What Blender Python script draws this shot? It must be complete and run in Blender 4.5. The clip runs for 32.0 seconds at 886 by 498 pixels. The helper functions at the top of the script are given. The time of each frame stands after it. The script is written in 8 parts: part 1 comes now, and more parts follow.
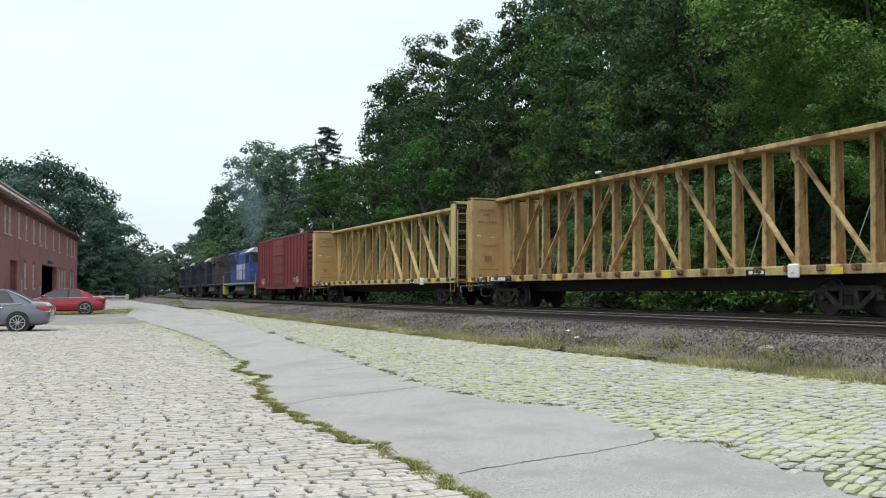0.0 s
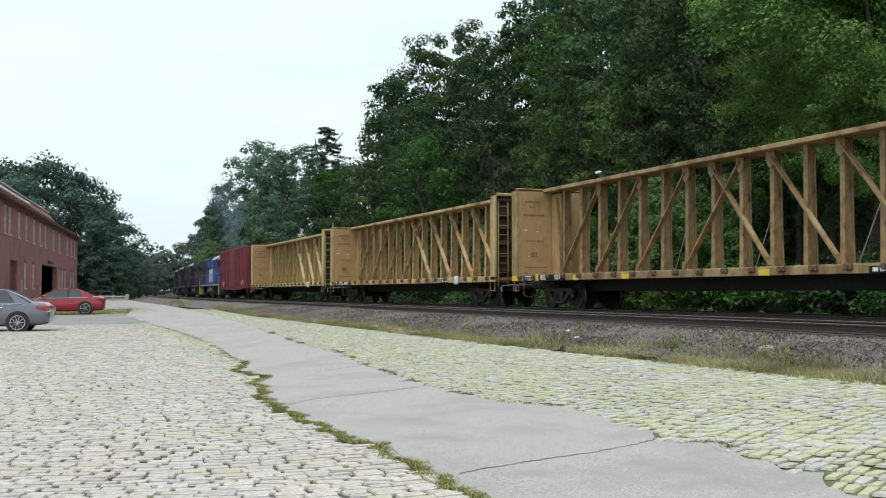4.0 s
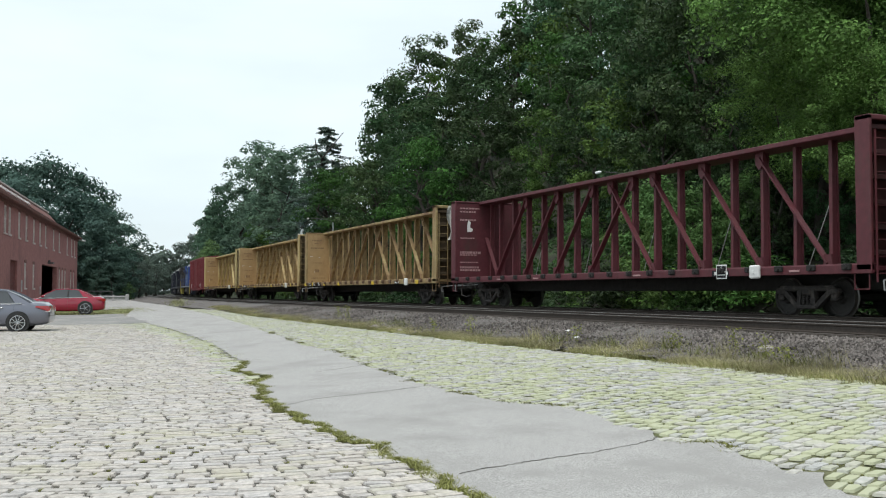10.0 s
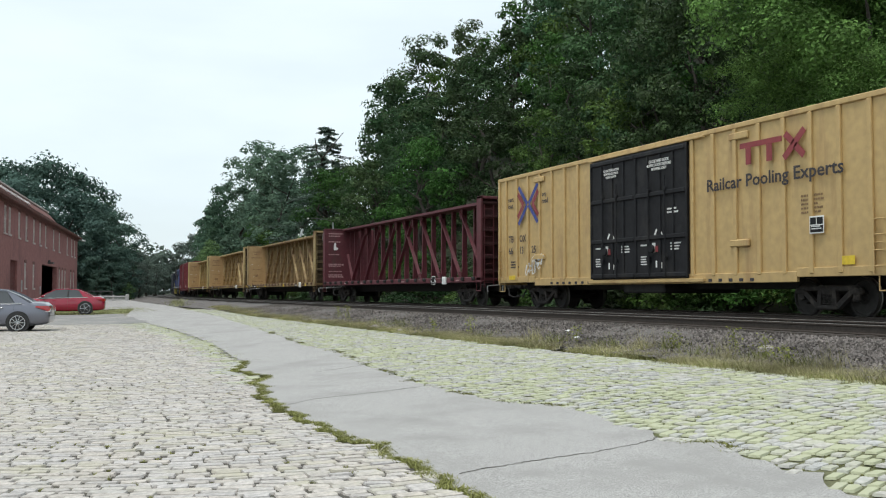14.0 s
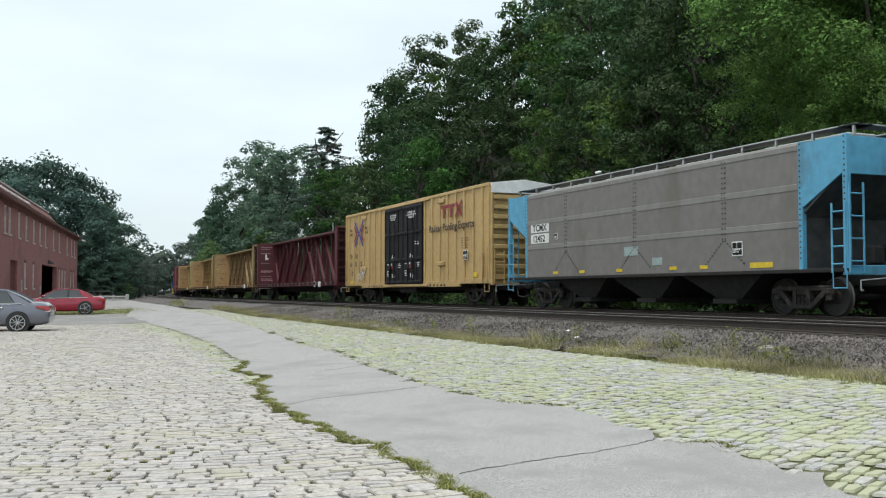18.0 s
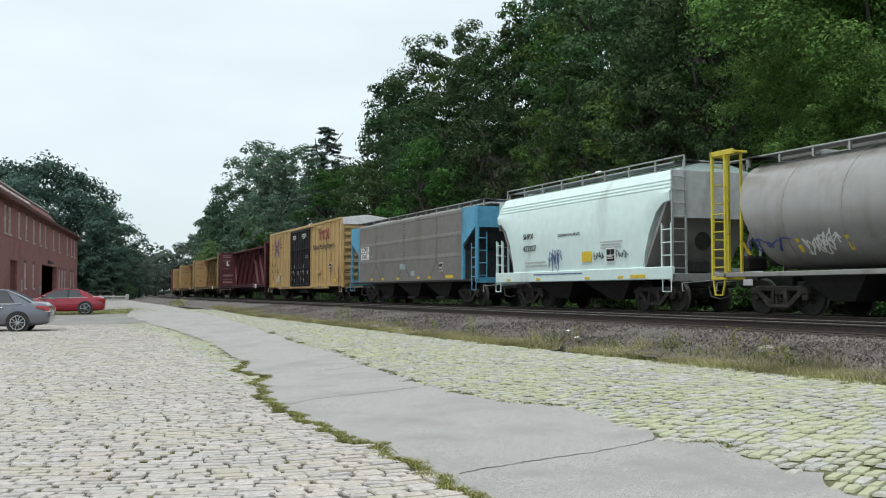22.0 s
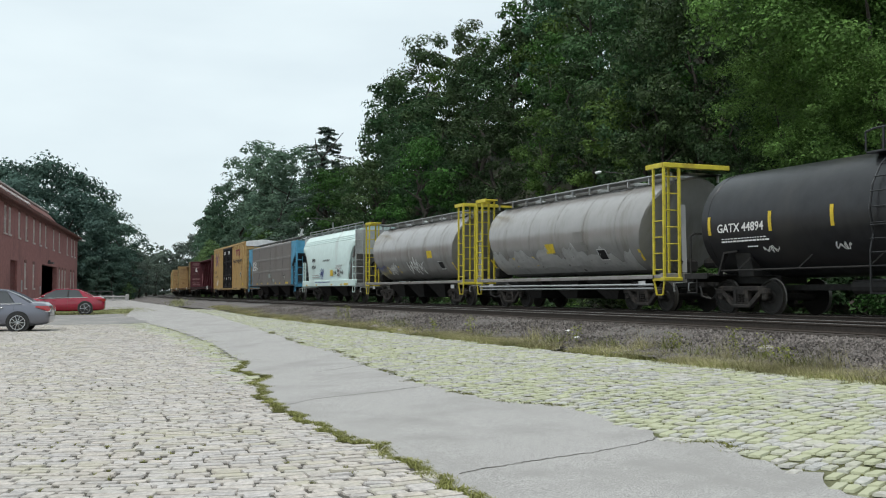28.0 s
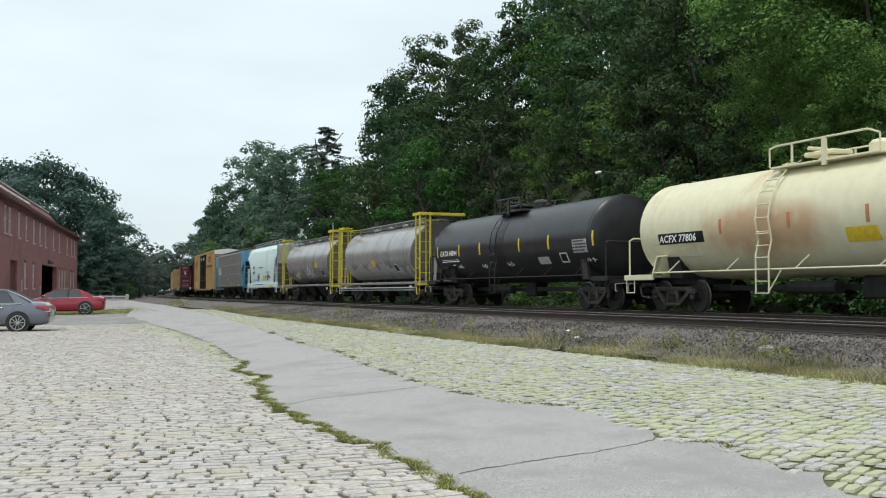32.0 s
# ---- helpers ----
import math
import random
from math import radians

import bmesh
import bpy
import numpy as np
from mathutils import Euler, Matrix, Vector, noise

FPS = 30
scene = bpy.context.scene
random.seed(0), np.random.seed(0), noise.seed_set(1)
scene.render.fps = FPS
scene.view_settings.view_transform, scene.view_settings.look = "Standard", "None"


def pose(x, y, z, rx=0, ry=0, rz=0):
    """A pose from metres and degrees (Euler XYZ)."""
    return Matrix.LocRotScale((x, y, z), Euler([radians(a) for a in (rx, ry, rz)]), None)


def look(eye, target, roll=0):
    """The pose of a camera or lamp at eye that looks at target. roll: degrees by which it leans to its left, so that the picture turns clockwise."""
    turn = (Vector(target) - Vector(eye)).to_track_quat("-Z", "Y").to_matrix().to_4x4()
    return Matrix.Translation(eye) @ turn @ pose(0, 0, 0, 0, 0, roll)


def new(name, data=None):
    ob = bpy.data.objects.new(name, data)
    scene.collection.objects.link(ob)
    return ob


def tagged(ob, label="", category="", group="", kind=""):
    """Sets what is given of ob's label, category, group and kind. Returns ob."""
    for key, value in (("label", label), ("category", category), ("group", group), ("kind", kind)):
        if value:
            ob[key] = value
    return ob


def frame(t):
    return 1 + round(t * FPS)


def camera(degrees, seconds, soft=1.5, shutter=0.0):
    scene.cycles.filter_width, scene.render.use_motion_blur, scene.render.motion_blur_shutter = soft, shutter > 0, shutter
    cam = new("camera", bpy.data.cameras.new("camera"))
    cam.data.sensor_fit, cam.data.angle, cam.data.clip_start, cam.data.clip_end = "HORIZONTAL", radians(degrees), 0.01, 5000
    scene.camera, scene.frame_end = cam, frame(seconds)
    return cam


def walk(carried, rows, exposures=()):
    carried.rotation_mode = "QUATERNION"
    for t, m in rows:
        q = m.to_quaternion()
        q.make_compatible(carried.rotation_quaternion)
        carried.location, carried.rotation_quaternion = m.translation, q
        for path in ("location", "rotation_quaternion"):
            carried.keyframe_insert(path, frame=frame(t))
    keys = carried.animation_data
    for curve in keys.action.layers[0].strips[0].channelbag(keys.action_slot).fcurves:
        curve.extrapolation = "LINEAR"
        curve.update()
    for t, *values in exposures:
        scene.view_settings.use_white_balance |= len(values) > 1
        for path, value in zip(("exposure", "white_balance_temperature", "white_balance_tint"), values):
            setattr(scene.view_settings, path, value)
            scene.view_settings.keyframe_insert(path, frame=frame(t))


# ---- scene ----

# ---------------------------------------------------------------- camera
YAW, PITCH, EYE_Z = radians(22.72), radians(2.497), 1.42
cam = camera(47.9, 32.0, soft=1.15)
AIM = (10 * math.sin(YAW), 10 * math.cos(YAW), EYE_Z + 10 * math.tan(PITCH))
walk(cam, [(0.0, look((0, 0, EYE_Z), AIM)), (32.0, look((0, 0, EYE_Z), AIM))], [(0.0, 0.05), (6.0, 0.05), (12.0, 0.0), (18.0, -0.03), (24.0, -0.12), (28.0, -0.14), (31.0, -0.09), (32.0, -0.09)])

# ---------------------------------------------------------------- world and sun
SUN_EL, SUN_ROT = radians(71), radians(235)
world = bpy.data.worlds.new("overcast_sky")
scene.world = world
world.use_nodes = True
wn, wl = world.node_tree.nodes, world.node_tree.links
wn.clear()
w_out, w_bg, w_sky = wn.new("ShaderNodeOutputWorld"), wn.new("ShaderNodeBackground"), wn.new("ShaderNodeTexSky")
w_sky.sky_type, w_sky.sun_disc, w_sky.sun_elevation, w_sky.sun_rotation = "NISHITA", False, SUN_EL, SUN_ROT
w_sky.air_density, w_sky.dust_density, w_sky.ozone_density = 1.0, 2.0, 1.0
w_co, w_map, w_noise, w_ramp, w_mix = (wn.new("ShaderNode" + k) for k in ("TexCoord", "Mapping", "TexNoise", "ValToRGB", "Mix"))
w_mix.data_type = "RGBA"
w_map.inputs["Scale"].default_value = (1.6, 1.6, 5.0)
w_noise.inputs["Scale"].default_value, w_noise.inputs["Detail"].default_value = 1.3, 5.0
w_ramp.color_ramp.elements[0].position, w_ramp.color_ramp.elements[1].position = 0.36, 0.62
w_ramp.color_ramp.elements[0].color = (0.78, 0.78, 0.78, 1)
w_ramp.color_ramp.elements[1].color = (1, 1, 1, 1)
w_mix.inputs["B"].default_value = (8.2, 9.35, 9.8, 1)
w_bg.inputs["Strength"].default_value = 0.113
wl.new(w_co.outputs["Generated"], w_map.inputs["Vector"])
wl.new(w_map.outputs["Vector"], w_noise.inputs["Vector"])
wl.new(w_noise.outputs["Fac"], w_ramp.inputs["Fac"])
wl.new(w_ramp.outputs["Color"], w_mix.inputs["Factor"])
wl.new(w_sky.outputs["Color"], w_mix.inputs["A"])
wl.new(w_mix.outputs["Result"], w_bg.inputs["Color"])
wl.new(w_bg.outputs["Background"], w_out.inputs["Surface"])

sun = new("sun", bpy.data.lights.new("sun", "SUN"))
sun.data.energy, sun.data.angle, sun.data.color = 2.2, radians(20), (1.0, 0.96, 0.9)
sun.matrix_world = look((-17, -12, 60), (0, 0, 0))

# ---------------------------------------------------------------- materials


def mat(name, base, rough=0.7, metal=0.0, vary=0.15, scale=3.0, second=None, second_amount=0.0, second_scale=0.7, streak=0.0, bump=0.1, bump_scale=40.0, rand=0.0, coat=0.0):
    """A surface with fine grain, a second colour in patches or running streaks, and fine relief."""
    m = bpy.data.materials.new(name)
    m.use_nodes = True
    n, l = m.node_tree.nodes, m.node_tree.links
    b = n["Principled BSDF"]
    b.inputs["Metallic"].default_value, b.inputs["Roughness"].default_value = metal, rough
    b.inputs["Coat Weight"].default_value = coat
    co = n.new("ShaderNodeTexCoord")
    fine = n.new("ShaderNodeTexNoise")
    fine.inputs["Scale"].default_value, fine.inputs["Detail"].default_value = scale, 6.0
    l.new(co.outputs["Object"], fine.inputs["Vector"])
    hsv = n.new("ShaderNodeHueSaturation")
    hsv.inputs["Color"].default_value = (*base, 1)
    span = n.new("ShaderNodeMapRange")
    span.inputs["From Min"].default_value, span.inputs["From Max"].default_value = 0.3, 0.7
    span.inputs["To Min"].default_value, span.inputs["To Max"].default_value = 1 - vary, 1 + vary
    l.new(fine.outputs["Fac"], span.inputs["Value"])
    value = span.outputs["Result"]
    if rand:
        info, lift, times = n.new("ShaderNodeObjectInfo"), n.new("ShaderNodeMapRange"), n.new("ShaderNodeMath")
        lift.inputs["To Min"].default_value, lift.inputs["To Max"].default_value = 1 - rand, 1 + rand
        times.operation = "MULTIPLY"
        l.new(info.outputs["Random"], lift.inputs["Value"])
        l.new(lift.outputs["Result"], times.inputs[0])
        l.new(value, times.inputs[1])
        value = times.outputs["Value"]
    l.new(value, hsv.inputs["Value"])
    colour = hsv.outputs["Color"]
    if second:
        mp, big, ramp, mix = n.new("ShaderNodeMapping"), n.new("ShaderNodeTexNoise"), n.new("ShaderNodeValToRGB"), n.new("ShaderNodeMix")
        mix.data_type = "RGBA"
        if streak:
            mp.inputs["Scale"].default_value = (1, 1, streak)
        big.inputs["Scale"].default_value, big.inputs["Detail"].default_value, big.inputs["Roughness"].default_value = second_scale, 8.0, 0.65
        ramp.color_ramp.elements[0].position = 0.66 - 0.35 * second_amount
        ramp.color_ramp.elements[1].position = 0.80 - 0.25 * second_amount
        ramp.color_ramp.elements[1].color = (min(1, 0.5 + second_amount),) * 3 + (1,)
        l.new(co.outputs["Object"], mp.inputs["Vector"])
        l.new(mp.outputs["Vector"], big.inputs["Vector"])
        l.new(big.outputs["Fac"], ramp.inputs["Fac"])
        l.new(ramp.outputs["Color"], mix.inputs["Factor"])
        l.new(colour, mix.inputs["A"])
        mix.inputs["B"].default_value = (*second, 1)
        colour = mix.outputs["Result"]
    l.new(colour, b.inputs["Base Color"])
    if bump:
        rel, bp = n.new("ShaderNodeTexNoise"), n.new("ShaderNodeBump")
        rel.inputs["Scale"].default_value, rel.inputs["Detail"].default_value = bump_scale, 4.0
        bp.inputs["Strength"].default_value, bp.inputs["Distance"].default_value = bump, 0.02
        l.new(co.outputs["Object"], rel.inputs["Vector"])
        l.new(rel.outputs["Fac"], bp.inputs["Height"])
        l.new(bp.outputs["Normal"], b.inputs["Normal"])
    return m


def leaf_mat(name, base, vary=0.35, shine=0.65, rand=0.22, gap_shade=0.55, spray_light=1.45, hues=0.0, gloss=0.16):
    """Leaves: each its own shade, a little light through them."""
    m = bpy.data.materials.new(name)
    m.use_nodes = True
    n, l = m.node_tree.nodes, m.node_tree.links
    b = n["Principled BSDF"]
    geo, span, hsv, info, hue = (n.new("ShaderNode" + k) for k in ("NewGeometry", "MapRange", "HueSaturation", "ObjectInfo", "MapRange"))
    add = n.new("ShaderNodeMath")
    add.operation = "MULTIPLY"
    # Noise patches paint lit sprays and shaded gaps into the leaf colour.
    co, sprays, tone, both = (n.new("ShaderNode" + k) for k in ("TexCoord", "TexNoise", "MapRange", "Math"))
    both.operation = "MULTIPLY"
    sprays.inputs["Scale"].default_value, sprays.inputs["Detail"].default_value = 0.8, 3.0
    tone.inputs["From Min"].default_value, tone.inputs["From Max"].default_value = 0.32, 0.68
    tone.inputs["To Min"].default_value, tone.inputs["To Max"].default_value = gap_shade, spray_light
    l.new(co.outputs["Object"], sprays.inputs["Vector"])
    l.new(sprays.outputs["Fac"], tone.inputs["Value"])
    span.inputs["To Min"].default_value, span.inputs["To Max"].default_value = 1 - vary, 1 + vary
    hue.inputs["To Min"].default_value, hue.inputs["To Max"].default_value = 1 - rand, 1 + rand
    hsv.inputs["Color"].default_value = (*base, 1)
    l.new(geo.outputs["Random Per Island"], span.inputs["Value"])
    l.new(info.outputs["Random"], hue.inputs["Value"])
    l.new(span.outputs["Result"], add.inputs[0])
    l.new(hue.outputs["Result"], add.inputs[1])
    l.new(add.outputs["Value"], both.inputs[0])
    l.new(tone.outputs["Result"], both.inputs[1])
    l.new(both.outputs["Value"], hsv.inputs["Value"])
    l.new(hsv.outputs["Color"], b.inputs["Base Color"])
    if hues:
        other, turn_hue = n.new("ShaderNodeMath"), n.new("ShaderNodeMapRange")
        scaled = n.new("ShaderNodeMath")
        scaled.operation, other.operation = "MULTIPLY", "FRACT"
        scaled.inputs[1].default_value = 23.7
        turn_hue.inputs["To Min"].default_value, turn_hue.inputs["To Max"].default_value = 0.5 - hues, 0.5 + hues
        l.new(info.outputs["Random"], scaled.inputs[0])
        l.new(scaled.outputs["Value"], other.inputs[0])
        l.new(other.outputs["Value"], turn_hue.inputs["Value"])
        l.new(turn_hue.outputs["Result"], hsv.inputs["Hue"])
    b.inputs["Roughness"].default_value = shine
    b.inputs["Specular IOR Level"].default_value = gloss
    tr, mixer = n.new("ShaderNodeBsdfTranslucent"), n.new("ShaderNodeMixShader")
    mixer.inputs["Fac"].default_value = 0.22
    l.new(hsv.outputs["Color"], tr.inputs["Color"])
    out = n["Material Output"]
    l.new(b.outputs["BSDF"], mixer.inputs[1])
    l.new(tr.outputs["BSDF"], mixer.inputs[2])
    l.new(mixer.outputs["Shader"], out.inputs["Surface"])
    return m


def glass_mat(name, base, rough=0.08):
    m = bpy.data.materials.new(name)
    m.use_nodes = True
    b = m.node_tree.nodes["Principled BSDF"]
    b.inputs["Base Color"].default_value, b.inputs["Roughness"].default_value = (*base, 1), rough
    b.inputs["Specular IOR Level"].default_value = 0.8
    return m




def sett_mat(name, base, moss, moss_amount, spread=0.16, patchy=0.25):
    """Granite: every stone its own grey, some warm and some cool, lichen and moss in drifts and stone by stone."""
    m = mat(name, base, 0.85, vary=0.24, scale=26, bump=0.4, bump_scale=60)
    n, l = m.node_tree.nodes, m.node_tree.links
    b = n["Principled BSDF"]
    colour = b.inputs["Base Color"].links[0].from_socket

    def calc(op, a, c):
        q = n.new("ShaderNodeMath")
        q.operation = op
        for socket, v in zip(q.inputs, (a, c)):
            if isinstance(v, float):
                socket.default_value = v
            elif v is not None:
                l.new(v, socket)
        return q.outputs["Value"]

    def spanned(v, lo, hi):
        q = n.new("ShaderNodeMapRange")
        q.inputs["To Min"].default_value, q.inputs["To Max"].default_value = lo, hi
        l.new(v, q.inputs["Value"])
        return q.outputs["Result"]
    geo, info = n.new("ShaderNodeNewGeometry"), n.new("ShaderNodeObjectInfo")
    one = calc("FRACT", calc("ADD", geo.outputs["Random Per Island"], info.outputs["Random"]), None)
    two = calc("FRACT", calc("MULTIPLY", one, 17.31), None)
    three = calc("FRACT", calc("MULTIPLY", one, 53.77), None)
    shade = n.new("ShaderNodeHueSaturation")
    l.new(spanned(one, 1 - spread, 1 + spread), shade.inputs["Value"])
    l.new(colour, shade.inputs["Color"])
    tint = n.new("ShaderNodeMix")
    tint.data_type, tint.blend_type = "RGBA", "MULTIPLY"
    tint.inputs["Factor"].default_value = 1.0
    cast = n.new("ShaderNodeValToRGB")
    cast.color_ramp.elements[0].color, cast.color_ramp.elements[1].color = (0.985, 0.995, 1.035, 1), (1.03, 1.0, 0.965, 1)
    l.new(two, cast.inputs["Fac"])
    l.new(shade.outputs["Color"], tint.inputs["A"])
    l.new(cast.outputs["Color"], tint.inputs["B"])
    drift, ramp, mix = n.new("ShaderNodeTexNoise"), n.new("ShaderNodeValToRGB"), n.new("ShaderNodeMix")
    mix.data_type = "RGBA"
    drift.inputs["Scale"].default_value, drift.inputs["Detail"].default_value, drift.inputs["Roughness"].default_value = 0.55, 6.0, 0.7
    ramp.color_ramp.elements[0].position, ramp.color_ramp.elements[1].position = 0.60 - 0.3 * moss_amount, 0.86 - 0.3 * moss_amount
    l.new(geo.outputs["Position"], drift.inputs["Vector"])
    l.new(calc("ADD", drift.outputs["Fac"], spanned(three, -patchy, patchy)), ramp.inputs["Fac"])
    l.new(ramp.outputs["Color"], mix.inputs["Factor"])
    l.new(tint.outputs["Result"], mix.inputs["A"])
    mix.inputs["B"].default_value = (*moss, 1)
    l.new(mix.outputs["Result"], b.inputs["Base Color"])
    return m


ASPHALT = mat("worn_asphalt", (0.345, 0.335, 0.325), 0.92, vary=0.55, scale=85, second=(0.275, 0.267, 0.256), second_amount=0.5, second_scale=0.7, bump=0.35, bump_scale=85)
DARK_ASPHALT = mat("patched_asphalt", (0.215, 0.21, 0.205), 0.9, vary=0.25, scale=20, second=(0.36, 0.345, 0.315), second_amount=0.5, second_scale=0.5, bump=0.3, bump_scale=90)
SETT = sett_mat("granite_sett", (0.44, 0.413, 0.385), (0.44, 0.415, 0.30), 0.28, 0.10, 0.10)
MOSSY_SETT = sett_mat("mossy_granite_sett", (0.425, 0.42, 0.395), (0.425, 0.437, 0.295), 0.82, 0.09, 0.28)
GROUT = mat("sandy_joint_earth", (0.078, 0.07, 0.059), 0.95, vary=0.35, scale=25, second=(0.12, 0.125, 0.05), second_amount=0.35, second_scale=1.2, bump=0.5, bump_scale=60)
MOSSY_GROUT = mat("mossy_joint_earth", (0.12, 0.122, 0.06), 0.95, vary=0.35, scale=25, second=(0.10, 0.115, 0.04), second_amount=0.6, second_scale=1.2, bump=0.5, bump_scale=60)
EARTH = mat("dry_earth", (0.20, 0.18, 0.13), 0.95, vary=0.25, scale=12, second=(0.13, 0.16, 0.06), second_amount=0.6, second_scale=0.4, bump=0.5, bump_scale=30)
SHADED_WOOD_FLOOR = mat("shaded_forest_floor", (0.03, 0.030, 0.019), 0.95, vary=0.4, scale=6, second=(0.035, 0.06, 0.02), second_amount=0.6, second_scale=0.5, bump=0.6, bump_scale=12)
# Oil-dark ballast, its colour deepened further for the shade under the train.
BED = mat("oil_dark_shaded_ballast", (0.036, 0.032, 0.029), 0.92, vary=0.4, scale=22, second=(0.028, 0.025, 0.023), second_amount=0.5, second_scale=0.8, bump=0.8, bump_scale=30)
BALLAST = mat("ballast_stone", (0.115, 0.103, 0.096), 0.9, vary=0.35, scale=22, second=(0.11, 0.10, 0.09), second_amount=0.4, second_scale=0.8, bump=0.8, bump_scale=30)
RAIL_RUST = mat("rusty_rail_steel", (0.055, 0.043, 0.036), 0.75, 0.3, vary=0.25, scale=20, bump=0.2)
RAIL_HEAD = mat("polished_rail_steel", (0.26, 0.25, 0.24), 0.45, 0.8, vary=0.1, scale=30, bump=0.05)
TIE = mat("creosoted_timber", (0.055, 0.045, 0.038), 0.9, vary=0.35, scale=15, bump=0.5)
GRASS = leaf_mat("weed_blades", (0.185, 0.195, 0.07), 0.5, 0.7)
LAWN = leaf_mat("sunlit_lawn_blades", (0.37, 0.39, 0.19), 0.35, 0.8)
DRY_GRASS = leaf_mat("dry_grass_blades", (0.31, 0.285, 0.16), 0.45, 0.8)
FORB = leaf_mat("yellow_green_weed_leaf", (0.26, 0.29, 0.06), 0.35, 0.7)
MOSS = leaf_mat("green_moss", (0.20, 0.205, 0.075), 0.4, 0.8)
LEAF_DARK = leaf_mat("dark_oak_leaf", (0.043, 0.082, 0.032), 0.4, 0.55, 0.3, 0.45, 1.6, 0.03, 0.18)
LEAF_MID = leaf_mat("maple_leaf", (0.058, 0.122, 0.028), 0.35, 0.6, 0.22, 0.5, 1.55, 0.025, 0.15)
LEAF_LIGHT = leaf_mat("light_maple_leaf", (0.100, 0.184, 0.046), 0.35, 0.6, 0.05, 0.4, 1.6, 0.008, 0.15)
# Distance haze is painted into the village, far, blue, slim and hazy leaf colours.
LEAF_VILLAGE = leaf_mat("haze_tinted_village_leaf", (0.083, 0.138, 0.113), 0.10, 0.8, 0.14, 0.75, 1.25, 0.02, 0.1)
LEAF_FAR = leaf_mat("haze_tinted_slope_leaf", (0.055, 0.10, 0.048), 0.25, 0.6, 0.3, 0.55, 1.45, 0.03, 0.12)
LEAF_BLUE = leaf_mat("haze_tinted_grey_green_leaf", (0.078, 0.135, 0.088), 0.12, 0.8, 0.2, 0.7, 1.3, 0.025, 0.1)
LEAF_SLIM = leaf_mat("haze_pale_airy_leaf", (0.125, 0.195, 0.135), 0.15, 0.8, 0.15, 0.75, 1.25, 0.02, 0.1)
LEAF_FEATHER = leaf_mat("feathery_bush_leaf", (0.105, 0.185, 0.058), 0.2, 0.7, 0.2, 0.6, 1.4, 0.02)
LEAF_HAZY = leaf_mat("haze_tinted_distant_leaf", (0.115, 0.15, 0.125), 0.15, 0.85, 0.15, 0.8, 1.2, 0.015)
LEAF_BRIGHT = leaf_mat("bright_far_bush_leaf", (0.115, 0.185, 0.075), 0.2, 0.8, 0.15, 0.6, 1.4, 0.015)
NEEDLE = leaf_mat("conifer_needles", (0.10, 0.14, 0.115), 0.25, 0.8)
BARK = mat("rough_bark", (0.045, 0.038, 0.032), 0.95, vary=0.35, scale=10, bump=0.8, bump_scale=14)

YELLOW = mat("faded_yellow_paint", (0.41, 0.285, 0.125), 0.68, vary=0.14, scale=6, second=(0.15, 0.085, 0.045), second_amount=0.55, second_scale=1.6, streak=0.25, bump=0.12, bump_scale=20, rand=0.05)
POST_YELLOW = mat("rust_edged_yellow_paint", (0.37, 0.265, 0.13), 0.7, vary=0.14, scale=5, second=(0.17, 0.10, 0.06), second_amount=0.30, second_scale=4.5, streak=0.6, bump=0.12, bump_scale=20, rand=0.12)
PALE_YELLOW = mat("pale_yellow_paint", (0.50, 0.40, 0.185), 0.65, vary=0.12, scale=6, second=(0.22, 0.13, 0.06), second_amount=0.42, second_scale=1.8, streak=0.3, bump=0.12, bump_scale=20)
RUSTY = mat("rusty_fitting", (0.13, 0.075, 0.045), 0.85, vary=0.4, scale=14, bump=0.3)
CRACK = mat("dark_crack_fill", (0.07, 0.065, 0.055), 0.95, vary=0.3, scale=20, bump=0.3)
TAN_PANEL = mat("tan_bulkhead_paint", (0.40, 0.265, 0.125), 0.68, vary=0.08, scale=4, second=(0.25, 0.145, 0.07), second_amount=0.35, second_scale=1.0, streak=0.4, bump=0.1, bump_scale=20, rand=0.05)
# Bulkhead ends: dirt and the deep recess's shadow are both in this paint.
GRIMY_SHADE_YELLOW = mat("grimy_shaded_end_paint", (0.105, 0.072, 0.04), 0.8, vary=0.25, scale=4, second=(0.07, 0.05, 0.03), second_amount=0.6, second_scale=1.6, streak=0.4, bump=0.1)
GRIMY_SHADE_MAROON = mat("grimy_shaded_maroon_end_paint", (0.055, 0.016, 0.018), 0.8, vary=0.25, scale=4, second=(0.03, 0.014, 0.013), second_amount=0.5, second_scale=1.6, streak=0.4, bump=0.1)
MAROON = mat("maroon_paint", (0.095, 0.019, 0.026), 0.6, vary=0.18, scale=5, second=(0.07, 0.03, 0.028), second_amount=0.4, second_scale=1.4, streak=0.3, bump=0.12, bump_scale=20)
RED_CAR_PAINT = mat("boxcar_red_paint", (0.19, 0.036, 0.043), 0.6, vary=0.15, scale=5, second=(0.10, 0.03, 0.03), second_amount=0.3, second_scale=1.2, streak=0.3, bump=0.1, bump_scale=20)
BOX_YELLOW = mat("boxcar_yellow_paint", (0.485, 0.335, 0.145), 0.56, vary=0.10, scale=5, second=(0.33, 0.20, 0.085), second_amount=0.42, second_scale=1.3, streak=0.16, bump=0.08, bump_scale=12)
BLACK = mat("black_door_paint", (0.014, 0.014, 0.016), 0.6, vary=0.3, scale=5, second=(0.032, 0.030, 0.029), second_amount=0.4, second_scale=1.2, bump=0.08)
BLACK.node_tree.nodes["Principled BSDF"].inputs["Specular IOR Level"].default_value = 0.2
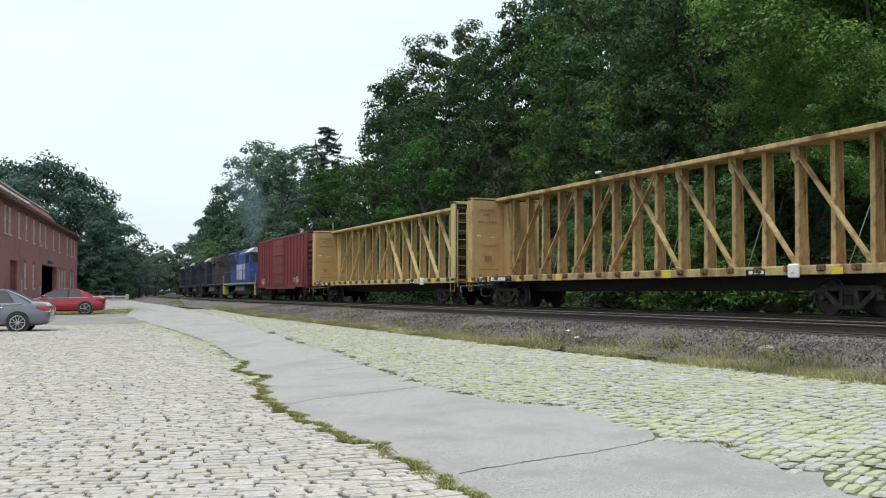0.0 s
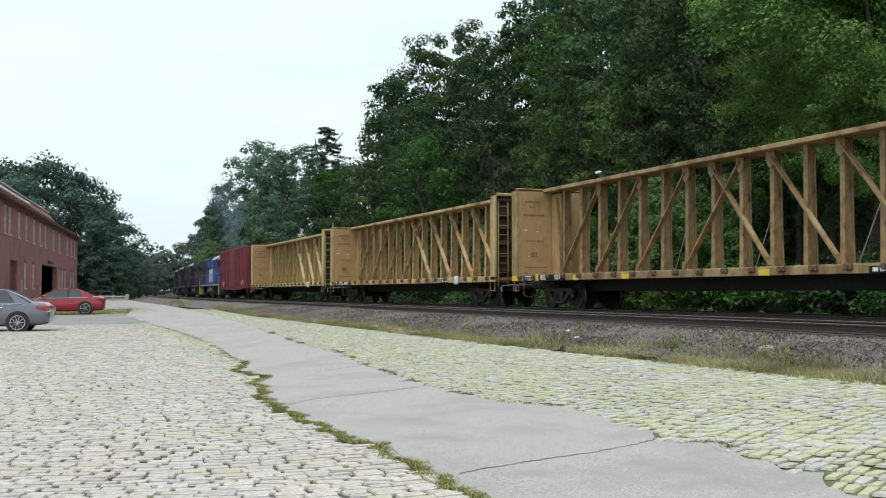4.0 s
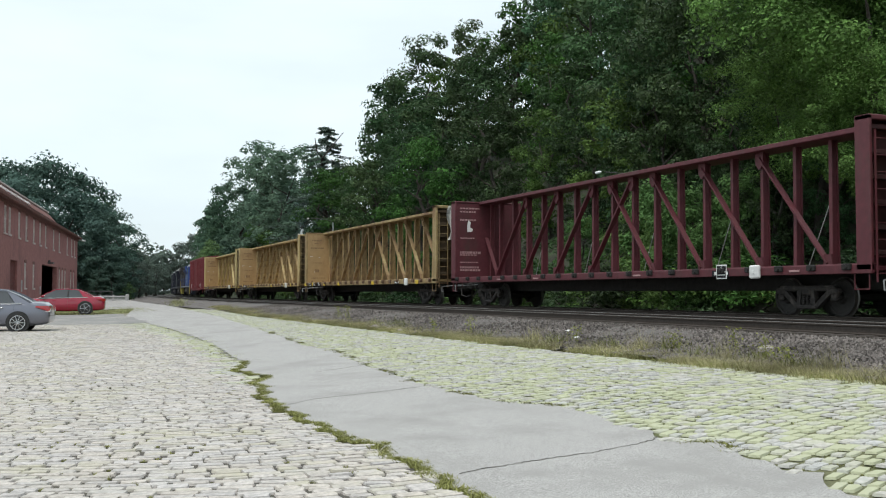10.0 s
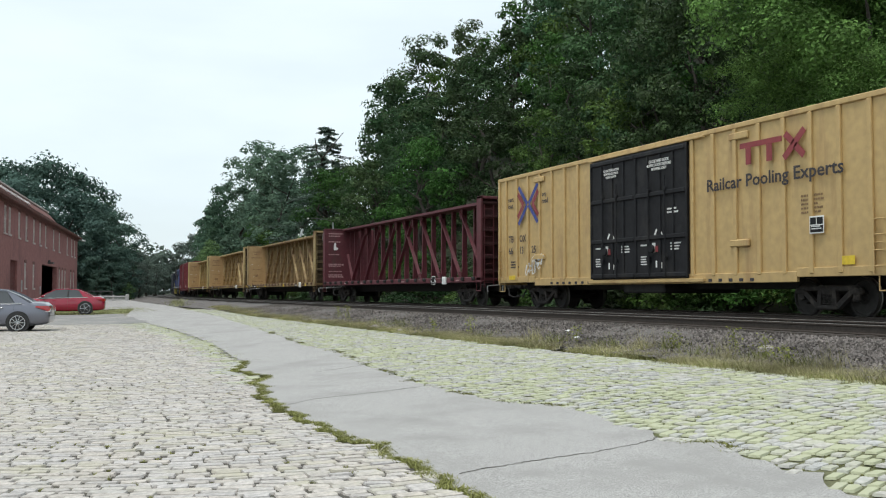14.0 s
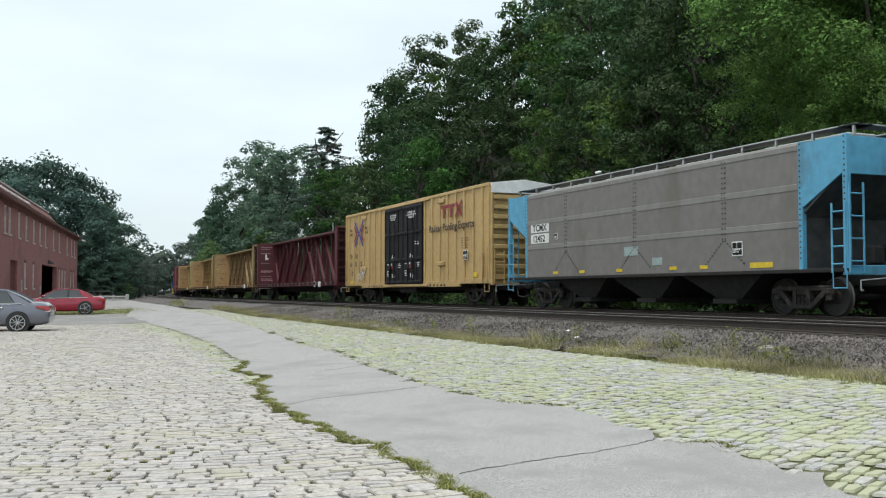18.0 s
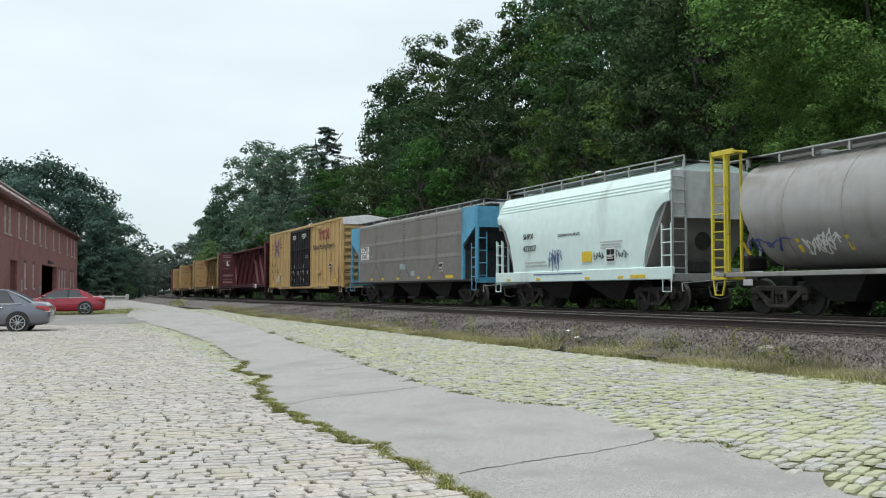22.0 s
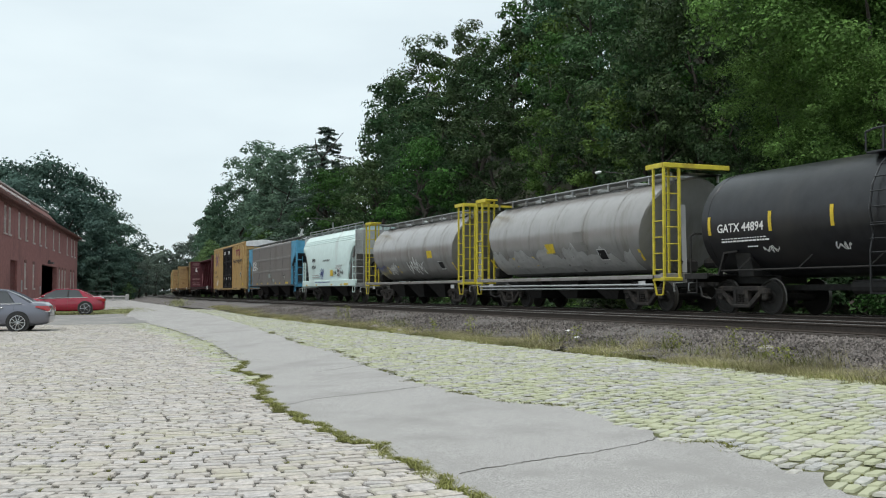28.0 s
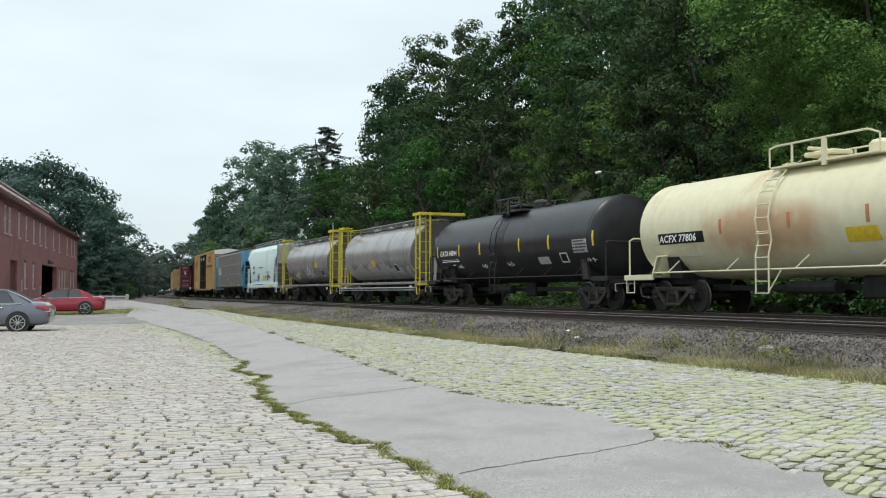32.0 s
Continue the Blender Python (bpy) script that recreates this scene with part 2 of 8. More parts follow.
TANK_BLACK = mat("black_tank_paint", (0.018, 0.018, 0.020), 0.34, vary=0.3, scale=3, second=(0.032, 0.030, 0.029), second_amount=0.4, second_scale=0.7, streak=0.4, bump=0.05)
TANK_BLACK.node_tree.nodes["Principled BSDF"].inputs["Specular IOR Level"].default_value = 0.42
GREY_PAINT = mat("grey_hopper_paint", (0.182, 0.168, 0.157), 0.55, vary=0.10, scale=4, second=(0.13, 0.115, 0.10), second_amount=0.4, second_scale=0.8, streak=0.3, bump=0.08)
LIGHT_BAND = mat("light_grey_band_paint", (0.215, 0.207, 0.197), 0.55, vary=0.10, scale=4, second=(0.17, 0.15, 0.13), second_amount=0.4, second_scale=0.8, streak=0.3, bump=0.05)
BLUE_PAINT = mat("light_blue_paint", (0.095, 0.34, 0.52), 0.5, vary=0.12, scale=4, second=(0.10, 0.16, 0.20), second_amount=0.3, second_scale=1.2, streak=0.3, bump=0.08)
WHITE_PAINT = mat("pale_green_white_paint", (0.655, 0.80, 0.775), 0.45, vary=0.05, scale=4, second=(0.40, 0.44, 0.42), second_amount=0.25, second_scale=0.8, streak=0.3, bump=0.05)
CYL_GREY = mat("dusty_grey_paint", (0.268, 0.260, 0.252), 0.24, vary=0.06, scale=3, second=(0.19, 0.175, 0.158), second_amount=0.45, second_scale=1.5, streak=0.1, bump=0.05)
CYL_GREY.node_tree.nodes["Principled BSDF"].inputs["Specular IOR Level"].default_value = 0.75
CREAM = mat("cream_tank_paint", (0.66, 0.62, 0.43), 0.45, vary=0.05, scale=4, second=(0.50, 0.33, 0.17), second_amount=0.22, second_scale=0.55, streak=0.55, bump=0.05)


def stained(m, y, z, wide, high, colour):
    """A broad rust stain low on a tank's side."""
    n, l = m.node_tree.nodes, m.node_tree.links
    b = n["Principled BSDF"]
    old = b.inputs["Base Color"].links[0].from_socket
    co, mp, ball, fine, times, ramp, mix = (n.new("ShaderNode" + k) for k in ("TexCoord", "Mapping", "TexGradient", "TexNoise", "Math", "ValToRGB", "Mix"))
    ball.gradient_type, times.operation, mix.data_type = "SPHERICAL", "MULTIPLY", "RGBA"
    mp.inputs["Location"].default_value = (1.4 / 2.0, -y / wide, -z / high)
    mp.inputs["Scale"].default_value = (1 / 2.0, 1 / wide, 1 / high)
    fine.inputs["Scale"].default_value, fine.inputs["Detail"].default_value = 1.6, 7.0
    ramp.color_ramp.elements[0].position, ramp.color_ramp.elements[1].position = 0.04, 0.28
    ramp.color_ramp.elements[1].color = (0.68, 0.68, 0.68, 1)
    l.new(co.outputs["Object"], mp.inputs["Vector"])
    l.new(mp.outputs["Vector"], ball.inputs["Vector"])
    l.new(co.outputs["Object"], fine.inputs["Vector"])
    l.new(ball.outputs["Fac"], times.inputs[0])
    l.new(fine.outputs["Fac"], times.inputs[1])
    l.new(times.outputs["Value"], ramp.inputs["Fac"])
    l.new(ramp.outputs["Color"], mix.inputs["Factor"])
    l.new(old, mix.inputs["A"])
    mix.inputs["B"].default_value = (*colour, 1)
    l.new(mix.outputs["Result"], b.inputs["Base Color"])
    return m


SAFETY_YELLOW = mat("bright_yellow_paint", (0.60, 0.50, 0.045), 0.5, vary=0.10, scale=6, second=(0.25, 0.15, 0.04), second_amount=0.3, second_scale=2.0, bump=0.08)
FADED_PINK = mat("faded_pink_stencil", (0.40, 0.24, 0.24), 0.7, vary=0.2, scale=8, bump=0)
FAINT_BROWN = mat("faint_brown_stencil", (0.21, 0.13, 0.065), 0.7, vary=0.2, scale=8, bump=0)
PATCH_GREY = mat("painted_out_grey", (0.40, 0.395, 0.39), 0.55, vary=0.12, scale=3, second=(0.24, 0.225, 0.215), second_amount=0.4, second_scale=1.2, bump=0.05)
WHITE = mat("white_stencil", (0.72, 0.72, 0.70), 0.7, vary=0.1, scale=8, bump=0)
DARK_INK = mat("dark_stencil", (0.035, 0.03, 0.035), 0.7, vary=0.2, scale=8, bump=0)
ORANGE_INK = mat("faded_orange_strip", (0.46, 0.19, 0.08), 0.65, vary=0.15, scale=8, bump=0)
RED_INK = mat("red_stencil", (0.24, 0.04, 0.045), 0.65, vary=0.15, scale=8, bump=0)
BLUE_INK = mat("blue_stencil", (0.04, 0.06, 0.24), 0.6, vary=0.15, scale=8, bump=0)
YELLOW_INK = mat("yellow_reflector", (0.66, 0.47, 0.03), 0.5, vary=0.15, scale=8, bump=0)
PALE_PATCH = mat("pale_turquoise_patch", (0.30, 0.37, 0.36), 0.7, vary=0.15, scale=6, bump=0)
GREY_INK = mat("faded_grey_paint_mark", (0.42, 0.42, 0.42), 0.7, vary=0.2, scale=8, bump=0)
TRUCK = mat("grimy_cast_steel", (0.030, 0.026, 0.024), 0.8, 0.2, vary=0.4, scale=8, second=(0.10, 0.083, 0.07), second_amount=0.45, second_scale=3, bump=0.3)
UNDER = mat("grimy_underframe", (0.019, 0.0175, 0.0165), 0.8, 0.1, vary=0.4, scale=6, bump=0.2)
WHEEL = mat("wheel_steel", (0.024, 0.022, 0.02), 0.75, 0.3, vary=0.3, scale=10, bump=0.2)
TREAD = mat("bright_wheel_tread", (0.17, 0.16, 0.15), 0.45, 0.8, vary=0.1, scale=10, bump=0)
GALV = mat("galvanised_steel", (0.42, 0.43, 0.43), 0.45, 0.6, vary=0.15, scale=8, bump=0.1)
ROOF_WHITE = mat("galvanised_roof", (0.76, 0.77, 0.77), 0.55, 0.0, vary=0.1, scale=4, bump=0.05)
PLASTIC = mat("torn_plastic_sheet", (0.46, 0.45, 0.42), 0.35, vary=0.3, scale=5, bump=0.4, bump_scale=9)
LOCO_BLUE = mat("locomotive_blue", (0.045, 0.085, 0.26), 0.5, vary=0.2, scale=4, second=(0.09, 0.12, 0.24), second_amount=0.4, second_scale=0.7, bump=0.05)
LOCO_DARK = mat("locomotive_dark", (0.022, 0.025, 0.04), 0.55, vary=0.3, scale=4, second=(0.05, 0.045, 0.045), second_amount=0.4, second_scale=0.8, bump=0.05)
LOCO_GREY = mat("locomotive_grey", (0.30, 0.32, 0.36), 0.55, vary=0.2, scale=4, bump=0.05)

BRICK = mat("red_brick", (0.315, 0.135, 0.125), 0.88, vary=0.18, scale=3, second=(0.20, 0.085, 0.082), second_amount=0.4, second_scale=0.35, bump=0.25, bump_scale=18, rand=0.0)
ROOF_BRICK = mat("brown_red_roofing", (0.17, 0.07, 0.06), 0.85, vary=0.25, scale=3, bump=0.3)
SLATE = mat("grey_slate", (0.12, 0.115, 0.12), 0.8, vary=0.25, scale=4, bump=0.3)
SILL = mat("pale_window_paint", (0.60, 0.53, 0.50), 0.7, vary=0.12, scale=6, bump=0.1)
DOOR_RED = mat("dull_red_door", (0.12, 0.025, 0.022), 0.7, vary=0.2, scale=4, bump=0.1)
HOLE = mat("dark_interior", (0.02, 0.02, 0.02), 0.9, vary=0.3, scale=2, bump=0)
WINDOW = glass_mat("dusty_window_glass", (0.06, 0.06, 0.07), 0.25)
CAR_GLASS = glass_mat("car_glass", (0.06, 0.065, 0.07), 0.06)
SILVER = mat("grey_car_paint", (0.17, 0.175, 0.21), 0.28, 0.5, vary=0.03, scale=60, bump=0, coat=0.8)
CAR_RED = mat("red_car_paint", (0.33, 0.010, 0.035), 0.25, 0.0, vary=0.03, scale=60, bump=0, coat=0.8)
CHROME = mat("alloy_wheel", (0.55, 0.56, 0.57), 0.25, 0.9, vary=0.05, scale=20, bump=0)
RUBBER = mat("tyre_rubber", (0.02, 0.02, 0.02), 0.85, vary=0.2, scale=20, bump=0.1)
LAMP_RED = mat("red_tail_lamp", (0.35, 0.01, 0.01), 0.15, vary=0.1, scale=10, bump=0, coat=1.0)
LAMP_WHITE = mat("clear_lamp", (0.7, 0.68, 0.66), 0.15, vary=0.05, scale=10, bump=0, coat=1.0)
PLASTIC_BLACK = mat("black_trim", (0.02, 0.02, 0.02), 0.6, vary=0.2, scale=20, bump=0)
GALV_RAIL = mat("galvanised_guard_rail", (0.50, 0.51, 0.51), 0.5, 0.4, vary=0.12, scale=6, bump=0.1)

# ---------------------------------------------------------------- building blocks


class Mesh:
    """Vertices and faces of one part."""

    def __init__(self):
        self.v, self.f = [], []

    def add(self, verts, faces):
        k = len(self.v)
        self.v.extend(tuple(p) for p in verts)
        self.f.extend(tuple(i + k for i in q) for q in faces)
        return self

    def box(self, x0, x1, y0, y1, z0, z1, c=0.0):
        """A box, its edges taken off by c."""
        x0, x1, y0, y1, z0, z1 = min(x0, x1), max(x0, x1), min(y0, y1), max(y0, y1), min(z0, z1), max(z0, z1)
        c = min(c, 0.45 * min(x1 - x0, y1 - y0, z1 - z0))
        if c <= 0:
            vs = [(x, y, z) for z in (z0, z1) for y in (y0, y1) for x in (x0, x1)]
            return self.add(vs, [(0, 2, 3, 1), (4, 5, 7, 6), (0, 1, 5, 4), (2, 6, 7, 3), (0, 4, 6, 2), (1, 3, 7, 5)])
        rings = []
        for z, d in ((z0, c), (z0 + c, 0), (z1 - c, 0), (z1, c)):
            a0, a1, b0, b1 = x0 + d, x1 - d, y0 + d, y1 - d
            k = c
            rings.append([(a0 + k, b0, z), (a1 - k, b0, z), (a1, b0 + k, z), (a1, b1 - k, z), (a1 - k, b1, z), (a0 + k, b1, z), (a0, b1 - k, z), (a0, b0 + k, z)])
        return self.loft(rings)

    def loft(self, rings, caps=True, closed=True):
        n, vs, fs = len(rings[0]), [p for r in rings for p in r], []
        for i in range(len(rings) - 1):
            for j in range(n if closed else n - 1):
                a, b = i * n + j, i * n + (j + 1) % n
                fs.append((a, b, b + n, a + n))
        if caps:
            fs.append(tuple(range(n - 1, -1, -1)))
            fs.append(tuple((len(rings) - 1) * n + j for j in range(n)))
        return self.add(vs, fs)

    def beam(self, p, q, w, d, side=(0, 0, 1)):
        """A square bar from p to q, w wide across side and d along it."""
        p, q = Vector(p), Vector(q)
        a = (q - p).normalized()
        s = Vector(side)
        if abs(a.dot(s)) > 0.98:
            s = Vector((1, 0, 0))
        u = a.cross(s).normalized()
        t = u.cross(a)
        return self.loft([[o + u * (i * w / 2) + t * (j * d / 2) for i, j in ((-1, -1), (1, -1), (1, 1), (-1, 1))] for o in (p, q)])

    def rod(self, p, q, r, n=8):
        p, q = Vector(p), Vector(q)
        a = (q - p).normalized()
        u = a.orthogonal().normalized()
        t = a.cross(u)
        return self.loft([[o + (u * math.cos(k * math.tau / n) + t * math.sin(k * math.tau / n)) * r for k in range(n)] for o in (p, q)])

    def pipe(self, pts, r, n=6):
        for p, q in zip(pts, pts[1:]):
            self.rod(p, q, r, n)
        return self

    def turned(self, profile, axis="y", n=24, at=(0, 0, 0), caps=True):
        """A turned shape: profile of (place along the axis, radius)."""
        rings = []
        for s, r in profile:
            ring = []
            for k in range(n):
                a, b = r * math.cos(k * math.tau / n), r * math.sin(k * math.tau / n)
                ring.append({"y": (at[0] + a, at[1] + s, at[2] + b), "x": (at[0] + s, at[1] + a, at[2] + b), "z": (at[0] + a, at[1] + b, at[2] + s)}[axis])
            rings.append(ring)
        return self.loft(rings, caps)

    def weld(self):
        """Joins corners that lie on one another."""
        seen, order, out = {}, [], []
        for p in self.v:
            key = tuple(round(c, 4) for c in p)
            if key not in seen:
                seen[key] = len(out)
                out.append(p)
            order.append(seen[key])
        self.v, self.f = out, [tuple(order[i] for i in q) for q in self.f]
        return self

    def data(self, name, material, smooth=False):
        me = bpy.data.meshes.new(name)
        me.from_pydata(self.v, [], self.f)
        bm = bmesh.new()
        bm.from_mesh(me)
        bmesh.ops.recalc_face_normals(bm, faces=bm.faces)
        bm.to_mesh(me)
        bm.free()
        me.materials.append(material)
        if smooth:
            me.polygons.foreach_set("use_smooth", [True] * len(me.polygons))
            me.set_sharp_from_angle(angle=radians(38))
        return me


def part(name, m, material, parent=None, label="", smooth=False, at=None):
    """Links a mesh as one object, under parent if given."""
    ob = new(name, m.data(name, material, smooth) if isinstance(m, Mesh) else m)
    if parent is not None:
        ob.parent = parent
    if at is not None:
        ob.location = at
    if label:
        ob["label"] = label
    return ob


def thing(name, at, label, category, group="", turn=0.0):
    e = new(name)
    e.empty_display_size = 0.3
    e.location, e.rotation_euler = at, (0, 0, turn)
    return tagged(e, label, category, group)


def raw(name, verts, faces, material):
    """A mesh straight from arrays, for large surfaces and crowds of small pieces."""
    me = bpy.data.meshes.new(name)
    me.from_pydata(verts.tolist() if hasattr(verts, "tolist") else verts, [], faces.tolist() if hasattr(faces, "tolist") else faces)
    me.materials.append(material)
    me.update()
    return me


def step(t):
    t = np.clip(t, 0, 1)
    return t * t * (3 - 2 * t)


# ---------------------------------------------------------------- plan
RAIL_Z, TRACK_X, TRACK_GAP = 0.85, 18.69, 4.34
BEND_FROM, BEND_R = 55.0, 1150.0


def on_track(s, n=0.0):
    """Place and heading on the train's track: s metres along it, n metres to its far side."""
    if s <= BEND_FROM:
        return TRACK_X + n, s, 0.0
    a = (s - BEND_FROM) / BEND_R
    return TRACK_X + BEND_R - (BEND_R - n) * math.cos(a), BEND_FROM + (BEND_R - n) * math.sin(a), a


def track_x(y):
    d = np.clip(np.asarray(y, float) - BEND_FROM, 0, 700)
    return TRACK_X + BEND_R - np.sqrt(BEND_R ** 2 - d ** 2)


def base_z(x, y):
    """The paved ground: nearly level, rising a little to the tracks and into the distance."""
    return 0.3 * step((x - 3) / 7) + np.clip(0.0028 * (y - 15), 0, 0.14)


def land_z(x, y):
    """The whole ground: paved yard, ballast bed, and the wooded hill behind the tracks."""
    n = x - track_x(y)
    bed = base_z(x, y) + np.interp(n, [-8.7, -6.1, 2.2, 4.2, 5.5], [0, 0.30, 0.30, 0, 0])
    hill = np.interp(n, [4.5, 8, 14, 22, 40, 60, 90], [0, 1.6, 5.5, 12.0, 26.0, 35.0, 40.0])
    hill = hill * (1 - 0.75 * step((y - 90) / 150)) * step((y + 160) / 100)
    left = 2.5 * step((-x - 60) / 60)
    return bed + hill + left


def grid(xs, ys, height, lift=0.0):
    X, Y = np.meshgrid(xs, ys)
    V = np.stack([X.ravel(), Y.ravel(), (height(X, Y) + lift).ravel()], 1)
    nx, ny = len(xs), len(ys)
    i = np.arange(nx * ny).reshape(ny, nx)
    return V, np.stack([i[:-1, :-1], i[:-1, 1:], i[1:, 1:], i[1:, :-1]], -1).reshape(-1, 4)


# the ground: one sheet to the horizon
gx = np.r_[np.arange(-1500, -100, 150), np.arange(-100, -12, 8), np.arange(-12, 50, 1.0), np.arange(50, 130, 8), np.arange(130, 1501, 130)]
gy = np.r_[np.arange(-600, -20, 40), np.arange(-20, 90, 2.0), np.arange(90, 300, 10), np.arange(300, 2600, 150)]
V, Q = grid(gx, gy, land_z, -0.05)
ground = tagged(new("ground", raw("ground", V, Q, EARTH)), "dry earth ground with weeds", "ground", kind="structure")
ground.data.materials.append(SHADED_WOOD_FLOOR)
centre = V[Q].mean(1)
# Dark floor reaches the tracks to paint in the shade behind the train.
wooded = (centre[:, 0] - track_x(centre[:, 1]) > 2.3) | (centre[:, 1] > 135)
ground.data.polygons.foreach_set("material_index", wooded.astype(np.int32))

# the asphalt lane, parallel to the tracks, with ragged edges
LANE_LEFT = [(2.9, 3.0), (2.95, 6.3), (2.88, 6.72), (3.0, 7.1), (2.98, 7.4), (2.96, 8.1), (3.04, 8.97), (2.91, 9.2), (2.92, 9.9), (2.88, 10.8), (2.92, 12.0), (3.0, 13.5), (3.29, 14.6), (3.3, 15.5), (3.76, 16.4), (3.5, 17.9), (4.05, 19.6), (4.1, 21.5), (4.25, 22.9), (4.6, 27.0), (4.75, 32.5), (4.8, 37.0), (4.75, 43.5)]
LANE_RIGHT = [(4.6, 3.0), (5.05, 4.6), (5.14, 5.2), (5.17, 5.46), (5.42, 5.74), (5.3, 5.95), (5.43, 6.28), (5.35, 6.6), (5.66, 7.1), (5.55, 7.27), (5.25, 7.55), (5.55, 8.0), (5.48, 8.4), (5.65, 9.2), (5.74, 9.8), (5.67, 10.4), (5.42, 10.93), (5.35, 11.93), (5.33, 13.4), (5.52, 15.2), (5.65, 17.2), (6.15, 20.3), (6.2, 23.3), (6.6, 27.2), (7.2, 34.5), (8.0, 44.5), (8.9, 61.0), (10.1, 81.0)]


def edge_at(points, y, rough=0.035, seed=3.0):
    p = np.array(points)
    y = np.asarray(y, float)
    wob = rough * (np.sin(y * 7.1 + seed) + 0.7 * np.sin(y * 13.7 + 2 * seed) + 0.5 * np.sin(y * 23.0))
    return np.interp(y, p[:, 1], p[:, 0]) + wob


def strip(name, ys, left, right, cols, lift, material, label, category):
    rows = []
    for y, a, b in zip(ys, left, right):
        x = np.linspace(a, b, cols)
        rows.append(np.stack([x, np.full(cols, y), base_z(x, np.full(cols, y)) + lift], 1))
    V = np.concatenate(rows)
    V[:, 2] += 0.003 * np.sin(V[:, 0] * 2.3 + V[:, 1] * 0.9) + 0.001 * np.sin(V[:, 1] * 3.1)
    i = np.arange(len(ys) * cols).reshape(len(ys), cols)
    Q = np.stack([i[:-1, :-1], i[:-1, 1:], i[1:, 1:], i[1:, :-1]], -1).reshape(-1, 4)
    return tagged(new(name, raw(name, V, Q, material)), label, category, kind="structure")


ys = np.arange(-9.0, 43.6, 0.12)
strip("road", ys, edge_at(LANE_LEFT, ys), edge_at(LANE_RIGHT, ys, 0.03, 5.0), 12, 0.012, ASPHALT, "pale worn asphalt lane with ragged edges", "road")
ys = np.arange(43.5, 132.0, 0.5)
strip("road_far", ys, np.interp(ys, [43.5, 55, 72, 80, 132], [4.75, 4.9, 7.0, -6, 2]), edge_at([(8.0, 43.5), (8.9, 61.0), (10.1, 81.0), (15.5, 132.0)], ys), 10, 0.012, ASPHALT, "pale worn asphalt lane leading to the trees", "road")
ys = np.arange(44.0, 61.0, 0.5)
strip("road_patch", ys, np.full(len(ys), -14.0), edge_at([(4.9, 44), (5.0, 61)], ys, 0.1), 14, 0.016, DARK_ASPHALT, "dark patched asphalt in front of the cars", "road")

# the sheet of earth under the setts, both sides of the lane
ys = np.arange(-9.0, 46.0, 0.4)
strip("pavement_bed_west", ys, np.full(len(ys), -14.0), edge_at(LANE_LEFT, ys) + 0.25, 24, -0.004, GROUT, "sandy joints between granite setts", "pavement")
ys = np.arange(-9.0, 62.0, 0.4)
strip("pavement_bed_east", ys, edge_at(LANE_RIGHT, ys, 0.03, 5.0) - 0.25, edge_at([(10.4, 3), (9.9, 9.5), (9.45, 14), (9.2, 20), (9.2, 45), (10.4, 62)], ys, 0.03), 10, -0.004, MOSSY_GROUT, "sandy mossy joints between granite setts", "pavement")

# ---------------------------------------------------------------- woods


def leaves(points, normals, size, rng, spread=0.5):
    """A crowd of pointed leaves at points, roughly facing normals."""
    n = len(points)
    nor = normals + rng.normal(0, spread, (n, 3))
    nor /= np.linalg.norm(nor, axis=1)[:, None] + 1e-9
    t = np.cross(nor, rng.normal(0, 1, (n, 3)))
    t /= np.linalg.norm(t, axis=1)[:, None] + 1e-9
    b = np.cross(nor, t)
    s = (size * rng.uniform(0.6, 1.4, n))[:, None]
    V = np.stack([points - t * s * 0.6, points + b * s * 0.36 + nor * s * 0.1, points + t * s * 0.6 - nor * s * 0.12, points - b * s * 0.36 + nor * s * 0.1], 1).reshape(-1, 3)
    return V, np.arange(4 * n).reshape(n, 4)


def crown_mesh(name, material, rng, blobs, per_blob, size, hollow=0.35, clumps=0, clump=0.75, flat=0.55):
    """blobs: centre and radii. Leaves lie in each blob's outer shell, or in small clumps spread over it."""
    P, N = [], []
    for c, r in blobs:
        count = clumps or per_blob
        d = rng.normal(0, 1, (count, 3))
        d /= np.linalg.norm(d, axis=1)[:, None]
        d[:, 2] = np.where(d[:, 2] < -0.35, -d[:, 2] * 0.6, d[:, 2])
        k = 1 - hollow * rng.random(count) ** 1.5
        k *= 1 + 0.22 * np.sin(d[:, 0] * 5 + c[0] * 3) * np.cos(d[:, 1] * 6 + c[1] * 2)
        at = np.array(c) + d * np.array(r) * k[:, None]
        if not clumps:
            P.append(at)
            N.append(d * 0.7 + np.array([0, 0, 0.5]))
            continue
        for p, out in zip(at, d):
            m = max(8, int(per_blob / clumps * rng.uniform(0.6, 1.4)))
            q = rng.normal(0, 1, (m, 3))
            q /= np.linalg.norm(q, axis=1)[:, None]
            s = clump * rng.uniform(0.55, 1.25) * np.array([1, 1, flat])
            P.append(p + q * s * (1 - 0.5 * rng.random(m) ** 2)[:, None])
            N.append(q * 0.9 + out * 0.45 + np.array([0, 0, 0.35]))
    V, Q = leaves(np.concatenate(P), np.concatenate(N), size, rng, 0.34)
    return raw(name, V, Q, material)


def broad_blobs(rng, height, spread, count, low=0.28):
    out = []
    for i in range(count):
        h = low + (1 - low) * (i + 0.5) / count
        wide = spread * (math.sin(math.pi * (0.12 + 0.80 * (h - low) / (1 - low))) ** 0.8)
        a = i * 2.4 + rng.uniform(-0.5, 0.5)
        d = wide * rng.uniform(0.35, 0.95) * (0 if i == count - 1 else 1)
        r = spread * rng.uniform(0.30, 0.48)
        out.append(((d * math.cos(a), d * math.sin(a), h * height - r * 0.35), (r, r, r * rng.uniform(0.6, 0.85))))
    return out


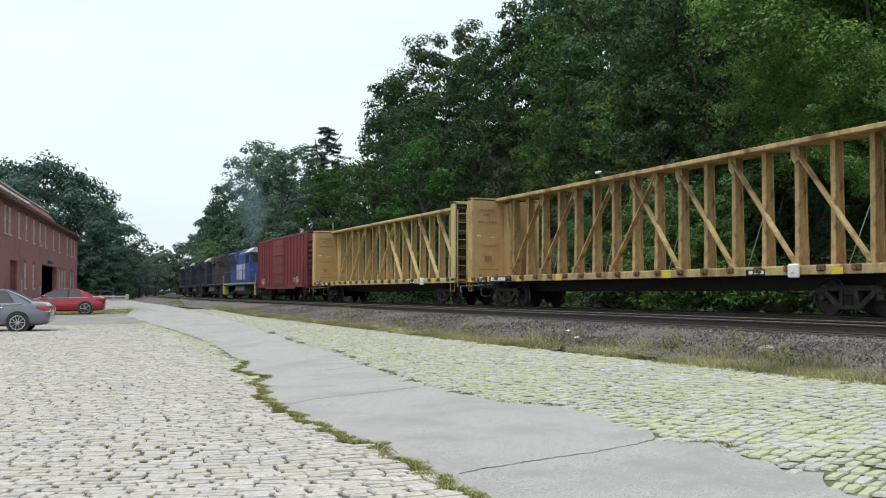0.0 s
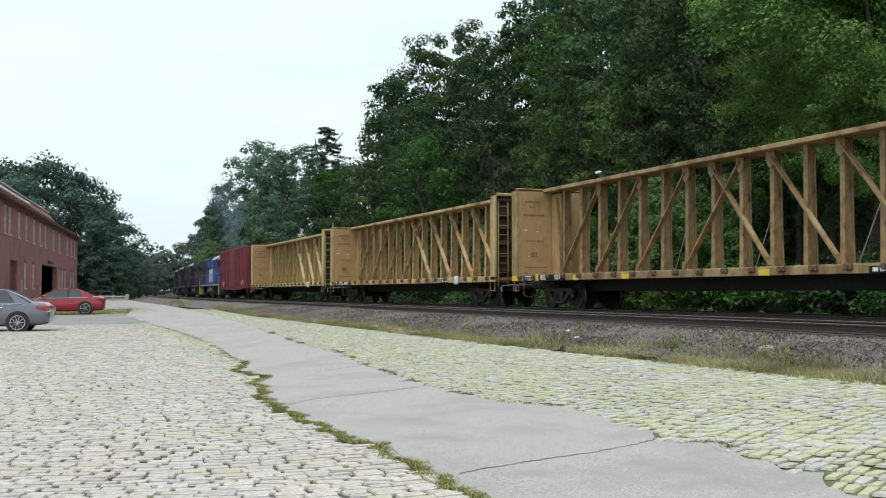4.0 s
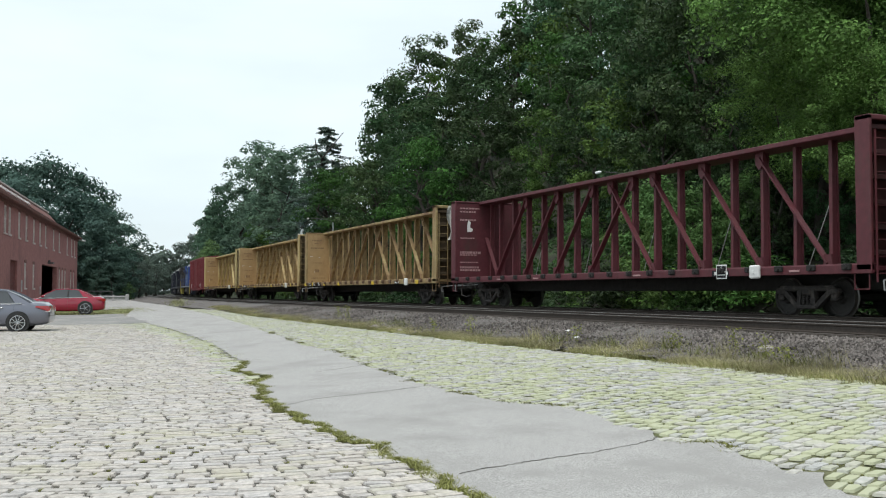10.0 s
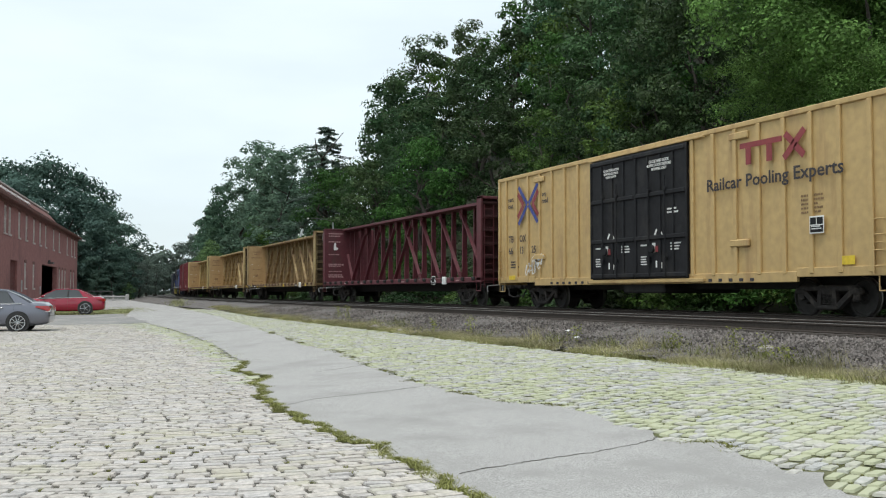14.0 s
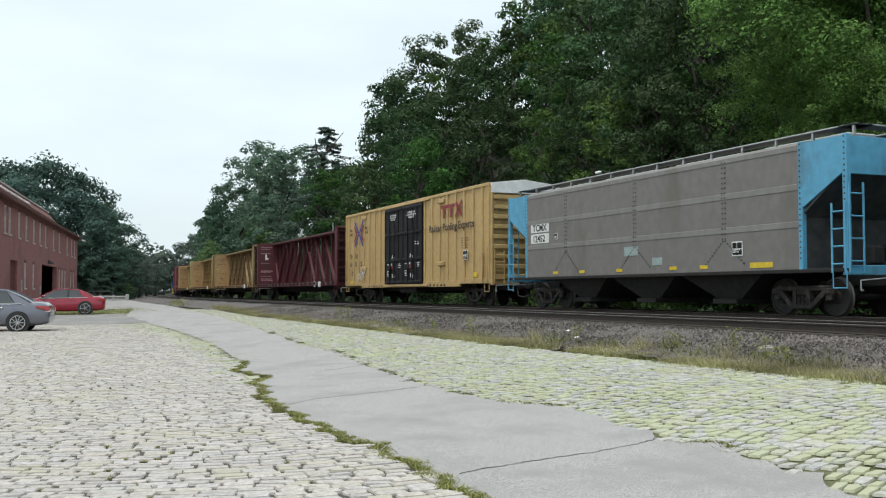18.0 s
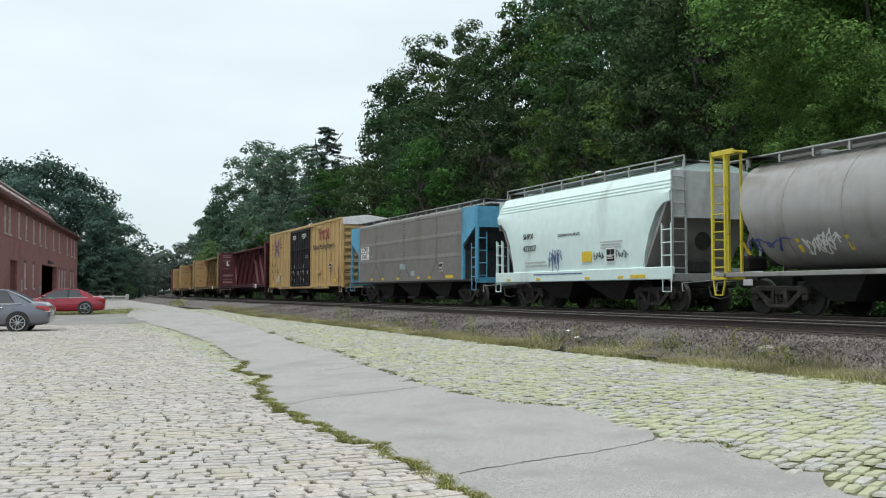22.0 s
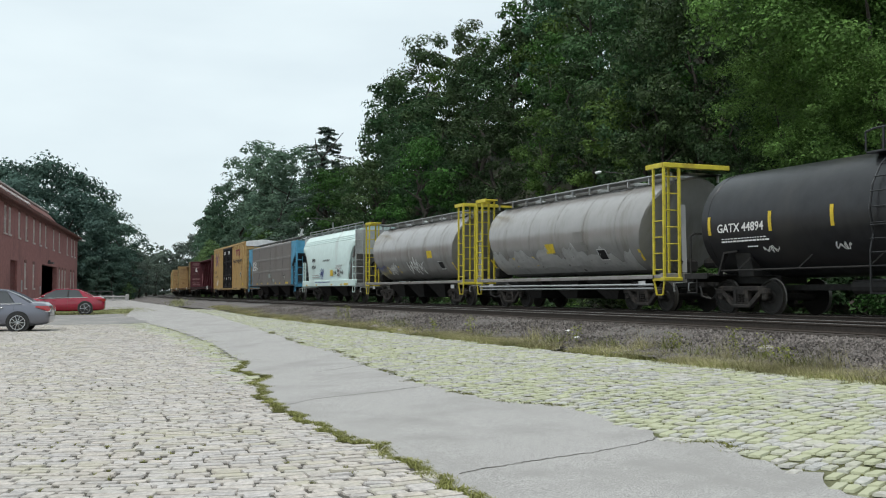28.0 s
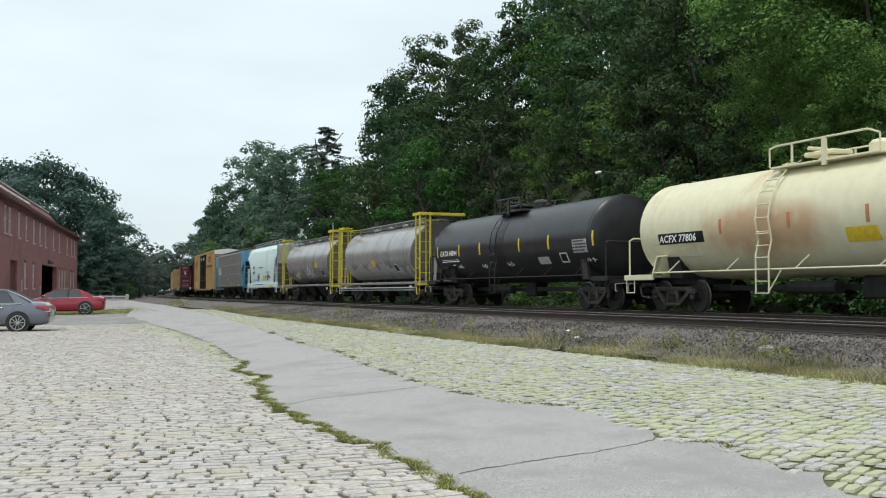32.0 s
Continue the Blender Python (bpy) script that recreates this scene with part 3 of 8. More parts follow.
def trunk_mesh(name, height, radius, rng, limbs=6, start=0.3):
    m = Mesh()
    bend = [(rng.uniform(-0.25, 0.25) * k, rng.uniform(-0.25, 0.25) * k) for k in range(6)]
    axis = [Vector((bend[k][0], bend[k][1], height * k / 5)) for k in range(6)]
    m.loft([[axis[k] + Vector((math.cos(a * math.tau / 9), math.sin(a * math.tau / 9), 0)) * radius * (1.25 - 0.22 * k if k else 1.5) for a in range(9)] for k in range(6)])
    for i in range(limbs):
        h = height * (start + (0.95 - start) * i / limbs)
        a = i * 2.3 + rng.uniform(-0.4, 0.4)
        long = height * rng.uniform(0.10, 0.19)
        p = Vector((0, 0, h))
        q = p + Vector((math.cos(a) * long * 0.6, math.sin(a) * long * 0.6, long * 0.35))
        e = q + Vector((math.cos(a + 0.4) * long * 0.5, math.sin(a + 0.4) * long * 0.5, long * 0.4))
        for u, w, r0, r1 in ((p, q, 0.42, 0.26), (q, e, 0.26, 0.1)):
            d = (w - u).normalized()
            s = d.orthogonal().normalized()
            t = d.cross(s)
            m.loft([[o + (s * math.cos(k * math.tau / 6) + t * math.sin(k * math.tau / 6)) * radius * r for k in range(6)] for o, r in ((u, r0), (w, r1))])
    return m.data(name, BARK, True)


rng = np.random.default_rng(7)
KINDS = {}
for kind, material, count, spread, per, size, low, clumps in (
        ("oak", LEAF_DARK, 20, 4.6, 440, 0.235, 0.12, 5), ("oak_b", LEAF_DARK, 19, 4.2, 420, 0.235, 0.06, 5), ("maple", LEAF_MID, 18, 4.4, 470, 0.22, 0.08, 5),
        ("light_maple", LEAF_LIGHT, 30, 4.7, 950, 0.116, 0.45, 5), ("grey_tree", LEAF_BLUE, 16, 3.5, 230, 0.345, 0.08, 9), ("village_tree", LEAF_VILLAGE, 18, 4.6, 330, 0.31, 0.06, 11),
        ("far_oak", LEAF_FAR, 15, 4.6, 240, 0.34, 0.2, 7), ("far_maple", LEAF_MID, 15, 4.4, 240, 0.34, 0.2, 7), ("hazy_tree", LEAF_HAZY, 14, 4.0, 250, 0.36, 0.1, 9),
        ("feathery_bush", LEAF_FEATHER, 16, 6.0, 400, 0.40, 0.0, 8),
        ("bright_tree", LEAF_BRIGHT, 14, 4.4, 260, 0.32, 0.04, 8)):
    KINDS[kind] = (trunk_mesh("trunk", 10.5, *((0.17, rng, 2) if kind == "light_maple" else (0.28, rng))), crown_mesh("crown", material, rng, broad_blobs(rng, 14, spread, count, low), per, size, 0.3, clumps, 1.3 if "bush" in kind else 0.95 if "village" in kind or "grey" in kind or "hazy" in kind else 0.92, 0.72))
# a slim tree with open foliage
thin = [((rng.uniform(-1.5, 1.5), rng.uniform(-1.5, 1.5), 4 + i * 0.62), (1.1, 1.1, 0.7)) for i in range(17)]
KINDS["slim_tree"] = (trunk_mesh("trunk", 11.0, 0.2, rng, 7), crown_mesh("crown", LEAF_SLIM, rng, thin, 260, 0.22, 0.5, 5, 0.65, 0.9))
# a conifer with drooping irregular boughs
tiers = []
for i in range(95):
    u = rng.random() ** 0.8 * 0.97
    h = 2.0 + 11.9 * u
    reach = 4.8 * (1 - u) ** 0.95 * rng.uniform(0.55, 1.15) + 0.22
    a, sag = rng.uniform(0, math.tau), rng.uniform(0.05, 0.35)
    for q in (0.2, 0.45, 0.7, 0.92):
        tiers.append(((reach * q * math.cos(a), reach * q * math.sin(a), h - reach * q * sag), (reach * 0.16 + 0.09, reach * 0.16 + 0.09, 0.17)))
KINDS["conifer"] = (trunk_mesh("trunk", 12.6, 0.2, rng, 4), crown_mesh("crown", NEEDLE, rng, tiers, 22, 0.17, 0.7))
for kind, material, size in (("shrub", LEAF_MID, 0.105), ("light_shrub", LEAF_LIGHT, 0.10), ("dark_shrub", LEAF_DARK, 0.115)):
    low = [((rng.uniform(-1.2, 1.2), rng.uniform(-1.2, 1.2), rng.uniform(0.4, 1.7)), (rng.uniform(0.5, 0.85),) * 2 + (rng.uniform(0.4, 0.7),)) for _ in range(13)]
    KINDS[kind] = (trunk_mesh("trunk", 1.5, 0.06, rng, 6, 0.15), crown_mesh("crown", material, rng, low, 130, size * 1.12, 0.5))
LABELS = {"oak": "tall broad dark green tree on the wooded slope", "oak_b": "dark green leafy tree on the wooded slope", "maple": "mid green leafy maple on the wooded slope",
          "light_maple": "large bright green maple beside the tracks", "feathery_bush": "tall feathery green bush behind the tracks", "bright_tree": "bright green bushy tree behind the train", "grey_tree": "tree in the distance, tinted grey-green for haze", "far_oak": "dark green tree high on the wooded slope", "far_maple": "mid green tree high on the wooded slope", "hazy_tree": "green tree at the end of the valley, tinted for haze", "slim_tree": "slim tree with open airy foliage",
          "village_tree": "dense rounded tree behind the brick building", "conifer": "dark conifer standing above the other trees", "shrub": "green bush at the foot of the bank", "light_shrub": "bright green bush at the foot of the bank",
          "dark_shrub": "dark green bush at the foot of the bank"}


def plant(kind, x, y, height, wide=1.0, group="trees on the wooded slope", z=None):
    shrub = "shrub" in kind or "bush" in kind
    e = thing("bush" if shrub else "conifer" if kind == "conifer" else "tree", (x, y, float(land_z(np.array(x), np.array(y))) - 0.1 if z is None else z), LABELS[kind], "bush" if shrub else "tree", group, rng.uniform(0, 6.28))
    k = height / (2.3 if "shrub" in kind else 14.0)
    e.scale = (k * wide, k * wide, k)
    part("trunk", KINDS[kind][0], None, e)
    part("crown", KINDS[kind][1], None, e)
    return e


def hill_row(n, y0, y1, gap, kinds, h0, h1, wide=1.0):
    y = y0
    while y < y1:
        yy = y + rng.uniform(-0.3, 0.3) * gap
        nn = n + rng.uniform(-2.0, 2.0)
        k = kinds[int(rng.integers(len(kinds)))]
        plant(k, float(track_x(yy)) + nn, yy, rng.uniform(h0, h1), wide * rng.uniform(0.9, 1.15))
        y += gap


hill_row(10.5, 45, 60, 6.0, ["oak", "maple", "maple", "oak"], 8, 12, 1.0)
hill_row(10.5, 63, 116, 6.0, ["oak", "oak_b", "oak", "maple"], 8, 12, 1.0)
hill_row(17, 33, 70, 7.0, ["oak", "maple", "maple", "oak_b"], 10, 14)
hill_row(17, 75, 108, 7.0, ["oak", "oak_b", "oak", "oak_b"], 10, 14)
hill_row(24, 38, 106, 8.0, ["far_oak", "far_oak", "far_maple"], 12, 15)
hill_row(32, 46, 104, 9, ["far_oak", "far_oak", "far_maple"], 12, 15)
hill_row(42, 54, 104, 10, ["far_oak", "far_maple"], 12, 15)
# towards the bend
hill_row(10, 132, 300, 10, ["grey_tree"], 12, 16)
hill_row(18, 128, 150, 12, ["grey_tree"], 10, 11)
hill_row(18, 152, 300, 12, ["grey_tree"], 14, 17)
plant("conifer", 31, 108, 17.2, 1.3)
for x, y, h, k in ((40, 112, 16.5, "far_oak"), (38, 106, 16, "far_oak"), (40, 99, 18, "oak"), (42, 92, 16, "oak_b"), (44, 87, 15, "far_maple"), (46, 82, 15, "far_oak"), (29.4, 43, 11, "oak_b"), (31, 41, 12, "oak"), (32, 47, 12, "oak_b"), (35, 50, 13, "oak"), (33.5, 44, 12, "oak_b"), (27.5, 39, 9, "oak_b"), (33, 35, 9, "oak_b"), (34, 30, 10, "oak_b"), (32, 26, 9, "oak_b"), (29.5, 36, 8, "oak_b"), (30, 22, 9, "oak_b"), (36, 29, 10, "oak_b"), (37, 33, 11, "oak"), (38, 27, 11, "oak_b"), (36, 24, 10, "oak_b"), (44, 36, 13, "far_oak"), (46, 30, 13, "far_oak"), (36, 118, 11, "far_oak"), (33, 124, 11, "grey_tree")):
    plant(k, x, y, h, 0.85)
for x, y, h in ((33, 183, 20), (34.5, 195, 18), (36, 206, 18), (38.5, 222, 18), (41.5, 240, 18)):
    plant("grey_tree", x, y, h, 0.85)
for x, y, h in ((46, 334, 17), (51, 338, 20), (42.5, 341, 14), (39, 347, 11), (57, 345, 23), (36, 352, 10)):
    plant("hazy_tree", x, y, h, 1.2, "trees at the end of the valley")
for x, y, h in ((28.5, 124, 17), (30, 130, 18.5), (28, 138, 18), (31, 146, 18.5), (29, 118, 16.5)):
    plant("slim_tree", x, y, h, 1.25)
# the bright maples nearest the camera's side of the wood
for x, y, h, w in ((29.6, 31.2, 16.5, 0.98), (26.5, 25.5, 15, 1.05), (30.5, 28, 17, 1.05)):
    plant("light_maple", x, y, h, w)
for x, y in ((33, 34.3), (34.5, 36), (35.2, 38), (32, 31.5), (35.5, 33), (30.4, 35.4), (31.6, 37.2), (28.6, 34.0), (30.6, 33.2), (29.0, 36.4), (27.2, 31.0), (27.8, 28.6)):
    plant("oak_b", x, y, 5.0, 1.0)
# pale feathery bushes standing tall behind the tracks
for x, y, h in ((23.3, 35.2, 1.7), (23.5, 33.5, 1.9), (23.4, 31.8, 1.5), (25.0, 33.6, 4.6), (25.6, 36.6, 5.0), (24.6, 35.2, 3.6), (26.6, 39.5, 4.4), (24.4, 31.2, 3.4), (27.2, 33.4, 4.2), (26.2, 44.0, 3.6)):
    plant("feathery_bush", x, y, h, 1.0, "bushes below the bank")
# bright bushy trees where the line bends
for x, y, h in ((28.4, 168, 9.6), (27.0, 158, 7.4), (29.9, 180, 9.2), (26.2, 150, 5.5), (31.4, 190, 8.0)):
    plant("bright_tree", x, y, h, 1.0)
for x, y, h in ((29.0, 131, 10.5), (27.5, 124, 8.5), (26.8, 117, 7.5)):
    plant("maple", x, y, h, 1.0)
for x, y, h in ((31.9, 186, 13.5), (34.5, 206, 16.5), (37.9, 230, 17.5)):
    plant("grey_tree", x, y, h, 0.9)
for x, y, h in ((27.4, 30.0, 8.5), (25.6, 24.4, 8.0), (29.0, 30.2, 9.5)):
    plant("light_maple", x, y, h, 1.1)
# bushes along the foot of the bank
y = 12.0
while y < 125:
    k = ["shrub", "light_shrub" if 29 < y < 46 else "dark_shrub", "dark_shrub", "light_shrub" if 29 < y < 46 else "shrub"][int(rng.integers(4))]
    plant(k, float(track_x(y)) + rng.uniform(4.4, 7.5), y, rng.uniform(1.3, 3.0), 1.2, "bushes below the bank")
    y += rng.uniform(1.0, 1.9)
low = []
for _ in range(1100):
    uy = 8 + 92 * rng.random() ** 1.2
    ux = float(track_x(uy)) + rng.uniform(3.0, 16.0)
    low.append(((ux, uy, float(land_z(np.array(ux), np.array(uy))) + 0.1), (0.55, 0.55, rng.uniform(0.2, 0.5))))
tagged(new("undergrowth", crown_mesh("undergrowth", LEAF_DARK, rng, low, 26, 0.17, 0.5)), "low green undergrowth on the bank behind the tracks", "undergrowth", kind="stuff")
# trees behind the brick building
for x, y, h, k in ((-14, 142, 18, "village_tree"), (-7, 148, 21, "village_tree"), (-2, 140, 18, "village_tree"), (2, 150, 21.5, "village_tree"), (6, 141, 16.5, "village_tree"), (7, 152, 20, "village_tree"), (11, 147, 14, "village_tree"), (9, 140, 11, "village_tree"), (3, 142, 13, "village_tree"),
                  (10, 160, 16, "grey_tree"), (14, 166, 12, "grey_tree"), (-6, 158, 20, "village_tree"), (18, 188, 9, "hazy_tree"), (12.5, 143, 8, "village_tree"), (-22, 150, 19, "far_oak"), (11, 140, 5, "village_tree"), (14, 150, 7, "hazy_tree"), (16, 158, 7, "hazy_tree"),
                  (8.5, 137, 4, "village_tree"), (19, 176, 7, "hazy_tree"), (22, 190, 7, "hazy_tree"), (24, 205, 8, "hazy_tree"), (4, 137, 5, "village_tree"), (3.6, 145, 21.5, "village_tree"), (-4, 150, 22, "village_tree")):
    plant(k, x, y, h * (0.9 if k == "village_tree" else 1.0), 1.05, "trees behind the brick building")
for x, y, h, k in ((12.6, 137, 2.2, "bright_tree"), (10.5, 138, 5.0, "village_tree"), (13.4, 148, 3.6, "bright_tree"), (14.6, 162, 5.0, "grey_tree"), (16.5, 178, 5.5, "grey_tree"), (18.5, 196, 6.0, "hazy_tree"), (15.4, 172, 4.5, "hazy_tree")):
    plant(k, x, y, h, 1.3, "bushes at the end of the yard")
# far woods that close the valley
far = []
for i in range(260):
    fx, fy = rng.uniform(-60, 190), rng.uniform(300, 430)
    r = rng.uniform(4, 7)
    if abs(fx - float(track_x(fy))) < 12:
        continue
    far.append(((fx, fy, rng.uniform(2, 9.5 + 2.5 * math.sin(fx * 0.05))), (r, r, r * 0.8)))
tagged(new("far_woods", crown_mesh("far_woods", LEAF_HAZY, rng, far, 90, 1.9)), "woods closing the valley, tinted grey-green for haze", "woods", kind="stuff")

# ---------------------------------------------------------------- railway


def rail_rings(s_list, n, prof, z):
    rings = []
    for s in s_list:
        x, y, a = on_track(s, 0)
        c, sn = math.cos(a), -math.sin(a)
        rings.append([(x + (n + u) * c, y + (n + u) * sn, z + w) for u, w in prof])
    return rings


S_LINE = [-180, -60, 0, 30, 55] + [55 + 10 * k for k in range(1, 36)]
RAIL_PROFILE = [(-0.075, -0.17), (0.075, -0.17), (0.075, -0.155), (0.012, -0.14), (0.012, -0.04), (0.036, -0.03), (0.036, -0.006), (0.03, 0.0), (-0.03, 0.0), (-0.036, -0.006), (-0.036, -0.03), (-0.012, -0.04), (-0.012, -0.14), (-0.075, -0.155)]
HEAD_PROFILE = [(-0.030, 0.0), (0.030, 0.0), (0.026, 0.003), (-0.026, 0.003)]


def railway(name, n, label):
    e = thing(name, (0, 0, 0), label, "railway track")
    for side in (-0.7525, 0.7525):
        r = part("rail", Mesh().loft(rail_rings(S_LINE, n + side, RAIL_PROFILE, RAIL_Z)), RAIL_RUST, e, "rusty steel rail with a worn bright top")
        part("rail_head", Mesh().loft(rail_rings(S_LINE, n + side, HEAD_PROFILE, RAIL_Z)), RAIL_HEAD, r)
    tie = Mesh().box(-1.3, 1.3, -0.11, 0.11, -0.32, -0.172, 0.012).data("tie", TIE)
    rest = Mesh()
    s = -40.0
    while s < 240:
        x, y, a = on_track(s, n)
        if 4 < s < 78:
            o = new("tie", tie)
            o.parent, o.location, o.rotation_euler = e, (x + rng.uniform(-0.05, 0.05), y, RAIL_Z), (0, 0, -a + rng.uniform(-0.015, 0.015))
        else:
            c, d = math.cos(a), math.sin(a)
            rest.box(-1.3, 1.3, -0.11, 0.11, RAIL_Z - 0.32, RAIL_Z - 0.172)
            for k in range(-8, 0):
                u, w, z = rest.v[k]
                rest.v[k] = (x + u * c + w * d, y - u * d + w * c, z)
        s += 0.52
    tagged(part("far_ties", rest, TIE, e), kind="stuff")
    return e


railway("railway_track", 0, "railway track with rusty rails under the train")
railway("railway_track", -TRACK_GAP, "empty railway track in front of the train")

# ballast bed
bn = np.r_[np.arange(-9.0, -5.6, 0.14), np.arange(-5.6, 2.6, 0.5)]
bs = np.r_[np.arange(-60, 4, 4.0), np.arange(4, 45, 0.16), np.arange(45, 250, 1.5)]
BV = []
for s in bs:
    x0, y0, a = on_track(float(s))
    x, y = x0 + bn * math.cos(a), y0 - bn * math.sin(a)
    BV.append(np.stack([x, y, land_z(x, y) + 0.015], 1))
BV = np.concatenate(BV)
BV[:, 2] += rng.uniform(-0.022, 0.028, len(BV)) + 0.03 * np.sin(BV[:, 1] * 0.8) * np.sin(BV[:, 0] * 1.7)
i = np.arange(len(BV)).reshape(len(bs), len(bn))
ballast = tagged(new("ballast", raw("ballast", BV, np.stack([i[:-1, :-1], i[:-1, 1:], i[1:, 1:], i[1:, :-1]], -1).reshape(-1, 4), BALLAST)), "grey crushed stone ballast bed", "ballast", kind="structure")
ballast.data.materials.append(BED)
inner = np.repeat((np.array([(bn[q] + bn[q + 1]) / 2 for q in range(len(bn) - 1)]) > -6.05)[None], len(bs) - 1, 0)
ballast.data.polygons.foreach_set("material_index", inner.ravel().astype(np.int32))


def lumps(points, size, rng):
    """Broken stones: rough eight-sided lumps."""
    n = len(points)
    o = np.array([(1, 0, 0), (-1, 0, 0), (0, 1, 0), (0, -1, 0), (0, 0, 1), (0, 0, -1)], float)
    V = points[:, None, :] + o[None] * (size * rng.uniform(0.5, 1.3, (n, 6)))[:, :, None] + rng.normal(0, size * 0.2, (n, 6, 3))
    T = np.array([(0, 2, 4), (2, 1, 4), (1, 3, 4), (3, 0, 4), (2, 0, 5), (1, 2, 5), (3, 1, 5), (0, 3, 5)])
    return V.reshape(-1, 3), (np.arange(n)[:, None, None] * 6 + T[None]).reshape(-1, 3)


k = 21000
ly = 9.5 + 45 * rng.random(k) ** 1.8
lx = TRACK_X + rng.uniform(-8.9, -5.3, k)
LV, LT = lumps(np.stack([lx, ly, land_z(lx, ly) + 0.028], 1), 0.036, rng)
BALLAST_STONE = leaf_mat("broken_grey_stone", (0.17, 0.152, 0.142), 0.6, 0.9, 0.0, 0.75, 1.25)
tagged(part("loose_stones", raw("loose_stones", LV, LT, BALLAST_STONE), None, ballast), kind="stuff")
BOULDER = mat("weathered_pale_stone", (0.30, 0.27, 0.25), 0.85, vary=0.25, scale=18, bump=0.4, bump_scale=30)
# a pale boulder and litter in the ballast
for name, x, y, s, m, label in (("boulder", 11.15, 13.0, 0.13, BOULDER, "pale boulder lying in the ballast"), ("stone", 9.75, 28.6, 0.11, BOULDER, "pale stone at the edge of the ballast"), ("stone", 9.7, 27.2, 0.09, BOULDER, "pale stone at the edge of the ballast"), ("stone", 9.55, 25.9, 0.08, BOULDER, "pale stone at the edge of the ballast"),
                                ("litter", 11.6, 20.2, 0.06, WHITE, "scrap of white litter on the ballast"), ("litter", 10.9, 18.6, 0.07, WHITE, "scrap of white litter on the ballast"), ("litter", 16.6, 16.6, 0.11, WHITE, "white block between the tracks")):
    m0 = Mesh().turned([(-0.5 * s, 0.5 * s), (-0.2 * s, 0.95 * s), (0.25 * s, 0.85 * s), (0.6 * s, 0.4 * s)], "z", 7)
    m0.v = [(a * 1.3 + rng.uniform(-0.12, 0.12) * s, b + rng.uniform(-0.12, 0.12) * s, c) for a, b, c in m0.v]
    tagged(part(name, m0, m, None, "", True, (x, y, float(land_z(np.array(x), np.array(y))) + 0.4 * s)), label, "stone" if m is BOULDER or name == "stone" else name)


def blades(points, height, rng, lean=0.35, width=0.012):
    """Grass blades: a bent strip of two quads each."""
    n = len(points)
    a = rng.uniform(0, math.tau, n)
    h = height * rng.uniform(0.5, 1.3, n)
    d = np.stack([np.cos(a), np.sin(a), np.zeros(n)], 1) * (h * lean * rng.uniform(0.2, 1.2, n))[:, None]
    s = np.stack([-np.sin(a), np.cos(a), np.zeros(n)], 1) * width
    up = np.stack([np.zeros(n), np.zeros(n), h], 1)
    mid, tip = points + d * 0.35 + up * 0.6, points + d + up
    V = np.stack([points - s, points + s, mid + s * 0.7, mid - s * 0.7, tip], 1).reshape(-1, 3)
    F = (np.arange(n)[:, None] * 5)
    return V, np.concatenate([F + [0, 1, 2, 3], F + [3, 2, 4, 4]]).tolist()


def grass(name, points, height, material, label, lean=0.35, width=0.012, jitter=0.1, per=30, lift=-0.02, fine=False):
    P = np.repeat(points, per, 0)
    P = P + np.concatenate([rng.normal(0, jitter, (len(P), 2)), np.zeros((len(P), 1))], 1)
    P[:, 2] = land_z(P[:, 0], P[:, 1]) + lift
    if fine:
        n = len(P)
        a, h = rng.uniform(0, math.tau, n), height * rng.uniform(0.35, 1.35, n)
        d = np.stack([np.cos(a) * lean * h, np.sin(a) * lean * h, h], 1) * np.array([1, 1, 1])
        s = np.stack([np.sin(a + 0.5), np.cos(a * 1.7), a * 0], 1) * width
        V = np.stack([P - s, P + s, P + d * rng.uniform(0.7, 1.2, (n, 1))], 1).reshape(-1, 3)
        return tagged(new(name, raw(name, V, np.arange(3 * n).reshape(n, 3), material)), label, "grass", kind="stuff")
    V, F = blades(P, height, rng, lean, width)
    F = [q if q[2] != q[3] else q[:3] for q in F]
    return tagged(new(name, raw(name, V, F, material)), label, "grass", kind="stuff")


# weeds along the foot of the ballast: thin, low and patchy
k = 9000
wy = 7.5 + 55 * rng.random(k) ** 1.35
foot = np.interp(wy, [3, 9.0, 10.3, 12.7, 15.5, 20, 45, 62], [10.5, 9.75, 9.6, 9.45, 9.65, 9.45, 9.45, 10.5])
wx = foot + np.abs(rng.normal(0.0, 0.42, k))
lush = np.sin(wy * 1.7) + np.sin(wy * 0.63 + 1) + np.sin(wy * 4.1 + wx * 3) + rng.normal(0, 0.7, k) > -0.5
wx, wy = wx[lush], wy[lush]
cut = len(wx) // 2
grass("weeds_green", np.stack([wx, wy, wx * 0], 1)[:cut], 0.085, GRASS, "green weeds along the foot of the ballast", 1.1, 0.005, 0.13, 34, -0.02, True)
grass("weeds_dry", np.stack([wx, wy, wx * 0], 1)[cut:], 0.13, DRY_GRASS, "dry straw-coloured grass along the ballast", 0.9, 0.0038, 0.14, 28, -0.02, True)
grass("bend_weeds", np.array([(11.0, 80, 0), (10.6, 77, 0), (11.5, 84, 0), (10.4, 73, 0), (12.0, 88, 0)], float), 0.34, LAWN, "tall straggling weeds beside the bend", 1.0, 0.014, 0.4, 80, -0.02, True)
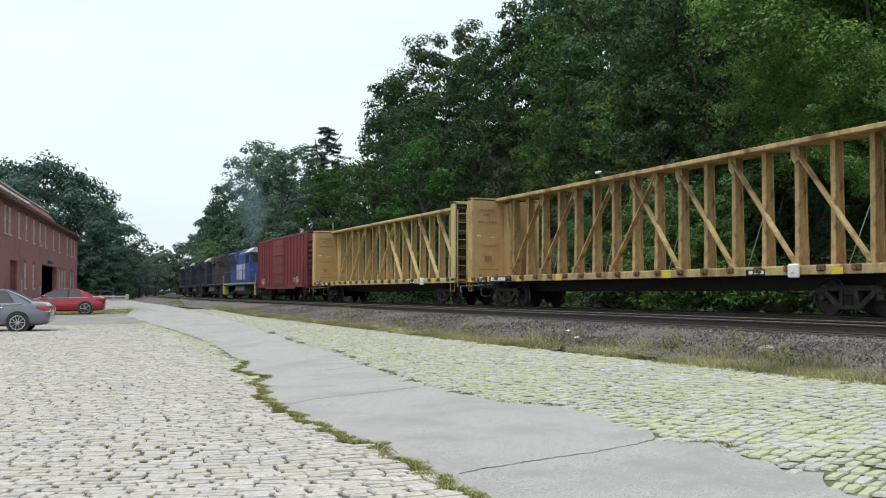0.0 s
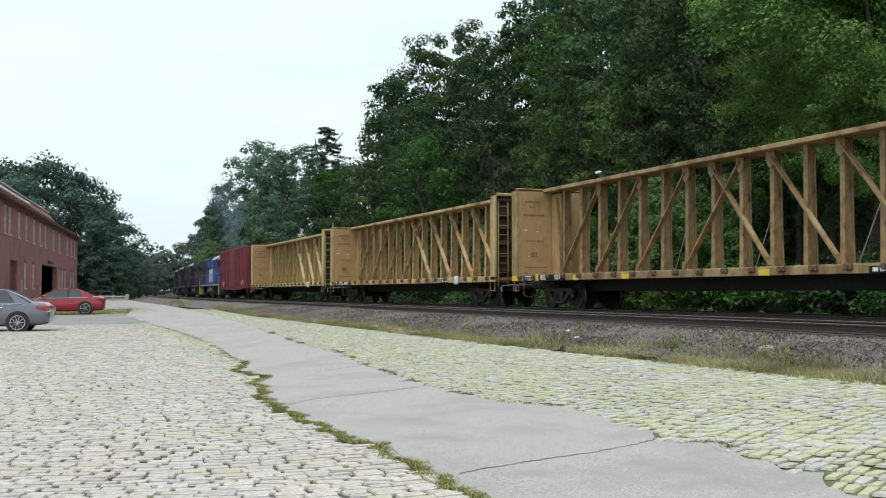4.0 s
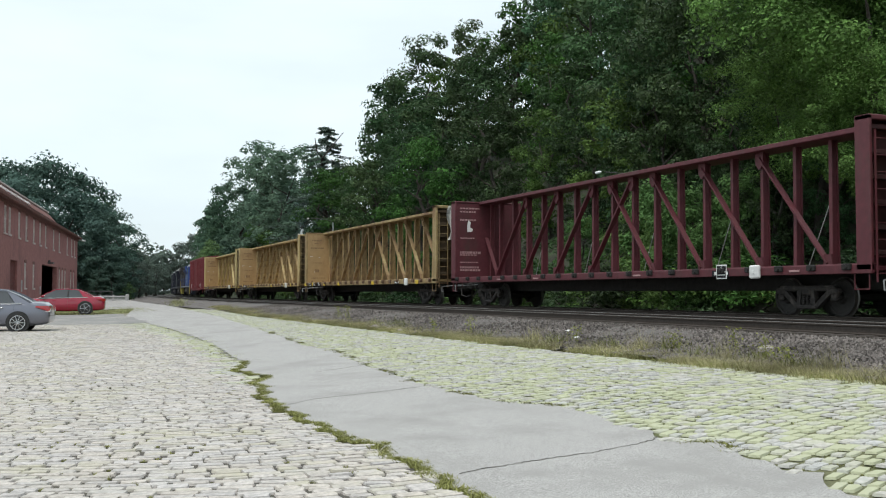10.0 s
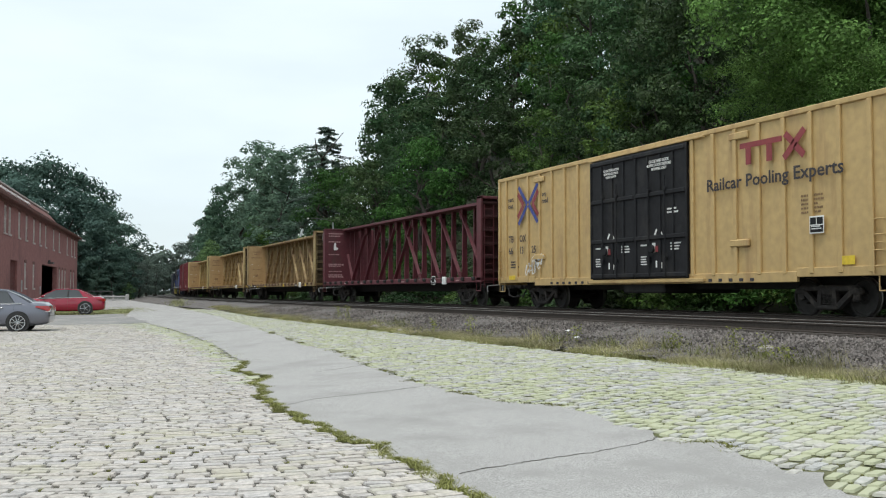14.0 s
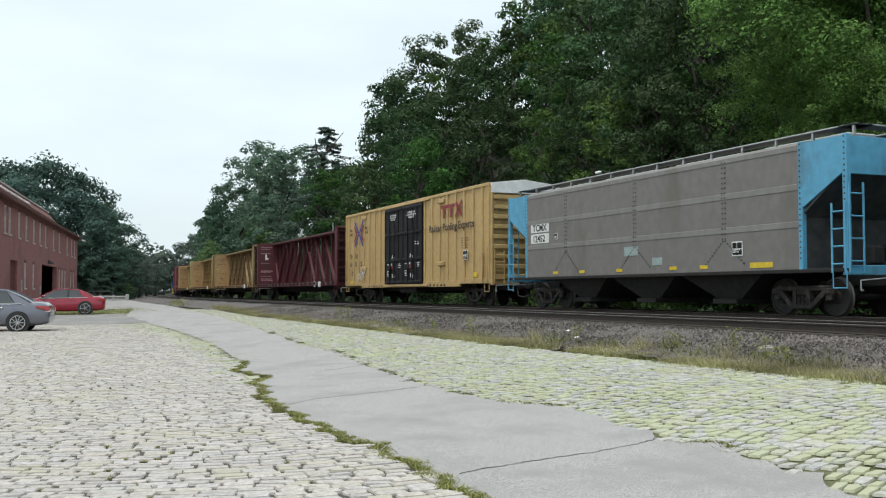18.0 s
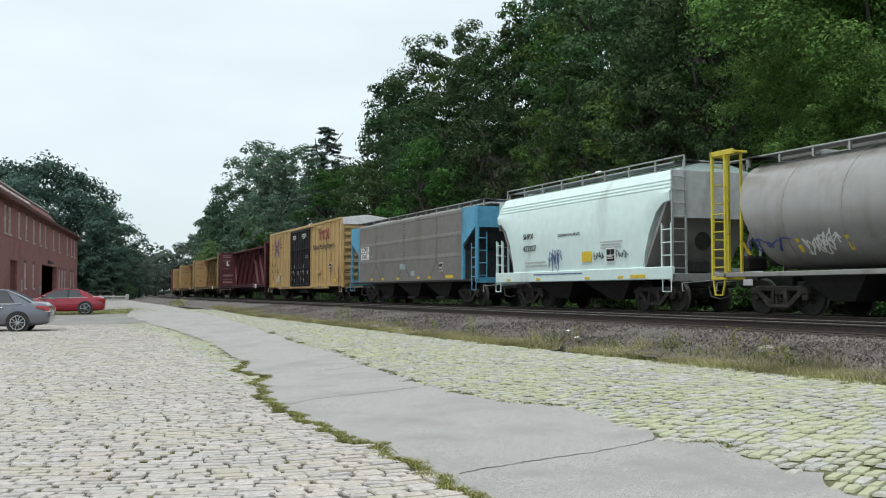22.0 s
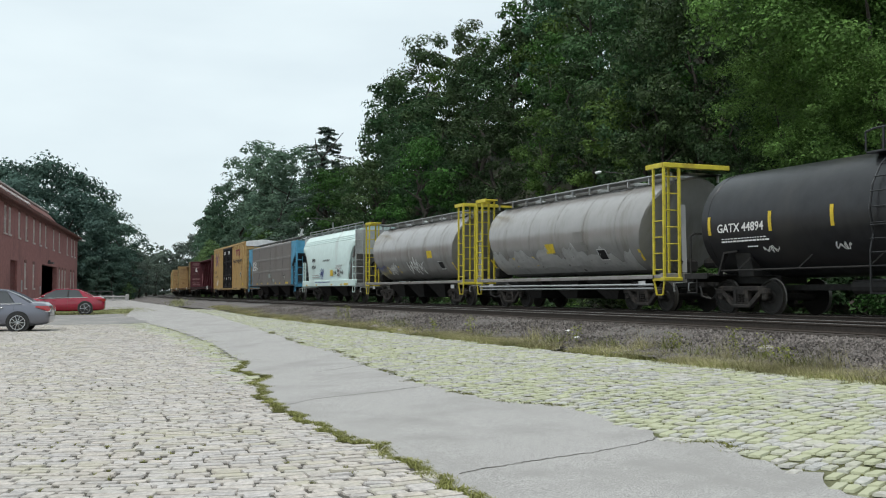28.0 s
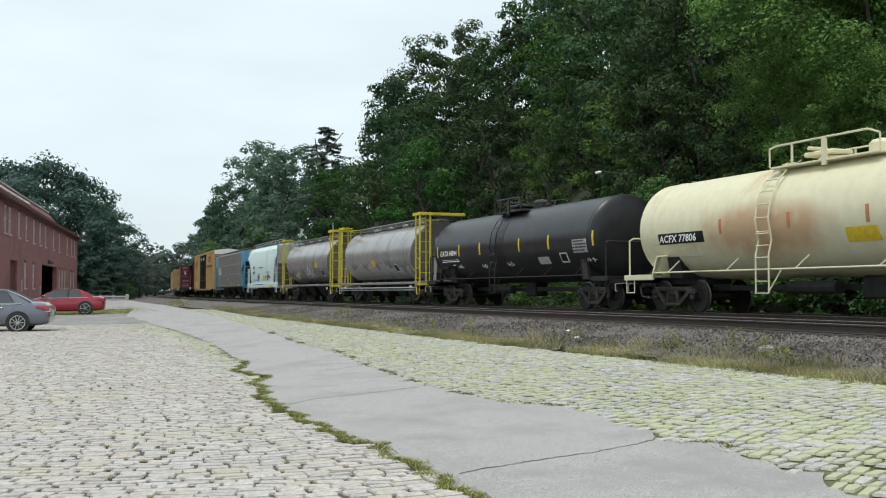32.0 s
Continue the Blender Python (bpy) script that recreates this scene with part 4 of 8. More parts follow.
# taller clumps
tall = np.array([(10.5, 12.4, 0), (10.3, 11.3, 0), (10.4, 13.9, 0), (10.3, 27.8, 0), (10.5, 29.0, 0), (10.2, 30.0, 0), (10.3, 18.5, 0), (10.1, 21.5, 0), (10.7, 15.0, 0), (10.4, 16.6, 0)], float)
grass("tall_weeds", tall, 0.26, GRASS, "tall green weeds in the ballast", 0.9, 0.006, 0.15, 110, -0.02, True)
grass("tall_dry_weeds", np.array([(10.2, 10.6, 0), (10.25, 12.9, 0), (10.5, 15.6, 0), (10.3, 19.4, 0)], float), 0.34, DRY_GRASS, "tall dry grass in the ballast", 0.55, 0.004, 0.09, 150, -0.02, True)


def forb(x, y, height):
    """A weed with a thin stalk and small bright leaves up its length."""
    z = float(land_z(np.array(x), np.array(y))) - 0.02
    e = thing("weed", (x, y, z), "yellow-green leafy weed growing in the ballast", "weed", "weeds in the ballast")
    part("stalk", Mesh().pipe([(0, 0, 0), (0.02, 0.01, height * 0.5), (-0.01, 0.03, height)], 0.006, 5), GRASS, e)
    up = np.repeat(np.linspace(0.3, 1.0, 14), 7)
    P = np.stack([rng.normal(0, 0.075, 98), rng.normal(0, 0.075, 98), up * height + rng.normal(0, 0.03, 98)], 1)
    V, Q = leaves(P, np.tile([0, 0, 1.0], (98, 1)), 0.036, rng, 0.6)
    part("foliage", raw("foliage", V, Q, FORB), None, e)


for x, y, h in ((10.6, 13.1, 0.50), (10.45, 12.2, 0.42), (10.3, 11.6, 0.3), (10.7, 14.9, 0.35), (10.4, 17.8, 0.4), (10.2, 22.6, 0.5), (10.0, 24.5, 0.4), (10.25, 33.0, 0.6), (10.6, 35.2, 0.5)):
    forb(x, y, h)
# moss and grass along the lane's edge
ys = np.arange(6.2, 20, 0.045)
ex = edge_at(LANE_LEFT, ys) + rng.normal(-0.02, 0.03, len(ys)) + 0.03 * np.sin(ys * 5.1)
grass("edge_moss", np.stack([ex, ys, ys * 0], 1), 0.026, MOSS, "low green moss along the broken asphalt edge", 1.4, 0.006, 0.034, 80, 0.004, True)
ys = np.arange(20, 43, 0.12)
ex = edge_at(LANE_LEFT, ys) + rng.normal(-0.15, 0.2, len(ys))
grass("edge_grass", np.stack([ex, ys, ys * 0], 1), 0.022, LAWN, "low grass along the lane", 1.3, 0.009, 0.14, 22, 0.0, True)
ys = np.arange(6.2, 30, 0.06)
ys = ys[np.sin(ys * 3.7) + np.sin(ys * 1.3) > 0.3]
ex = edge_at(LANE_RIGHT, ys, 0.03, 5.0) + rng.normal(0.02, 0.04, len(ys))
grass("edge_moss", np.stack([ex, ys, ys * 0], 1), 0.025, MOSS, "low green moss along the broken asphalt edge", 1.2, 0.009, 0.04, 30, 0.0, True)
# the grass plot by the red car
k = 900
px, py = rng.uniform(-2, 7.2, k), rng.uniform(61, 80, k)
grass("grass_plot", np.stack([px, py, px * 0], 1), 0.05, LAWN, "patchy sunlit grass beside the parked red car", 0.9, 0.025, 0.4, 15)

# the joints in the lane
for pts in ([(3.02, 12.29), (3.3, 12.6), (3.57, 12.85), (4.0, 12.95), (4.43, 13.08), (5.2, 13.3)], [(3.12, 7.14), (3.4, 7.27), (3.65, 7.33), (3.9, 7.41), (4.16, 7.45), (4.5, 7.47), (4.75, 7.53), (4.99, 7.57), (5.25, 7.66), (5.41, 7.78)], [(4.6, 16.6), (5.6, 17.15)]):
    m = Mesh()
    rows = []
    fine = [(a[0] + (b[0] - a[0]) * t / 6, a[1] + (b[1] - a[1]) * t / 6) for a, b in zip(pts, pts[1:]) for t in range(6)] + [pts[-1]]
    for x, y in fine:
        y += rng.uniform(-0.02, 0.02)
        z, w = float(base_z(np.array(x), np.array(y))) + 0.015 + 0.003 * math.sin(x * 2.3 + y * 0.9) + 0.001 * math.sin(y * 3.1), rng.uniform(0.003, 0.013)
        rows.append([(x, y - w, z), (x, y, z + 0.002), (x, y + w, z)])
    m.loft(rows, caps=False, closed=False)
    tagged(part("crack", m, CRACK), "open joint in the asphalt filled with earth", "crack", kind="structure")

# ---------------------------------------------------------------- the train
# In a car's space y points along the track (+y leads), -x is the side towards the yard, z = 0 is the rail's top.
SPEED, EYE_S = 5.05, 7.15
WHEEL_R = 0.457
CARS, AXLES = [], []


def lettering(name, body, size, material, parent, x, y, z, label="", stretch=1.0, align="LEFT", lean=0.0):
    """Painted words on the yard side of a car, reading away from +y."""
    c = bpy.data.curves.new("words", "FONT")
    c.body, c.size, c.align_x, c.extrude, c.offset = body, size, align, 0.002, size * 0.016
    c.resolution_u = 2
    tmp = bpy.data.objects.new("words", c)
    scene.collection.objects.link(tmp)
    bpy.context.view_layer.update()
    me = bpy.data.meshes.new_from_object(tmp.evaluated_get(bpy.context.evaluated_depsgraph_get()))
    bpy.data.objects.remove(tmp)
    me.materials.clear()
    me.materials.append(material)
    tilt = Matrix.Rotation(lean, 4, "Y")
    me.transform(Matrix(((0, 0, -1, 0), (-1, 0, 0, 0), (0, 1, 0, 0), (0, 0, 0, 1))) @ Matrix.Diagonal((stretch, 1, 1, 1)))
    me.transform(tilt)
    return part(name, me, None, parent, label, at=(x, y, z))


def bars(name, parent, material, x, y, z, wide, high, rows, seed=0, label=""):
    """Writing too small to read: rows of short bars."""
    r = random.Random(seed)
    m = Mesh()
    for k in range(rows):
        zz, yy = z - k * high / rows, y
        while yy > y - wide * r.uniform(0.75, 1.0):
            w = r.uniform(0.05, 0.14) * min(1, wide)
            m.box(x - 0.003, x + 0.002, yy - w, yy, zz - 0.5 * high / rows, zz)
            yy -= w + 0.03 * min(1, wide)
    if not m.v:
        m.box(x - 0.003, x + 0.002, y - wide, y, z - high, z)
    return tagged(part(name, m, material, parent), label, kind="stuff")


def plate(name, parent, material, x, y, z, wide, high, label=""):
    return part(name, Mesh().box(x - 0.006, x + 0.002, y - wide, y, z, z + high, 0.002), material, parent, label)


def boxed_panel(parent, x, y, z, s, seed):
    """A black data panel with a white frame and small white marks."""
    p = plate("data_panel", parent, WHITE, x, y, z, s, s * 0.9, "white-framed black data panel")
    m = Mesh()
    for a, b, c, d in ((0.06, 0.46, 0.52, 0.92), (0.52, 0.94, 0.52, 0.92), (0.06, 0.94, 0.08, 0.46)):
        m.box(x - 0.010, x - 0.004, y - b * s, y - a * s, z + c * s * 0.9, z + d * s * 0.9)
    part("panel_field", m, BLACK, p)
    bars("panel_marks", p, WHITE, x - 0.011, y - 0.14 * s, z + 0.40 * s, 0.7 * s, 0.24 * s, 2, seed)
    return p


def scrawl(parent, material, x, y, z, wide, high, seed, width=0.03, label="spray-painted scrawl", bulge=None):
    """Spray paint: one looping line that spells nothing, thicker on the down strokes."""
    r = random.Random(seed)
    n = 70
    ph = [r.uniform(0, 6) for _ in range(5)]
    pts = []
    for k in range(n):
        t = k / (n - 1)
        u = wide * t + 0.11 * wide * math.sin(t * 23 + ph[0]) + 0.03 * wide * math.sin(t * 61 + ph[4])
        w = high * (0.5 + 0.38 * math.sin(t * 27 + ph[1]) * math.cos(t * 5 + ph[2]) + 0.10 * math.sin(t * 55 + ph[3]))
        pts.append((u, w))
    rings = []
    for k, (a, b) in enumerate(pts):
        p, q = pts[max(0, k - 1)], pts[min(n - 1, k + 1)]
        dx, dz = q[0] - p[0], q[1] - p[1]
        ln = math.hypot(dx, dz) + 1e-6
        half = width / 2 * (0.75 + 0.5 * abs(dz) / ln)
        ring = [(a - dz / ln * half, b + dx / ln * half), (a + dz / ln * half, b - dx / ln * half)]
        face = [((x if bulge is None else bulge(z + h)) - 0.004, y - u, z + h) for u, h in ring]
        rings.append(face + [(f[0] + 0.003, f[1], f[2]) for f in reversed(face)])
    return part("graffiti", Mesh().loft(rings), material, parent, label)


def ladder(parent, p, width_dir, width, z0, z1, rungs, material, r=0.016, name="ladder", stiles=True):
    """Two stiles with rungs between them, or rungs alone, each a grab iron of its own."""
    p, w = Vector(p), Vector(width_dir).normalized() * width
    m, o = Mesh(), None
    if stiles:
        m.beam(p + Vector((0, 0, z0)), p + Vector((0, 0, z1)), 0.05, 0.02)
        m.beam(p + w + Vector((0, 0, z0)), p + w + Vector((0, 0, z1)), 0.05, 0.02)
    rung = Mesh().rod((0, 0, 0), w, r, 6).data("grab_iron", material)
    for k in range(rungs):
        z = z0 + (z1 - z0) * (k + 0.5) / rungs
        if stiles:
            m.rod(p + Vector((0, 0, z)), p + w + Vector((0, 0, z)), r, 6)
        else:
            o = part("grab_iron", rung, None, parent, at=p + Vector((0, 0, z)))
    return part(name, m, material, parent) if stiles else o


def stirrup(parent, x, y, material, z=0.95, drop=0.42, wide=0.42):
    m = Mesh().pipe([(x, y, z), (x, y, z - drop), (x, y - wide, z - drop), (x, y - wide, z)], 0.016, 6)
    return part("stirrup", m, material, parent)


# one wheelset and one truck, used under every freight car
_w = Mesh()
for sd in (-1, 1):
    _w.turned([(sd * 0.685, 0.485), (sd * 0.715, 0.487), (sd * 0.725, WHEEL_R + 0.004), (sd * 0.82, WHEEL_R - 0.004), (sd * 0.822, WHEEL_R - 0.05), (sd * 0.79, WHEEL_R - 0.07), (sd * 0.78, 0.17), (sd * 0.83, 0.13), (sd * 0.83, 0.05)], "x", 28)
_w.turned([(-0.98, 0.07), (-0.7, 0.085), (0.7, 0.085), (0.98, 0.07)], "x", 10)
for sd in (-1, 1):
    _w.turned([(sd * 0.98, 0.11), (sd * 1.02, 0.10), (sd * 1.03, 0.05)], "x", 8)
    for k in range(3):
        a = k * math.tau / 3
        _w.turned([(sd * 1.02, 0.02), (sd * 1.045, 0.02)], "x", 6, (0, 0.06 * math.cos(a), 0.06 * math.sin(a)))
WHEELSET = _w.data("wheelset", WHEEL, True)
WHEELSET.materials.append(TREAD)
for f in WHEELSET.polygons:
    far_out = [math.hypot(WHEELSET.vertices[i].co.y, WHEELSET.vertices[i].co.z) for i in f.vertices]
    f.material_index = int(len(f.vertices) == 4 and min(far_out) > WHEEL_R - 0.02)


def side_frame(x):
    m = Mesh()
    m.box(x - 0.06, x + 0.06, -0.95, 0.95, 0.60, 0.74, 0.03)
    for e in (-1, 1):
        m.box(x - 0.08, x + 0.08, e * 0.89 - 0.17, e * 0.89 + 0.17, 0.52, 0.68, 0.03)
        m.beam((x, e * 0.78, 0.60), (x, e * 0.30, 0.22), 0.13, 0.13, (1, 0, 0))
        m.beam((x, e * 0.22, 0.66), (x, e * 0.26, 0.24), 0.12, 0.14, (1, 0, 0))
        m.box(x - 0.05, x + 0.05, e * 0.89 - 0.10, e * 0.89 + 0.10, 0.38, 0.53, 0.02)
    m.box(x - 0.09, x + 0.09, -0.36, 0.36, 0.16, 0.27, 0.03)
    return m


SPRING = Mesh()
SPRING.turned([q for j in range(5) for q in ((0.27 + j * 0.055, 0.036), (0.285 + j * 0.055, 0.055), (0.305 + j * 0.055, 0.055), (0.32 + j * 0.055, 0.036))], "z", 8)
SPRING = SPRING.data("spring", TRUCK)
SIDE_FRAMES = [side_frame(x).data("side_frame", TRUCK) for x in (-0.99, 0.99)]
BOLSTER = Mesh().box(-1.06, 1.06, -0.17, 0.17, 0.50, 0.70, 0.03).box(-0.25, 0.25, -0.25, 0.25, 0.66, 0.86, 0.02).data("truck", TRUCK)
BRAKE_BEAM = Mesh().box(-0.9, 0.9, -0.05, 0.05, 0.35, 0.45, 0.02).data("brake_beam", TRUCK)


def truck(parent, y):
    t = part("truck", BOLSTER, None, parent, "grimy cast steel bogie", at=(0, y, 0))
    for k in range(2):
        part("side_frame", SIDE_FRAMES[k], None, t)
        part("brake_beam", BRAKE_BEAM, None, t, at=(0, (-0.67, 0.67)[k], 0))
    for k in (-0.13, 0.0, 0.13):
        part("spring", SPRING, None, t, at=(-0.99, k, 0))
    for e in (-0.89, 0.89):
        AXLES.append(part("wheelset", WHEELSET, None, t, at=(0, e, WHEEL_R)))


def draft_gear(parent, half, material=UNDER):
    for e in (-1, 1):
        m = Mesh().box(-0.28, 0.28, e * (half - 1.6), e * (half + 0.05), 0.72, 1.0, 0.02)
        m.box(-0.14, 0.14, e * half, e * (half + 0.42), 0.76, 0.98, 0.04)
        m.box(-0.2, 0.16, e * (half + 0.36), e * (half + 0.68), 0.70, 1.04, 0.07)
        part("coupler", m, UNDER, parent)
        h = Mesh().pipe([(-0.35, e * half, 0.75), (-0.4, e * (half + 0.18), 0.45), (-0.3, e * (half + 0.45), 0.38), (-0.2, e * (half + 0.75), 0.45)], 0.028, 6)
        part("air_hose", h, PLASTIC_BLACK, parent)
        c = Mesh().pipe([(-0.3, e * (half + 0.12), 0.92), (-1.35, e * (half + 0.10), 0.84)], 0.015, 6).pipe([(-1.35, e * (half + 0.10), 0.84), (-1.36, e * (half + 0.12), 0.62), (-1.30, e * (half + 0.12), 0.62)], 0.018, 6)
        part("uncoupling_lever", c, GALV, parent)


def car(name, tau0, tau1, label, category, bogie, group="railway cars"):
    """An empty at the middle of a car that passes between the times tau0 and tau1; its half length."""
    e = thing(name, (TRACK_X, 0, RAIL_Z), label, category, group)
    half = SPEED * (tau1 - tau0) / 2
    CARS.append((e, (tau0 + tau1) / 2))
    for s in (-1, 1):
        truck(e, s * (half - bogie))
    draft_gear(e, half)
    return e, half


# ---- centre-beam flat cars


def centre_beam(tau0, tau1, main, panel, label, pale=None, posts_in=None):
    pale, posts_in = pale or main, posts_in or main
    red = main is MAROON
    e, L = car("centerbeam_flatcar", tau0, tau1, label, "flatcar", 2.6, "centre-beam flatcars")
    W, DECK, TOP = 1.60, 1.16, 4.52
    part("deck", Mesh().box(-W + 0.06, W - 0.06, -L + 0.1, L - 0.1, DECK - 0.10, DECK, 0.01), main, e)
    part("centre_sill", Mesh().box(-0.35, 0.35, -L + 0.6, L - 0.6, 0.62, DECK - 0.1, 0.02), UNDER, e)
    for s in (-1, 1):
        m = Mesh().box(s * W - s * 0.10, s * W, -L, L, DECK - 0.17, DECK + 0.04, 0.012).box(s * W - s * 0.16, s * W - s * 0.02, -L, L, DECK + 0.035, DECK + 0.06, 0.008)
        part("side_sill", m, pale, e)
    # winches and strap pockets along the yard side
    tint = FADED_PINK if red else YELLOW_INK
    win = Mesh().box(-0.06, 0.03, -0.13, 0.13, -0.07, 0.08, 0.02).turned([(-0.09, 0.06), (0.03, 0.06)], "x", 8).data("winch", UNDER if red else RUSTY)
    n = 21
    for k in range(n):
        y = -L + 0.7 + (2 * L - 1.4) * k / (n - 1)
        part("winch", win, None, e, at=(-W - 0.01, y, DECK - 0.02))
    # end bulkheads
    for s in (-1, 1):
        y0, y1 = s * (L - 0.42), s * L
        grime_shade = GRIMY_SHADE_MAROON if red else GRIMY_SHADE_YELLOW
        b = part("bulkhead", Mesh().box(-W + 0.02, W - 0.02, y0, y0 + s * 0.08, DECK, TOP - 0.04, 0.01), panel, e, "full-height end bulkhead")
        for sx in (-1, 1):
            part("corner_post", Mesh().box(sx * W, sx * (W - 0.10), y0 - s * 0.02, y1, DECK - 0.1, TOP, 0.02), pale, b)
            part("stiffener", Mesh().box(sx * 0.45 - 0.06, sx * 0.45 + 0.06, y0 + s * 0.095, y1 - s * 0.02, DECK, TOP - 0.13, 0.01), grime_shade, b)
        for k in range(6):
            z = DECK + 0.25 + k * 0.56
            part("rib", Mesh().box(-W + 0.1, W - 0.1, y0 + s * 0.095, y1 - s * 0.08, z, z + 0.1, 0.01), grime_shade, b)
        part("end_sheet", Mesh().box(-W + 0.1, W - 0.1, y0 + s * 0.082, y0 + s * 0.092, DECK + 0.02, TOP - 0.13), grime_shade, b, "grimy outer face of the bulkhead, recess shade painted in")
        part("top_beam", Mesh().box(-W, W, y0, y1, TOP - 0.12, TOP, 0.02), pale, b)
        ladder(b, (-W + 0.14, y1 + s * 0.03, 0), (1, 0, 0), 0.42, 0.8, TOP - 0.35, 9, pale, 0.011)
        if not red or s < 0:
            part("gusset", Mesh().box(-0.10, 0.10, y0 - s * 0.75, y0 - s * 0.02, DECK, TOP - 0.2, 0.01), panel, b, "solid plate at the end of the centre beam")
        stirrup(e, -W + 0.04, s * (L - 0.1) if s > 0 else -L + 0.52, main, 0.98, 0.34)
    # centre beam
    part("top_chord", Mesh().box(-0.42, 0.42, -L + 0.3, L - 0.3, TOP - 0.13, TOP - 0.02, 0.015).box(-0.46, -0.38, -L + 0.3, L - 0.3, TOP - 0.12, TOP, 0.01).box(0.38, 0.46, -L + 0.3, L - 0.3, TOP - 0.12, TOP, 0.01), pale, e)
    part("bottom_chord", Mesh().box(-0.40, 0.40, -L + 0.3, L - 0.3, DECK, DECK + 0.10, 0.012), main, e)
    bays = 16
    first = L - 1.75 if red else L - 1.45
    step_y = (first + L - 1.45) / bays
    pm, slim, flange = Mesh(), 0.7 if red else 1.0, 0.056 if red else 0.078
    pm.loft([[(-w, -0.03, z), (w, -0.03, z), (w, 0.03, z), (-w, 0.03, z)] for z, w in ((DECK + 0.1, 0.16 * slim), (DECK + 1.2, 0.13 * slim), (TOP - 0.12, 0.115 * slim))])
    pm.loft([[(-w - 0.02, -flange, z), (-w + 0.02, -flange, z), (-w + 0.02, flange, z), (-w - 0.02, flange, z)] for z, w in ((DECK + 0.1, 0.16 * slim), (DECK + 1.2, 0.13 * slim), (TOP - 0.12, 0.115 * slim))])
    pm.loft([[(w - 0.02, -flange, z), (w + 0.02, -flange, z), (w + 0.02, flange, z), (w - 0.02, flange, z)] for z, w in ((DECK + 0.1, 0.16 * slim), (DECK + 1.2, 0.13 * slim), (TOP - 0.12, 0.115 * slim))])
    pd = pm.data("post", posts_in)
    posts = [first - step_y * k for k in range(bays + 1)]
    for y in posts + [L - 0.85] * red:
        part("post", pd, None, e, at=(0, y, 0))
    # braces, falling to the ends on either half and crossing in the middle
    for lead, tops in ((-1, (7, 9, 11, 13)), (1, (8, 6, 4, 2))):
        bm_ = Mesh().beam((-0.15, 0, TOP - 0.26), (-0.20, 2 * step_y * lead, DECK + 0.14), 0.05, 0.17, (1, 0, 0))
        bm_.loft([[(x, a, z) for a, z in ((-0.16, TOP - 0.13), (0.16, TOP - 0.13), (0.16, TOP - 0.42), (0.04, TOP - 0.58), (-0.04, TOP - 0.58), (-0.16, TOP - 0.42))] for x in (-0.19, -0.125)])
        bm_.loft([[(x, 2 * step_y * lead + a, z) for a, z in ((-0.15, DECK + 0.1), (0.15, DECK + 0.1), (0.12, DECK + 0.36), (-0.12, DECK + 0.36))] for x in (-0.24, -0.185)])
        bd = bm_.data("brace", pale)
        for k in tops:
            part("brace", bd, None, e, at=(0, posts[k], 0))
        if red and lead < 0:
            part("brace", Mesh().beam((-0.14, L - 0.52, 2.95), (-0.20, first, DECK + 0.14), 0.05, 0.15, (1, 0, 0)), pale, e)
            continue
        part("brace", Mesh().beam((-0.14, -lead * (L - 0.95), TOP - 0.35), (-0.20, -lead * (L - 1.45), DECK + 0.14), 0.05, 0.15, (1, 0, 0)), pale, e)
    for k in range(2, bays - 1, 3):
        part("tie_rod", Mesh().rod((0.25, posts[k] - 0.1, DECK + 0.12), (0.2, posts[k] - 0.95, DECK + 1.75), 0.014, 6), GALV, e)
    # small plates on the sill
    for y, w, m, lab in ((-L + 5.5, 0.7, BLACK, "small black name plate"), (-L + 2.55, 0.35, tint, ""), (L - 4.6, 0.4, tint, ""), (L - 7.6, 0.4, tint, ""), (-2.4, 0.4, tint, "")):
        plate("sill_plate", e, m, -W - 0.008, y, DECK - 0.17 if m is not FADED_PINK else DECK - 0.10, w, 0.16 if m is not FADED_PINK else 0.05, lab)
    part("valve_box", Mesh().box(-W - 0.10, -W, -L + 3.55, -L + 3.91, DECK - 0.24, DECK + 0.10, 0.03).box(-W - 0.115, -W - 0.10, -L + 3.67, -L + 3.79, DECK - 0.12, DECK - 0.02, 0.01), WHITE, e, "small white box on the sill")
    for k, w in enumerate((0.15, 0.15, 0.16)):
        part("plate_mark", Mesh().box(-W - 0.019, -W - 0.013, -L + 5.39 - 0.2 * k - w, -L + 5.39 - 0.2 * k, DECK - 0.13, DECK - 0.04), WHITE, e)
    return e, L


def weathered(k, rust):
    """The flatcars' yellow paint for one car: k darkens it, rust spreads over it."""
    tone = lambda c: tuple(v * k * w for v, w in zip(c, (1.0, 0.97, 0.92)))
    return (mat("old_yellow_paint", tone((0.41, 0.285, 0.125)), 0.72, vary=0.18, scale=6, second=(0.12, 0.065, 0.035), second_amount=rust, second_scale=1.6, streak=0.25, bump=0.12, bump_scale=20, rand=0.05),
            mat("old_yellow_post_paint", tone((0.38, 0.27, 0.13)), 0.72, vary=0.18, scale=5, second=(0.12, 0.065, 0.04), second_amount=rust * 0.7, second_scale=4.5, streak=0.6, bump=0.12, bump_scale=20, rand=0.14),
            mat("old_pale_yellow_paint", tone((0.48, 0.37, 0.18)), 0.7, vary=0.15, scale=6, second=(0.16, 0.085, 0.04), second_amount=rust, second_scale=1.8, streak=0.3, bump=0.12, bump_scale=20))


